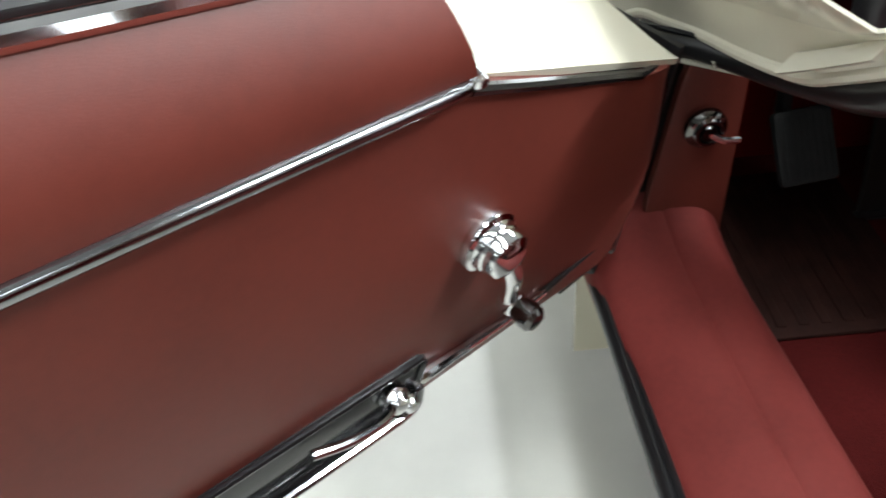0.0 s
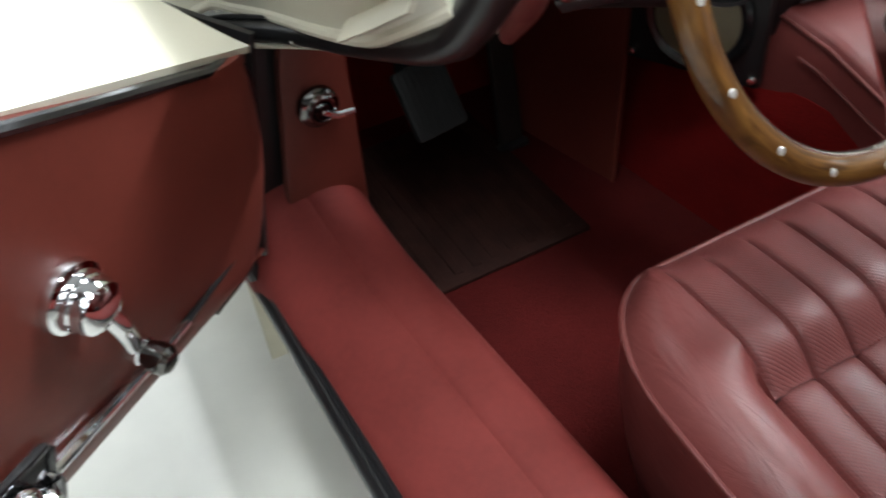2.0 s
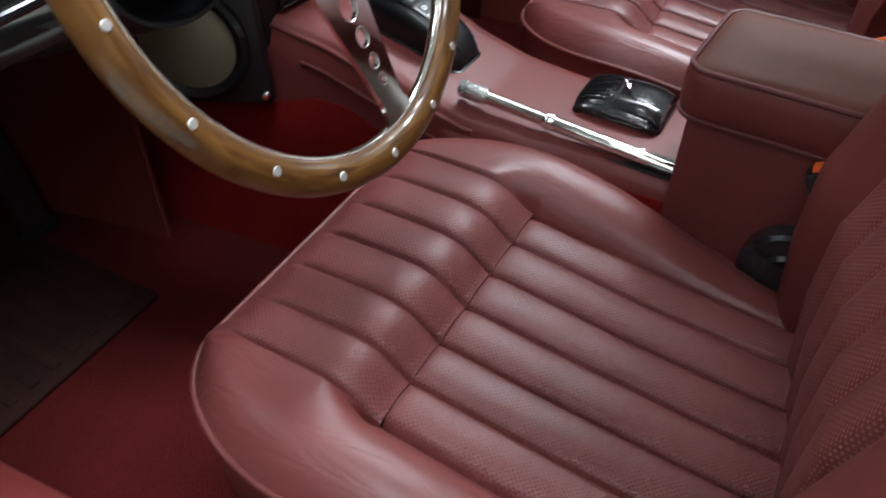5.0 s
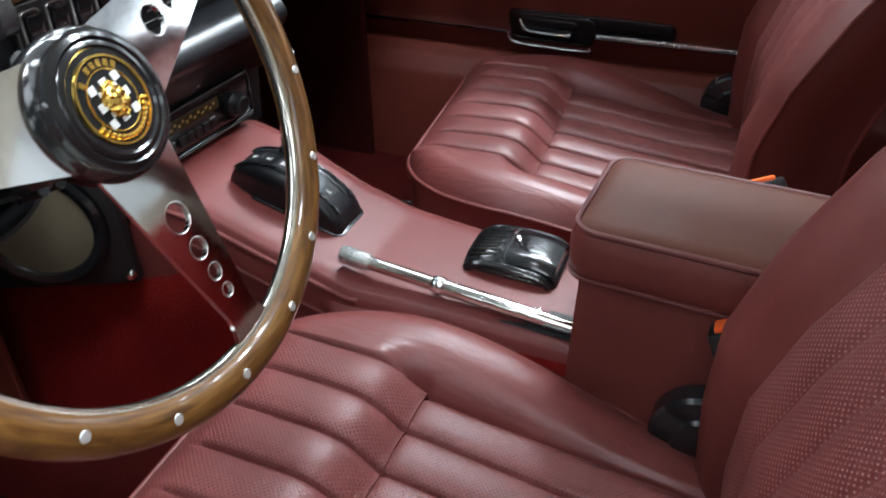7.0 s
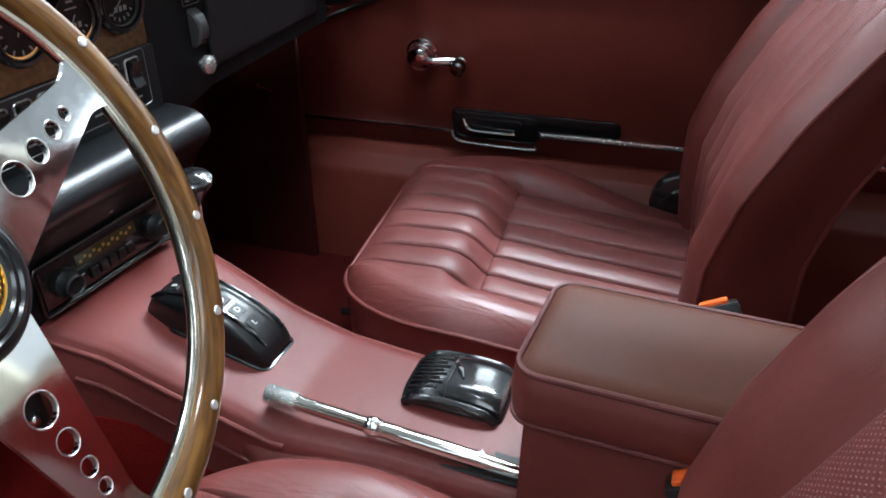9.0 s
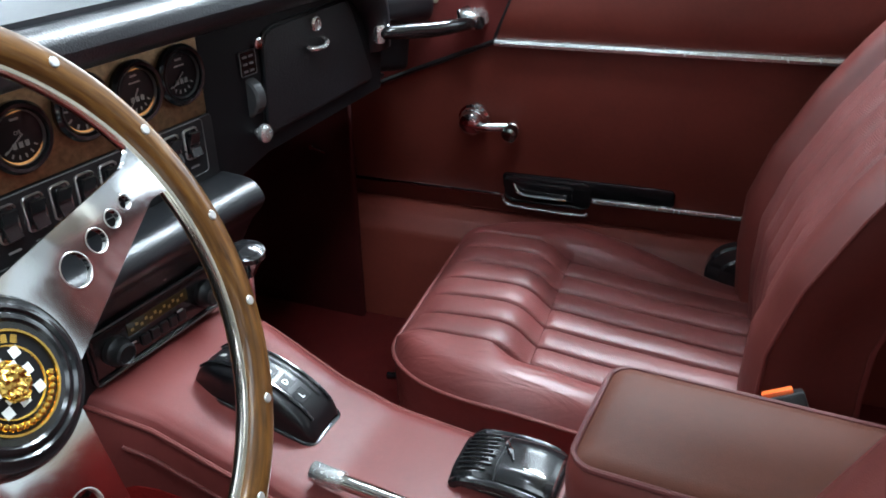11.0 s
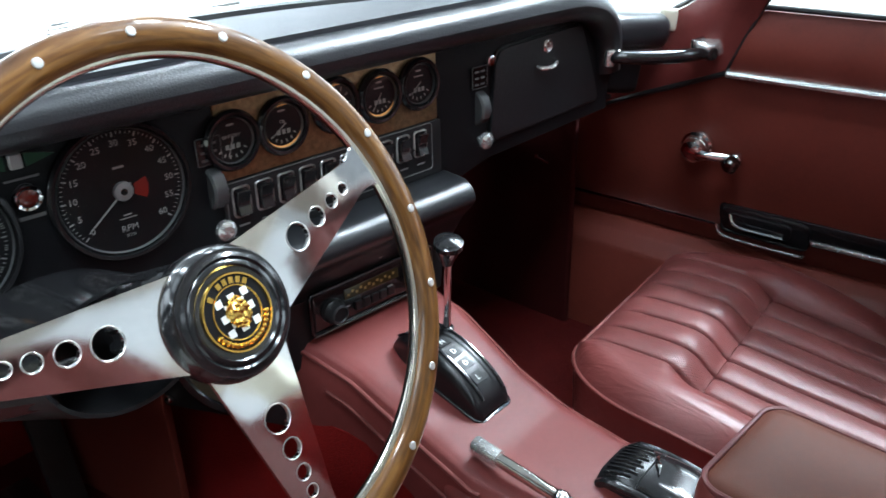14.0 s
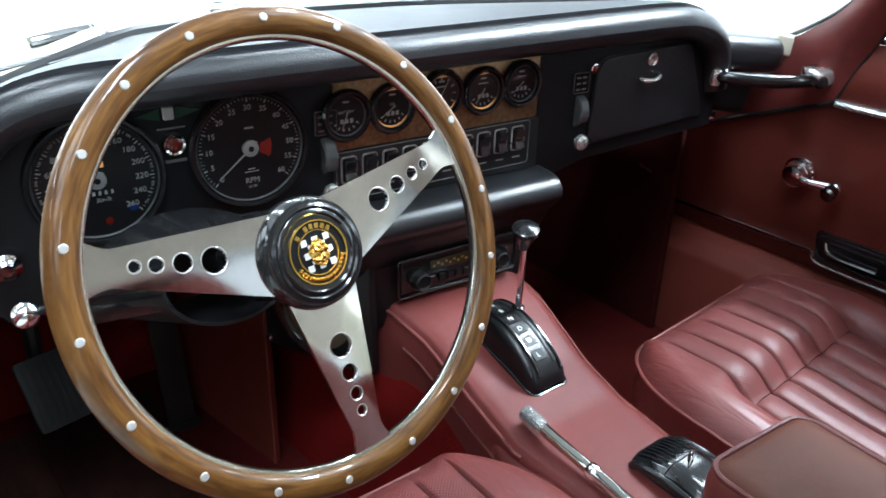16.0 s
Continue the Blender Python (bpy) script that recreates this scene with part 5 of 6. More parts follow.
part("lower_cowl", sheet(lambda u, v: (1.35 * (0.047 + 0.022 * v) * math.cos(math.pi * u) - 0.02, -0.045 * math.sin(math.pi * u) * (1 - 0.3 * v) - 0.004, -0.100 - 0.13 * v), 24, 8, thick=0.003), M_SATIN, column, local=True)
ball = WM.inverted() @ Vector((-0.543, 0.107, 0.697))
part("stalk", tube([(-0.05, 0.0, -0.115), ball.lerp(Vector((-0.05, 0.0, -0.115)), 0.5) + Vector((0, 0.004, 0)), tuple(ball)], 0.0038, 10), M_PLASTIC, column, "black stalk", local=True)
b = bmesh.new()
bmesh.ops.create_uvsphere(b, u_segments=20, v_segments=14, radius=0.0105)
bmesh.ops.translate(b, vec=ball, verts=b.verts)
part("stalk_ball", b, M_CHROME, column, "chrome ball", local=True)

# ---- dashboard ----
DX, DUP = Vector((0.9962, -0.087, 0)).normalized(), Vector((0, 0, 1))
DN = DX.cross(DUP)
DO = Vector((0, 0.258, 0))


def on_dash(u, z, off=0.0):
    return DO + DX * u + DUP * z + DN * off


def flat_dash(u, z, off=0.0, turn=0.0):
    """Axes on the fascia: x along it, y up, z towards the driver."""
    m = Matrix((DX, DUP, DN)).transposed().to_4x4()
    m.translation = on_dash(u, z, off)
    return m @ Matrix.Rotation(turn, 4, "Z")


dash_thing = thing("dashboard", tuple(on_dash(0, 0.62)), "black leather dashboard with round dials, switches and glovebox", "dashboard")
FLAT = flat_dash(0, 0, 0)
part("fascia_left", slab([(-0.545, 0.60), (-0.535, 0.585), (-0.17, 0.600), (-0.178, 0.80), (-0.49, 0.80), (-0.53, 0.76)], 0.012, FLAT, 0.003), M_FASCIA, dash_thing, "black leather fascia")
part("fascia_right", slab([(0.114, 0.62), (0.13, 0.610), (0.205, 0.628), (0.462, 0.640), (0.468, 0.70), (0.41, 0.80), (0.112, 0.80)], 0.012, FLAT, 0.003), M_FASCIA, dash_thing, "black leather fascia")
part("gauge_panel", slab(rounded(-0.180, 0.112, 0.7035, 0.790, 0.004), 0.010, flat_dash(0, 0, 0.001), 0.0015), M_BRONZE, dash_thing, "textured gauge panel, amber dial glow painted into its bronze")
part("switch_panel", slab(rounded(-0.182, 0.116, 0.634, 0.703, 0.004), 0.010, flat_dash(0, 0, 0.0025), 0.0015), M_SATIN, dash_thing, "black switch panel")
part("switch_border", frame_ring(lambda gr: rounded(-0.178 - gr, 0.100 + gr, 0.6440 - gr, 0.7010 + gr, 0.004 + gr), 0.0012, 0.001, flat_dash(0, 0, 0.0027)), M_RIM, dash_thing, "thin grey border line")

# padded top with its rolled front edge
ROLL = smooth_path([(-0.552, 0.640, 0.010), (-0.556, 0.690, 0.016), (-0.545, 0.745, 0.024), (-0.512, 0.788, 0.030), (-0.455, 0.807, 0.034), (-0.36, 0.811, 0.036), (-0.10, 0.812, 0.036), (0.18, 0.813, 0.036), (0.31, 0.812, 0.034), (0.36, 0.806, 0.030), (0.400, 0.793, 0.025), (0.432, 0.768, 0.019), (0.450, 0.735, 0.012), (0.458, 0.70, 0.006)], 10)


def roll(u, v):
    k = u * (len(ROLL) - 1)
    i = min(int(k), len(ROLL) - 2)
    q, d = ROLL[i].lerp(ROLL[i + 1], k - i), (ROLL[i + 1] - ROLL[i])
    d.z = 0
    d.normalize()
    nrm = Vector((-d.y, d.x))
    if nrm.y < 0 and d.x > 0:
        nrm = -nrm
    a = 2 * math.pi * v
    r = 0.0215
    w = r * math.sin(a)
    return on_dash(q.x + nrm.x * w, q.y + nrm.y * w, q.z - 0.012 + r * 1.15 * math.cos(a))


part("padded_roll", sheet(roll, 110, 20), M_ROLL, dash_thing, "padded black leather roll")


def screen_depth(x):
    """How far the padded top reaches ahead of the fascia to the curved foot of the windscreen."""
    return max(0.02, 0.222 * (1 - ((x + 0.09) / 0.455) ** 2))


def screen_drop(x):
    return 0.16 * max(0.0, -0.36 - x)


def top_pad(u, v):
    k = 0.17 + 0.70 * u
    q = ROLL[min(int(k * (len(ROLL) - 1)), len(ROLL) - 1)]
    z0 = q.y + 0.0205
    z1 = 0.822 - 0.011 * max(0.0, 1 - ((q.x + 0.09) / 0.43) ** 2) - 0.7 * max(0.0, q.x - 0.33) - screen_drop(q.x)
    x = q.x * (1 - 0.02 * v)
    return on_dash(x, z0 + (z1 - z0) * v + 0.004 * math.sin(math.pi * v), q.z - 0.012 - (screen_depth(x) + 0.02) * v)


part("padded_top", sheet(top_pad, 80, 24, thick=-0.006), M_TOP, dash_thing, "black leather dashboard top")
for f, r in ((0.62, 0.0045), (0.80, 0.0036)):
    part("demist_bead", tube([on_dash(-0.45 + 0.77 * k / 24, 0.8355 - f * screen_drop(-0.45 + 0.77 * k / 24) - f * (0.0105 + 0.011 * max(0.0, 1 - ((-0.36 + 0.77 * k / 24) / 0.43) ** 2)), -screen_depth(-0.45 + 0.77 * k / 24) * f) for k in range(25)], r, 6), M_PLASTIC, dash_thing, "glossy black bead")
part("under_tray", sheet(lambda u, v: on_dash(-0.53 + 1.02 * u, 0.612 + 0.035 * max(0.0, min(1.0, (u - 0.66) * 12)) + 0.01 * v, -0.012 - 0.24 * v), 24, 6, back=(0, 0, 0.006)), M_SATIN, dash_thing, "black underside")


def shelf(u, v):
    pts = smooth_path([(0.0, 0.634, 0), (0.035, 0.632, 0), (0.050, 0.624, 0), (0.056, 0.612, 0), (0.050, 0.600, 0), (0.036, 0.585, 0), (0.020, 0.560, 0), (0.008, 0.54, 0)], 5)
    k = v * (len(pts) - 1)
    i = min(int(k), len(pts) - 2)
    q = pts[i].lerp(pts[i + 1], k - i)
    e = min(u, 1 - u)
    r = min(1.0, e / 0.035)
    rr = math.sqrt(max(0.0, 1 - (1 - r) ** 2))
    return on_dash(-0.180 + 0.312 * u, q.y if r > 0.99 else 0.605 + (q.y - 0.605) * (0.5 + 0.5 * rr), q.x * (0.25 + 0.75 * rr))


part("padded_shelf", sheet(shelf, 60, 35), M_BLACK, dash_thing, "padded black leather shelf")


def dial(name, u, z, r, label, depth=0.012):
    """A round dial: bezel, face and glass rim in the fascia."""
    m = flat_dash(u, z, 0.001)
    d = part(name, lathe([(r + 0.004, 0), (r + 0.0045, 0.005), (r + 0.002, 0.0085), (r - 0.001, 0.008), (r - 0.003, 0.003)], 56, m=m), M_PLASTIC, dash_thing, label)
    part("bright_rim", lathe([(r - 0.003, 0.0035), (r - 0.0036, 0.0060), (r - 0.0045, 0.0030)], 56, m=m), M_RIM, d, "grey inner rim")
    part("dial_face", lathe([(r - 0.0035, 0.0022), (0, 0.0022)], 48, m=m), M_DIAL, d, "black dial face")
    pane = part("glass", lathe([(r - 0.0032, 0.0072), (r * 0.5, 0.0078), (0, 0.0080)], 40, m=m), M_GLASS, d, "clear glass")
    pane.visible_shadow = False
    return d, m


def tick(parent, m, r0, r1, deg, w, mat=None):
    q = m @ Matrix.Rotation(radians(deg), 4, "Z")
    part("tick", cuboid(r0, r1, -w, w, 0.0022, 0.0027, m=q), mat or M_MARK, parent)


def numerals(parent, m, items, r, size):
    for text, deg in items:
        a = radians(deg)
        lettering(text, size, m @ Matrix.Translation((r * math.cos(a), r * math.sin(a), 0.0027)), parent)


# rev counter: 0 at lower left, 60 at lower right
tach, tm = dial("rev_counter", -0.2785, 0.7255, 0.0615, "large black rev counter")
for k in range(61):
    deg = 222 - 264 * k / 60
    tick(tach, tm, 0.0505 if k % 5 == 0 else 0.0525, 0.0548, deg, 0.0006 if k % 5 == 0 else 0.00025)
numerals(tach, tm, [(str(5 * k), 222 - 22 * k) for k in range(13)], 0.0445, 0.0084)
lettering("RPM", 0.0085, tm @ Matrix.Translation((0, -0.036, 0.0027)), tach)
lettering("X100", 0.0042, tm @ Matrix.Translation((0, -0.043, 0.0027)), tach)
part("maker_mark", cuboid(-0.005, 0.005, 0.0215, 0.0235, 0.0024, 0.0027, m=tm), M_MARK, tach)
part("maker_mark", cuboid(-0.004, 0.004, -0.0235, -0.0225, 0.0024, 0.0027, m=tm), M_MARK, tach)
part("maker_mark", cuboid(-0.008, 0.008, -0.0265, -0.0257, 0.0024, 0.0027, m=tm), M_MARK, tach)
b = bmesh.new()
va, vb = [], []
for k in range(9):
    a = radians(20 - 50 * k / 8)
    va.append(b.verts.new(tm @ Vector((0.011 * math.cos(a), 0.011 * math.sin(a), 0.0025))))
    vb.append(b.verts.new(tm @ Vector((0.024 * math.cos(a), 0.024 * math.sin(a), 0.0025))))
for k in range(8):
    b.faces.new((va[k], vb[k], vb[k + 1], va[k + 1]))
bmesh.ops.solidify(b, geom=list(b.faces), thickness=0.0003)
part("red_zone", b, M_REDZONE, tach, "red warning sector")
nq = tm @ Matrix.Rotation(radians(219), 4, "Z")
part("needle", slab([(-0.010, -0.0009), (0.046, -0.0005), (0.048, 0), (0.046, 0.0005), (-0.010, 0.0009)], 0.0006, nq @ Matrix.Translation((0, 0, 0.0042))), M_MARK, tach, "white needle")
part("needle_hub", lathe([(0, 0.0062), (0.006, 0.0060), (0.0088, 0.0050), (0.009, 0.0022)], 28, m=tm), M_GREY, tach, "metal needle hub")
part("hub_screw", lathe([(0, 0.0070), (0.0028, 0.0069), (0.0034, 0.0058)], 16, m=tm), M_DIAL, tach, "dark hub screw")

speedo, sm = dial("speedometer", -0.434, 0.7185, 0.0625, "large black speedometer")
for k in range(131):
    if k % 5 == 0 or k % 2 == 0:
        tick(speedo, sm, 0.0500 if k % 10 == 0 else 0.0520, 0.0545, 225 - 270 * k / 130, 0.0005 if k % 10 == 0 else 0.0003)
numerals(speedo, sm, [(str(20 * k), 225 - 270 * k / 13) for k in range(1, 14)], 0.0425, 0.0084)
lettering("Km/h", 0.0065, sm @ Matrix.Translation((0.004, -0.021, 0.0027)), speedo)
for q in range(5):
    part("counter_wheel", cuboid(-0.013 + 0.0058 * q, -0.0082 + 0.0058 * q, -0.0165, -0.0105, 0.0023, 0.0027, m=sm), M_DIAL, speedo)
    part("counter_mark", cuboid(-0.0118 + 0.0058 * q, -0.0096 + 0.0058 * q, -0.0155, -0.0115, 0.0027, 0.0030, m=sm), M_MARK, speedo)
for q in range(3):
    part("trip_wheel", cuboid(-0.006 + 0.005 * q, -0.002 + 0.005 * q, 0.0125, 0.0185, 0.0023, 0.0027, m=sm), M_AMBER if q == 2 else M_RIM, speedo)
part("needle_hub", lathe([(0, 0.0062), (0.006, 0.0060), (0.0088, 0.0050), (0.009, 0.0022)], 28, m=sm), M_GREY, speedo, "metal needle hub")
part("hub_screw", lathe([(0, 0.0070), (0.0028, 0.0069), (0.0034, 0.0058)], 16, m=sm), M_DIAL, speedo, "dark hub screw")
part("needle", slab([(-0.010, -0.0009), (0.046, -0.0005), (0.048, 0), (0.046, 0.0005), (-0.010, 0.0009)], 0.0006, sm @ Matrix.Rotation(radians(228), 4, "Z") @ Matrix.Translation((0, 0, 0.0042))), M_MARK, speedo, "white needle")
part("lamp_amber", lathe([(0, 0.003), (0.004, 0.0028)], 16, m=sm @ Matrix.Translation((0.006, -0.044, 0))), M_REDLAMP, speedo)
part("lamp_blue", lathe([(0, 0.003), (0.004, 0.0028)], 16, m=sm @ Matrix.Translation((0.030, -0.034, 0))), plain("blue_lens", (0.01, 0.03, 0.12), 0.2), speedo)

# five small dials
for name, u, z, text, lit, ndl in (("battery_gauge", -0.165, 0.745, "BATTERY", 0, 250), ("oil_gauge", -0.106, 0.746, "OIL", 1, 215), ("clock", -0.039, 0.753, "", 2, 60), ("fuel_gauge", 0.022, 0.750, "", 1, 235), ("water_gauge", 0.081, 0.752, "", 0, 220)):
    g, gm = dial(name, u, z, 0.0265, "small round %s" % name.replace("_", " "))
    if text:
        lettering(text, 0.0048, gm @ Matrix.Translation((0, 0.004, 0.0027)), g)
    else:
        part("dial_mark", cuboid(-0.007, 0.007, 0.0085, 0.0100, 0.0024, 0.0027, m=gm), M_MARK, g)
    part("dial_mark", cuboid(-0.004, 0.004, 0.0145, 0.0165, 0.0024, 0.0027, m=gm), M_MARK, g)
    if name == "clock":
        for k in range(12):
            tick(g, gm, 0.016, 0.0205, 30 * k, 0.0009)
    else:
        for k in range(6):
            tick(g, gm, 0.0150, 0.0185, 215 + 22 * k, 0.0007)
        for k in range(3):
            part("dial_mark", cuboid(-0.0075 + 0.006 * k, -0.0035 + 0.006 * k, -0.009, -0.004, 0.0024, 0.0027, m=gm), M_MARK, g)
    part("needle", slab([(-0.004, -0.0006), (0.017, -0.0004), (0.017, 0.0004), (-0.004, 0.0006)], 0.0005, gm @ Matrix.Rotation(radians(ndl), 4, "Z") @ Matrix.Translation((0, 0, 0.0038))), M_MARK, g)
    if lit:
        for a0, a1 in ((200, 335), (70, 115)):
            arc = [gm @ Vector((0.0222 * math.cos(radians(a)), 0.0222 * math.sin(radians(a)), 0.0032)) for a in range(a0, a1 + 1, 5)]
            part("lit_edge", tube(arc, [0.0002 + 0.0012 * math.sin(math.pi * k / (len(arc) - 1)) for k in range(len(arc))], 6), M_AMBER, g, "amber lit edge")

# rocker switches in chrome frames
for k in range(10):
    u = -0.163 + 0.0271 * k
    m = flat_dash(u, 0.6800, 0.003)
    sw = part("rocker_switch", slab(rounded(-0.0086, 0.0086, -0.0145, 0.0145, 0.003), 0.004, m @ Matrix.Translation((0, 0, 0.001)), 0.001), M_PLASTIC, dash_thing, "black rocker switch")
    part("switch_frame", frame_ring(lambda gr: rounded(-0.0088 - gr, 0.0088 + gr, -0.0148 - gr, 0.0148 + gr, 0.003 + gr), 0.0017, 0.003, m @ Matrix.Translation((0, 0, 0.0012))), M_TRIM, sw, "chrome frame")
    part("rocker", sheet(lambda a, c, m=m: m @ Vector((-0.0068 + 0.0136 * a, -0.0125 + 0.025 * c, 0.0042 + 0.0045 * abs(c - 0.45) * 2)), 4, 10, thick=-0.003), M_PLASTIC, sw)
    part("caption", cuboid(-0.006, 0.006, -0.0265, -0.0245, 0.0002, 0.0006, m=m), M_GREY, sw)

# small fittings left of the middle
m = flat_dash(-0.357, 0.743, 0.001)
lamp = part("warning_lamp", lathe([(0.0125, 0), (0.0125, 0.004), (0.0105, 0.007), (0.0085, 0.006)], 28, m=m), M_CHROME, dash_thing, "chrome ringed lamp")
part("lens", lathe([(0.0075, 0.006), (0.005, 0.0075), (0, 0.008)], 20, m=m), M_REDLAMP, lamp, "red lens")
part("lamp_caption", cuboid(-0.014, 0.014, 0.015, 0.0168, 0.0, 0.0006, m=m), M_RIM, lamp)
part("lamp_caption", cuboid(-0.012, 0.012, -0.020, -0.0168, 0.0, 0.0006, m=m), M_RIM, lamp)
for sx in (-1, 1):
    part("indicator_arrow", slab([(sx * 0.008, -0.006), (sx * 0.032, 0.0), (sx * 0.008, 0.006)], 0.002, flat_dash(-0.359, 0.774, 0.002)), M_GREEN, dash_thing, "green arrow lens", smooth=False)
part("indicator_block", cuboid(-0.0052, 0.0052, -0.0065, 0.0065, 0, 0.005, 0.001, 1, m=flat_dash(-0.359, 0.775, 0.001)), M_GREY, dash_thing, "grey lamp block")


def side_column(u, parent):
    """A caption plate, a thumb rocker and a bright pull knob, one above another."""
    m = flat_dash(u, 0, 0.001)
    pl = part("caption_plate", cuboid(-0.013, 0.013, 0.7265, 0.7535, 0, 0.002, 0.0006, 1, m=m), M_PLASTIC, parent, "black caption plate")
    part("plate_border", frame_ring(lambda gr: rounded(-0.0125 - gr, 0.0125 + gr, 0.727 - gr, 0.753 + gr, 0.001 + gr), 0.0009, 0.001, m @ Matrix.Translation((0, 0, 0.002))), M_RIM, pl)
    for a in range(2):
        for c in range(3):
            part("caption", cuboid(-0.009 + 0.010 * a, -0.002 + 0.010 * a, 0.730 + 0.008 * c, 0.7325 + 0.008 * c, 0.002, 0.0024, m=m), M_RIM, pl)
    part("thumb_rocker", lathe([(0.0, -0.008), (0.021, -0.008), (0.0235, -0.006), (0.0235, 0.006), (0.021, 0.008), (0, 0.008)], 32, m=flat_dash(u + 0.002, 0.700, -0.008) @ Matrix.Rotation(radians(90), 4, "Y")), M_ROCKER, parent, "dark grey thumb rocker")
    kn = flat_dash(u, 0.660, 0.002)
    part("pull_knob", lathe([(0.004, 0), (0.004, 0.006), (0.009, 0.007), (0.0112, 0.010), (0.0105, 0.015), (0.006, 0.0175), (0, 0.018)], 12, m=kn), M_BRIGHT, parent, "bright faceted knob", smooth=False)


side_column(-0.190, dash_thing)
side_column(0.184, dash_thing)
m = flat_dash(0.204, 0.757, 0.001)
part("small_lamp", lathe([(0.0075, 0), (0.007, 0.004), (0.005, 0.0045)], 20, m=m), M_CHROME, dash_thing, "chrome ringed lamp")
part("small_lens", lathe([(0.005, 0.0045), (0, 0.007)], 16, m=m), M_REDLAMP, dash_thing)
m = flat_dash(-0.527, 0.648, 0.002)
part("key_switch", lathe([(0.014, 0), (0.014, 0.005), (0.010, 0.008), (0.006, 0.012), (0, 0.012)], 24, m=m), M_CHROME, dash_thing, "chrome lock")

# glovebox lid
GL = flat_dash(0, 0, 0.0065)
lid = part("glovebox_lid", slab([(0.212, 0.652), (0.430, 0.662), (0.428, 0.676), (0.392, 0.760), (0.387, 0.770), (0.376, 0.776), (0.228, 0.770), (0.216, 0.765), (0.209, 0.752), (0.203, 0.664)], 0.006, GL, 0.003), M_LID, dash_thing, "black leather glovebox lid")
lid_rim = [(0.212, 0.652), (0.430, 0.662), (0.428, 0.676), (0.392, 0.760), (0.387, 0.770), (0.376, 0.776), (0.228, 0.770), (0.216, 0.765), (0.209, 0.752), (0.203, 0.664)]
part("lid_gap", tube([on_dash(x, z, 0.001) for x, z in lid_rim], 0.0030, 6, closed=True), M_RUBBER, lid)
part("lid_lock", lathe([(0.0095, 0), (0.0095, 0.004), (0.007, 0.006), (0.004, 0.005), (0, 0.005)], 24, m=flat_dash(0.307, 0.760, 0.006)), M_BRIGHT, lid, "chrome lock")
part("lid_handle", tube(smooth_path([on_dash(0.288, 0.735, 0.008), on_dash(0.292, 0.7335, 0.016), on_dash(0.305, 0.7340, 0.019), on_dash(0.318, 0.7365, 0.016), on_dash(0.322, 0.739, 0.008)], 5), 0.0032, 8), M_BRIGHT, lid, "chrome handle")

# radio and its housing
radio = thing("radio", tuple(on_dash(-0.02, 0.47)), "black car radio with two knobs below the shelf", "car radio")
part("housing", slab([(-0.135, 0.455), (0.105, 0.478), (0.120, 0.600), (-0.152, 0.600)], 0.10, flat_dash(0, 0, 0.010), 0.004), M_SATIN, radio, "black housing")
rm = flat_dash(-0.020, 0.526, 0.012)
part("surround", frame_ring(lambda g: rounded(-0.084 - g, 0.096 + g, -0.024 - g, 0.024 + g, 0.003 + g), 0.004, 0.003, rm @ Matrix.Translation((0, 0, 0.008))), M_PLASTIC, radio, "black surround")
for zz in (-0.0268, 0.0268):
    part("bright_line", cuboid(-0.084, 0.096, zz - 0.0007, zz + 0.0005, 0.008, 0.0102, m=rm), M_RIM, radio, "thin bright line")
part("set", slab(rounded(-0.083, 0.095, -0.023, 0.023, 0.003), 0.02, rm @ Matrix.Translation((0, 0, 0.008)), 0.002), M_PLASTIC, radio, "black radio set")
part("scale_window", cuboid(-0.040, 0.042, 0.003, 0.017, 0.008, 0.0092, 0.0005, 1, m=rm), plain("dark_scale", (0.045, 0.034, 0.012), 0.12), radio, "dark tuning scale")
M_SCALE = plain("scale_gold", (0.34, 0.23, 0.06), 0.4)
for k in range(12):
    part("scale_mark", cuboid(-0.036 + 0.0062 * k, -0.0325 + 0.0062 * k, 0.0068 + 0.0032 * (k % 2), 0.0100 + 0.0032 * (k % 2), 0.0092, 0.0095, m=rm), M_SCALE, radio)
for sx in (-0.058, 0.066):
    part("knob", lathe([(0.0150, 0), (0.0148, 0.006), (0.0125, 0.009), (0.0118, 0.016), (0.0095, 0.018), (0.0085, 0.016), (0, 0.0155)], 28, m=rm @ Matrix.Translation((sx, -0.002, 0.008))), M_SATIN, radio, "black stepped knob")
for k in range(5):
    part("button", cuboid(-0.026 + 0.0125 * k, -0.016 + 0.0125 * k, -0.016, -0.004, 0.008, 0.0115, 0.0008, 1, m=rm), M_SATIN, radio)
part("legend", cuboid(0.022, 0.030, -0.003, -0.001, 0.0115, 0.0119, m=rm), M_MARK, radio)
part("legend", cuboid(-0.044, -0.032, -0.0075, -0.0055, 0.008, 0.0084, m=rm), M_MARK, radio)
part("lighter", lathe([(0.0095, 0), (0.0095, 0.006), (0.0065, 0.010), (0, 0.010)], 20, m=flat_dash(-0.034, 0.5745, 0.010)), plain("worn_copper", (0.30, 0.12, 0.085), 0.35, 0.6), radio, "dull copper lighter")
for kx, kz in ((-0.016, 0.5765), (-0.006, 0.5710), (-0.002, 0.5790)):
    part("lever_knob", lathe([(0.0035, 0), (0.0035, 0.012), (0.0055, 0.014), (0, 0.016)], 14, m=flat_dash(kx, kz, 0.010)), M_RIVET, radio, "small bright knob")

# pod, grab handle and pillar on the far side
pod = thing("demister_pod", (0.54, 0.25, 0.70), "black padded end pod of the dashboard", "dashboard pod")
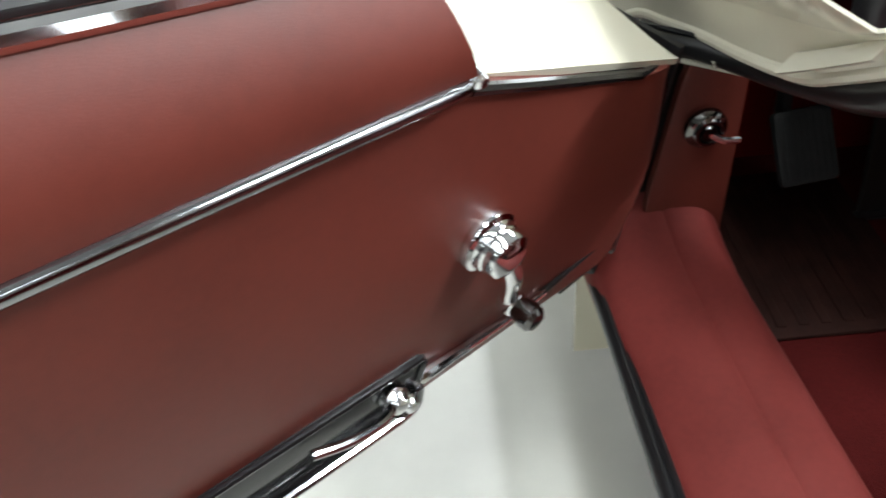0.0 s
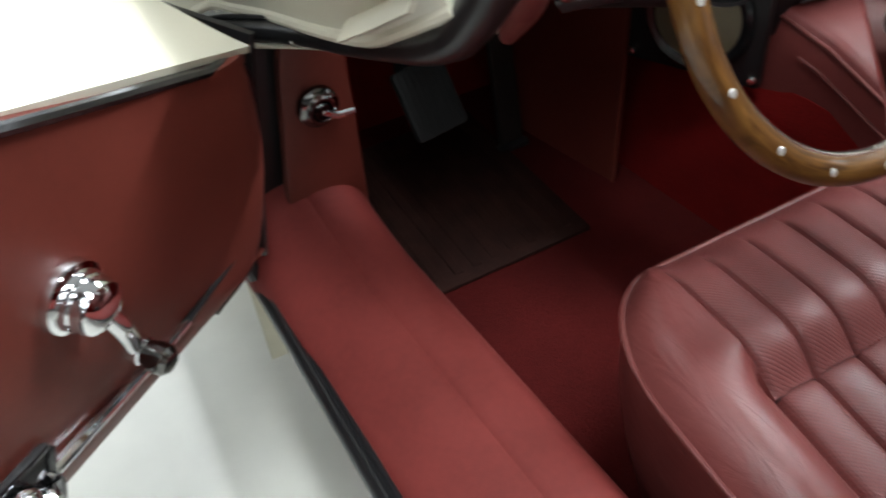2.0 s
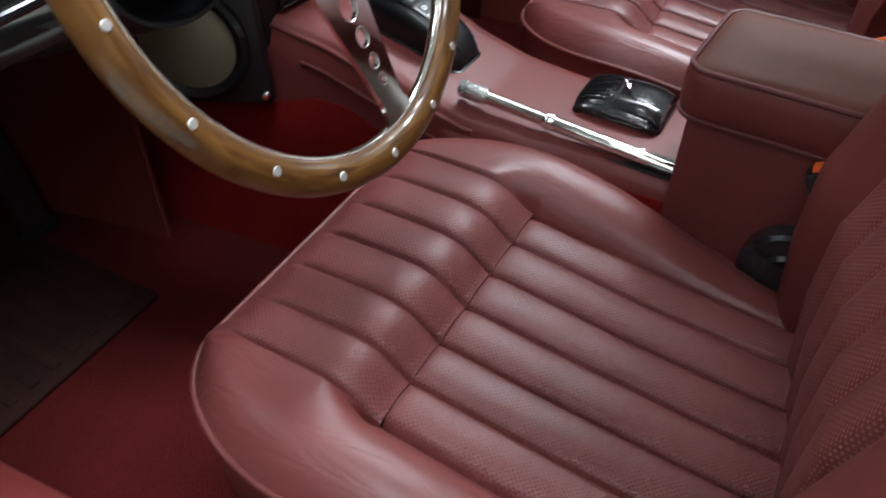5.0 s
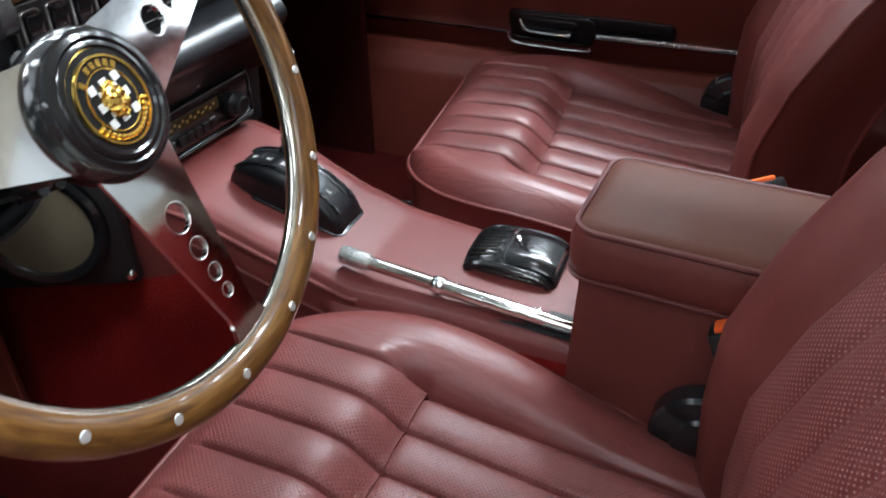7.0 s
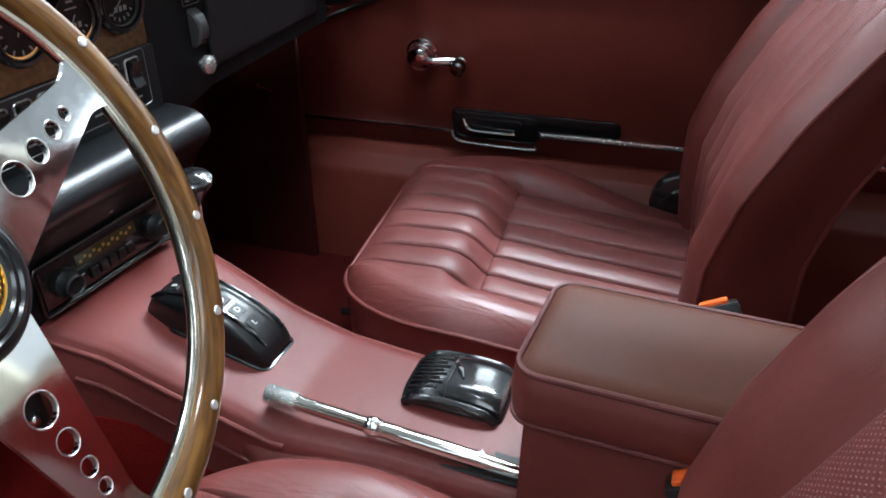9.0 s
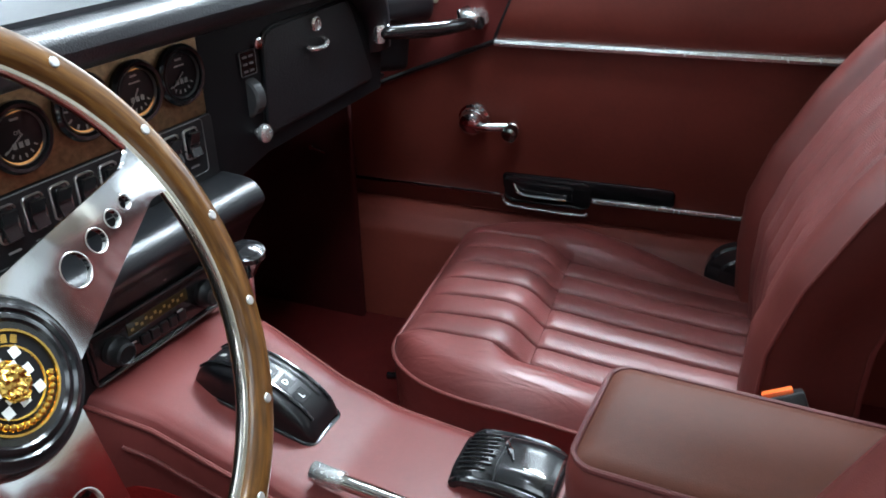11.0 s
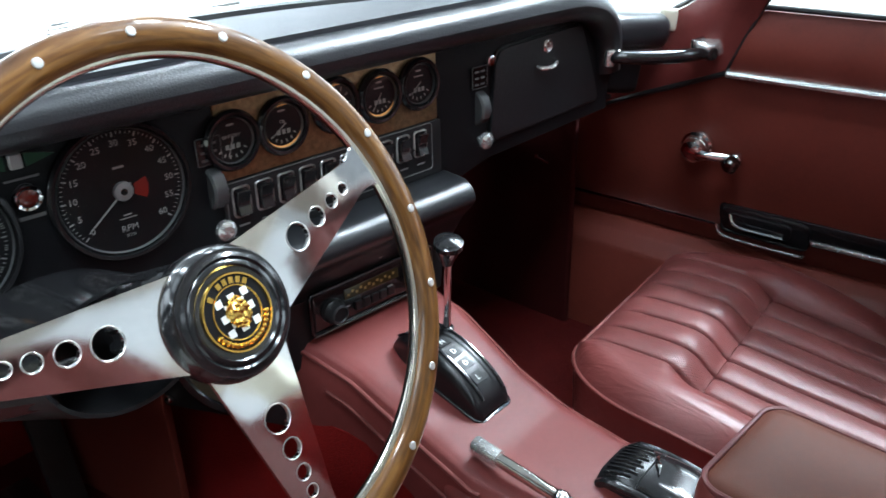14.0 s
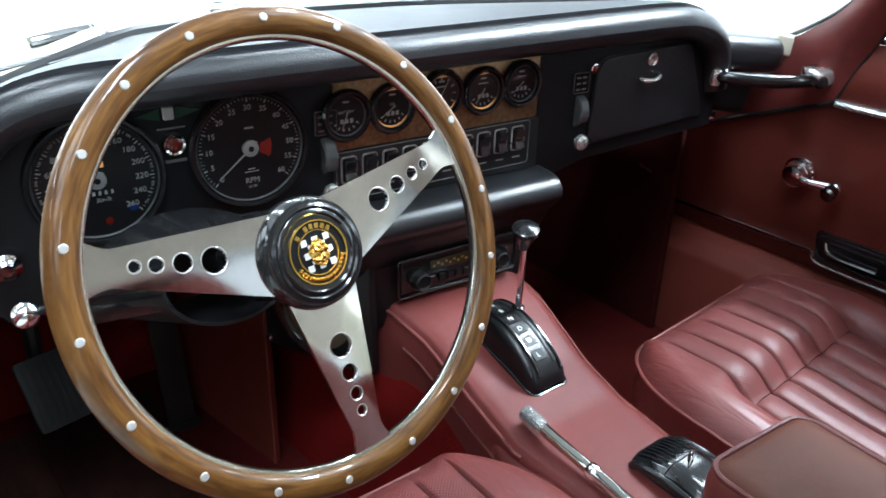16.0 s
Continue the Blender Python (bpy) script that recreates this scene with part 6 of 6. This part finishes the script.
part("pod_pad", cuboid(-0.068, 0.064, -0.05, 0.05, -0.028, 0.026, 0.022, 6, m=pose(0.522, 0.236, 0.747, 0, 6, -16)), M_ROLL, pod)
part("pod_lower", cuboid(-0.06, 0.05, -0.04, 0.05, -0.04, 0.03, 0.012, 3, m=pose(0.518, 0.262, 0.690, 0, 10, -16)), M_FASCIA, pod)
# shiny metal end; cream colour stands for its white highlight
part("bright_corner", cuboid(-0.030, 0.022, -0.006, 0.006, -0.012, 0.022, 0.006, 3, m=pose(0.588, 0.182, 0.749, 0, 10, -35)), M_CREAM, pod, "chrome corner with its bright reflection painted cream")
grab = thing("grab_handle", (0.50, 0.17, 0.72), "black grab handle with chrome ends", "grab handle")
ga, gb = Vector((0.436, 0.206, 0.722)), Vector((0.562, 0.114, 0.719))
gp = smooth_path([ga, ga.lerp(gb, 0.12) + Vector((-0.008, -0.010, 0.002)), ga.lerp(gb, 0.5) + Vector((-0.010, -0.014, 0.000)), ga.lerp(gb, 0.85) + Vector((-0.008, -0.010, 0.001)), gb], 6)
part("bar", tube(gp, [0.0070 + 0.0034 * math.sin(math.pi * min(1.0, k / 24)) for k in range(25)], 14), M_PLASTIC, grab)
part("bar_end", cuboid(-0.007, 0.007, -0.010, 0.014, -0.013, 0.013, 0.004, 2, m=Matrix.Translation(ga) @ pose(0, 0, 0, 0, 0, -35)), M_BRIGHT, grab, "chrome bracket")
part("bracket_screw", lathe([(0, 0.004), (0.004, 0.003), (0.005, 0)], 12, m=Matrix.Translation(ga + Vector((0.012, -0.010, 0.008))) @ pose(0, 0, 0, 60, 0, 30)), M_CHROME, grab)
part("bar_end", cuboid(-0.012, 0.030, -0.012, 0.018, -0.010, 0.017, 0.008, 4, m=Matrix.Translation(gb) @ pose(0, 0, 0, 0, -8, -20)), M_BRIGHT, grab, "chrome bracket")
part("bracket_plate", cuboid(-0.016, 0.034, 0.012, 0.018, -0.012, 0.020, 0.002, 2, m=Matrix.Translation(gb) @ pose(0, 0, 0, 0, -8, -20)), M_STRIP, grab, "chrome back plate")
part("end_boss", lathe([(0, 0.016), (0.009, 0.014), (0.011, 0.006), (0.011, -0.004)], 18, m=Matrix.Translation(gb) @ pose(0, 0, 0, 90, 0, -30)), M_PLASTIC, grab, "black end boss")

pillar_r = thing("pillar_trim", (0.59, 0.1, 0.65), "red leather trim of the windscreen pillar", "trim panel")


def pillar(u, v):
    fr = smooth_path([(0.615, 0.30, 0.640), (0.612, 0.25, 0.708), (0.603, 0.20, 0.754), (0.588, 0.155, 0.780), (0.570, 0.105, 0.815), (0.550, 0.06, 0.86), (0.515, -0.02, 0.96), (0.47, -0.10, 1.06)], 6)
    bk2 = smooth_path([(0.612, 0.30, 0.598), (0.605, 0.20, 0.640), (0.595, 0.10, 0.688), (0.588, 0.075, 0.735), (0.578, 0.052, 0.784), (0.556, 0.012, 0.86), (0.52, -0.07, 0.96), (0.475, -0.15, 1.06)], 6)
    k = u * (len(fr) - 1)
    i = min(int(k), len(fr) - 2)
    a, c = fr[i].lerp(fr[i + 1], k - i), bk2[i].lerp(bk2[i + 1], k - i)
    q = a.lerp(c, v)
    return q + Vector((-0.012 * math.sin(math.pi * v), 0, 0))


part("trim", sheet(pillar, 40, 12, thick=0.01), M_RED, pillar_r)
part("glass_seal", tube(smooth_path([(0.617, 0.262, 0.712), (0.606, 0.205, 0.760), (0.590, 0.16, 0.787), (0.571, 0.108, 0.822), (0.551, 0.062, 0.868), (0.515, -0.018, 0.968)], 6), 0.004, 8), M_RUBBER, pillar_r, "thin black glass seal")

# ---- passenger door, shut ----
def on_pdoor(y, z, n=0.0):
    """n: towards the cabin."""
    x = 0.648 - 0.037 * (y - 0.097) - 0.204 * (z - 0.421)
    return Vector((x - n, y, z - 0.2 * n))


def flat_pdoor(y, z, n=0.0, turn=0.0):
    nx = Vector((-0.979, -0.036, -0.20)).normalized()
    ax = Vector((0.037, -0.999, 0)).normalized()
    up = nx.cross(ax).normalized()
    m = Matrix((ax, up, nx)).transposed().to_4x4()
    m.translation = on_pdoor(y, z, n)
    return m @ Matrix.Rotation(turn, 4, "Z")


door_r = thing("passenger_door", (0.66, -0.1, 0.38), "shut passenger door with red trim and chrome strips", "car door")


def p_top(y):
    return 0.6885 if y < 0.09 else 0.6885 - (y - 0.09) * 0.42


def p_lower(u, v):
    y = 0.43 - 1.15 * u
    zb, zt = 0.376, p_top(y) if y < 0.30 else 0.6885 - 0.21 * 0.42 + (0.30 - y) * 0.1
    z = zb + (zt - zb) * v
    n = 0.010 * math.sin(math.pi * v) - 0.012 * max(0.0, 0.12 - v) * 4
    return on_pdoor(y, z, n)


part("lower_trim_panel", sheet(p_lower, 50, 20, back=(0.02, 0, 0)), M_DOOR, door_r)


def p_upper(u, v):
    y0 = 0.088 - 0.040 * v
    y = y0 - (y0 + 0.72) * u
    z = 0.690 + 0.092 * v
    return on_pdoor(y, z, 0.004 + 0.014 * math.sin(math.pi * (0.12 + 0.8 * v)) - 0.012 * v)


part("upper_trim_panel", sheet(p_upper, 30, 12, back=(0.02, 0, 0)), M_DOOR, door_r)
part("belt_strip", tube([on_pdoor(0.088 - 0.80 * k / 20, 0.6895 + 0.003 * k / 20, 0.012) for k in range(21)], 0.006, 8, flat=(0.006, 0.0062)), M_BRIGHT, door_r, "chrome strip")
part("window_ledge", tube([on_pdoor(0.045 - 0.76 * k / 12, 0.788, -0.002) for k in range(13)], 0.004, 8), M_RUBBER, door_r, "dark window rubber")
part("front_seal", tube(smooth_path([on_pdoor(0.088, 0.690, 0.006), on_pdoor(0.16, 0.660, 0.006), on_pdoor(0.30, 0.602, 0.004), on_pdoor(0.36, 0.57, 0.0)], 6), 0.0045, 8), M_RUBBER, door_r, "black seal")
part("upper_seal", tube(smooth_path([on_pdoor(0.090, 0.692, 0.008), on_pdoor(0.068, 0.74, 0.006), on_pdoor(0.046, 0.786, 0.002), on_pdoor(0.01, 0.85, -0.006)], 6), 0.003, 8), M_RUBBER, door_r, "black seal")
part("lower_strip_front", tube([on_pdoor(0.40 - 0.305 * k / 10, 0.4225, 0.010) for k in range(11)], 0.003, 8, flat=(0.003, 0.0036)), M_CHROME, door_r, "thin chrome strip")
part("lower_strip_rear", tube([on_pdoor(-0.060 - 0.62 * k / 10, 0.4315 + 0.003 * k / 10, 0.012) for k in range(11)], 0.003, 8, flat=(0.003, 0.0042)), M_BRIGHT, door_r, "thin chrome strip")
pp = flat_pdoor(-0.050, 0.449, 0.011)
part("pull_pocket", slab(rounded(-0.140, 0.138, -0.016, 0.018, 0.010), 0.010, pp, 0.003), M_PLASTIC, door_r, "black recessed pull")
part("pull_bowl", slab(rounded(-0.137, 0.008, -0.038, 0.014, 0.014), 0.008, pp @ Matrix.Translation((0, 0, 0.004)), 0.004), M_PLASTIC, door_r, "black pull bowl")
part("bowl_lip", tube(smooth_path([pp @ Vector(q) for q in ((-0.139, -0.020, 0.006), (-0.134, -0.036, 0.008), (-0.11, -0.041, 0.009), (-0.01, -0.043, 0.009), (0.004, -0.037, 0.008))], 6), 0.0028, 8), M_BRIGHT, door_r, "chrome lip")
part("pull_lever", tube(smooth_path([pp @ Vector(q) for q in ((-0.118, 0.004, 0.006), (-0.110, -0.008, 0.014), (-0.09, -0.012, 0.016), (-0.03, -0.014, 0.014))], 6), 0.0032, 8), M_CHROME, door_r, "chrome lever")
part("lever_backing", slab(rounded(-0.122, -0.02, -0.022, 0.008, 0.008), 0.004, pp @ Matrix.Translation((0, 0, 0.009)), 0.002), M_PLASTIC, door_r)
window_crank(door_r, flat_pdoor(0.128, 0.564, 0.011), (0.066, -0.004, 0))
vent = thing("vent_lever", (0.553, 0.402, 0.49), "small chrome vent lever on the footwell side", "lever")
part("pivot", lathe([(0, 0.012), (0.005, 0.010), (0.006, 0)], 14, m=pose(0.560, 0.402, 0.496, 0, -90, 0)), M_CHROME, vent)
part("arm", tube([(0.550, 0.402, 0.496), (0.545, 0.372, 0.492)], 0.003, 8), M_CHROME, vent)

# ---- pedals, speaker, footwell ----
ped = thing("brake_pedal", (-0.475, 0.55, 0.30), "wide ribbed rubber brake pedal", "pedal")
pa, pb_, pc = Vector((-0.517, 0.515, 0.408)), Vector((-0.509, 0.464, 0.328)), Vector((-0.436, 0.470, 0.333))
px_, py_ = (pc - pb_).normalized(), (pa - pb_).normalized()
pz_ = px_.cross(py_).normalized()
py_ = pz_.cross(px_)
pm = Matrix((px_, py_, pz_)).transposed().to_4x4()
pm.translation = pb_
part("pad", slab(rounded(0.0, 0.078, 0.0, 0.098, 0.006), 0.012, pm, 0.002), M_PEDAL, ped, "worn grey rubber pad")
for k in range(8):
    part("rib", cuboid(0.006 + 0.009 * k, 0.0095 + 0.009 * k, 0.006, 0.092, 0.0, 0.0022, 0.0008, 1, m=pm), M_PEDAL, ped)
part("pivot_bracket", cuboid(-0.490, -0.450, 0.605, 0.80, 0.565, 0.60, 0.004), M_SATIN, ped, "black pivot bracket")
part("arm", tube([pm @ Vector((0.04, 0.05, -0.012)), pm @ Vector((0.035, 0.09, -0.05)), (-0.47, 0.62, 0.58)], 0.011, 10), M_SATIN, ped, "black arm")
gas = thing("accelerator_pedal", (-0.30, 0.57, 0.17), "worn black floor-hinged accelerator pedal", "pedal")
gm2 = pose(-0.296, 0.572, 0.172, 80, 0, 3)
part("plate", slab(rounded(-0.022, 0.020, 0.0, 0.25, 0.004), 0.010, gm2, 0.002), M_WARM, gas)
part("hinge", tube([(-0.325, 0.572, 0.174), (-0.272, 0.572, 0.174)], 0.008, 10), M_SATIN, gas)

spk = thing("speaker", (-0.18, 0.325, 0.40), "round loudspeaker with a dull gold mesh in a black panel", "loudspeaker")
s_b, s_f = Vector((-0.148, 0.247, 0.396)), Vector((-0.212, 0.405, 0.388))
sx_ = (s_b - s_f).normalized()
sz_ = Vector((-0.93, -0.37, 0.02))
sy_ = sz_.cross(sx_).normalized()
sz_ = sx_.cross(sy_).normalized()
if sy_.z < 0:
    sy_, sz_ = -sy_, -sz_
spm = Matrix((sx_, sy_, sz_)).transposed().to_4x4()
spm.translation = s_f
part("panel", slab(rounded(-0.01, 0.172, 0.0, 0.19, 0.004), 0.012, spm, 0.002), M_SATIN, spk, "black panel")
sc = spm @ Matrix.Translation((0.086, 0.078, 0.0))
part("ring", lathe([(0.072, 0), (0.072, 0.006), (0.066, 0.009), (0.058, 0.007), (0.056, 0.003)], 48, m=sc), M_PLASTIC, spk, "black ring")
part("mesh", lathe([(0.057, 0.004), (0.040, 0.008), (0.02, 0.0095), (0, 0.010)], 40, m=sc), M_MESH, spk, "dull gold mesh")
for qx in (0.0, 0.165):
    part("screw", lathe([(0, 0.008), (0.004, 0.007), (0.006, 0.003), (0.006, 0)], 12, m=spm @ Matrix.Translation((qx, 0.012, 0))), M_CHROME, spk, "bright screw")
# leather facing that closes the tunnel's end below the dashboard
facing = thing("tunnel_facing", (-0.26, 0.45, 0.17), "brown-red leather facing beside the driver's footwell", "trim panel")
part("facing", sheet(lambda u, v: (-0.262 + 0.045 * u, 0.64 - 0.225 * u, 0.168 + 0.40 * v), 8, 8, back=(0.01, 0.004, 0)), M_DOOR, facing)
part("edge_piping", tube([(-0.217, 0.415, 0.168 + 0.02 * k) for k in range(21)], 0.003, 8), M_DOOR, facing, "piped edge")

# ---- outside: bonnet with louvres, scuttle, wipers ----
bonnet = thing("bonnet", (0.0, 1.5, 0.6), "cream painted bonnet with rows of louvres", "car bonnet")


def bonnet_z(x, y):
    return 0.800 - 0.045 * max(0.0, y - 0.7) ** 1.4 - 0.26 * x * x - 0.10 * max(0.0, abs(x) - 0.35) ** 1.5 + 0.02 * math.exp(-(x / 0.20) ** 2)


part("skin", sheet(lambda u, v: (-0.72 + 1.44 * u, 0.80 + 1.6 * v, bonnet_z(-0.72 + 1.44 * u, 0.80 + 1.6 * v)), 40, 30, thick=-0.008), M_CREAM, bonnet)
for side in (-1, 1):
    for k in range(12):
        y = 0.83 + 0.045 * k
        b = sheet(lambda u, v, y=y, side=side: (side * (0.24 + 0.22 * u), y + 0.030 * v, bonnet_z(0.24 + 0.22 * u, y + 0.03 * v) + 0.002 + 0.011 * math.sin(math.pi * v * 0.5) * math.sin(math.pi * u) ** 0.3), 8, 4)
        lv = part("louvre", b, M_CREAM, bonnet)
        # solid dark bar painted in for the shadow gap of each louvre
        part("slot", tube([(side * (0.25 + 0.04 * q), y + 0.031, bonnet_z(0.25 + 0.04 * q, y + 0.031) + 0.005) for q in range(6)], 0.004, 6, flat=(0.003, 0.0055)), M_SATIN, lv, "dark bar for the louvre's shadow gap")
scuttle = thing("scuttle", (0, 0.7, 0.7), "cream painted scuttle below the windscreen", "car body")
part("skin", sheet(lambda u, v: (-0.70 + 1.40 * u, 0.54 + 0.25 * v - 0.55 * max(0.0, abs(2 * u - 1) - 0.35) ** 1.8 * (1 - v), bonnet_z(-0.70 + 1.4 * u, 0.80) - 0.035 + 0.032 * v), 30, 6, thick=-0.008), M_CREAM, scuttle)
part("screen_seal", tube([on_dash(x, 0.826 - 0.011 * max(0.0, 1 - ((x + 0.09) / 0.43) ** 2) - 0.7 * max(0.0, x - 0.33) - screen_drop(x), -screen_depth(x) - 0.012) for x in [-0.53 + 0.93 * k / 30 for k in range(31)]], 0.009, 8), M_RUBBER, scuttle, "black windscreen rubber")

# air intake in the scuttle: a bright frame round a dark opening with cross bars
intake = thing("air_intake", (0.0, 0.675, 0.79), "chrome framed air intake grille in the scuttle", "air intake")
INTAKE = [(-0.158, 0.645, 0.798), (-0.131, 0.690, 0.801), (0.150, 0.692, 0.799), (0.129, 0.645, 0.798)]
part("frame", tube(INTAKE, 0.0030, 8, closed=True), M_CHROME, intake, "chrome frame")
part("opening", slab([(q[0], q[1]) for q in INTAKE], 0.006, pose(0, 0, 0.7935), 0.001), M_SATIN, intake, "dark opening")
part("middle_bar", tube([(-0.144, 0.668, 0.8005), (0.139, 0.669, 0.7995)], 0.0018, 6), M_CHROME, intake, "chrome bar")
for k in range(3):
    f = 0.2 + 0.3 * k
    part("cross_bar", tube([Vector(INTAKE[0]).lerp(Vector(INTAKE[3]), f), Vector(INTAKE[1]).lerp(Vector(INTAKE[2]), f)], 0.0026, 6), M_BRIGHT, intake, "bright cross bar")

wiper = thing("wiper", (-0.292, 0.684, 0.762), "windscreen wiper with a chrome boss parked on the scuttle", "wiper")
part("boss", lathe([(0.013, -0.02), (0.013, 0.002), (0.011, 0.008), (0.006, 0.011), (0, 0.012)], 20, m=pose(-0.294, 0.680, 0.768, 12, -8, 0)), M_CHROME, wiper, "chrome boss")
part("arm", tube(smooth_path([(-0.292, 0.690, 0.776), (-0.294, 0.735, 0.774), (-0.347, 0.728, 0.771), (-0.385, 0.716, 0.768)], 6), 0.006, 8, flat=(0.007, 0.005)), M_STRIP, wiper, "chrome arm with dark reflections in its colour")
# black strip drawn as the shade below the arm
part("arm_shade", tube([(-0.300, 0.730, 0.768), (-0.347, 0.724, 0.766), (-0.385, 0.711, 0.763)], 0.004, 6), M_RUBBER, wiper, "black underside")
part("arm_tip", tube([(-0.262, 0.815, 0.772), (-0.244, 0.806, 0.770)], 0.005, 8), M_STRIP, wiper, "chrome tip with dark reflections in its colour")
part("blade", tube([(-0.452, 0.574, 0.768), (-0.400, 0.602, 0.769), (-0.346, 0.625, 0.770)], 0.0028, 6), M_RUBBER, wiper, "black blade")
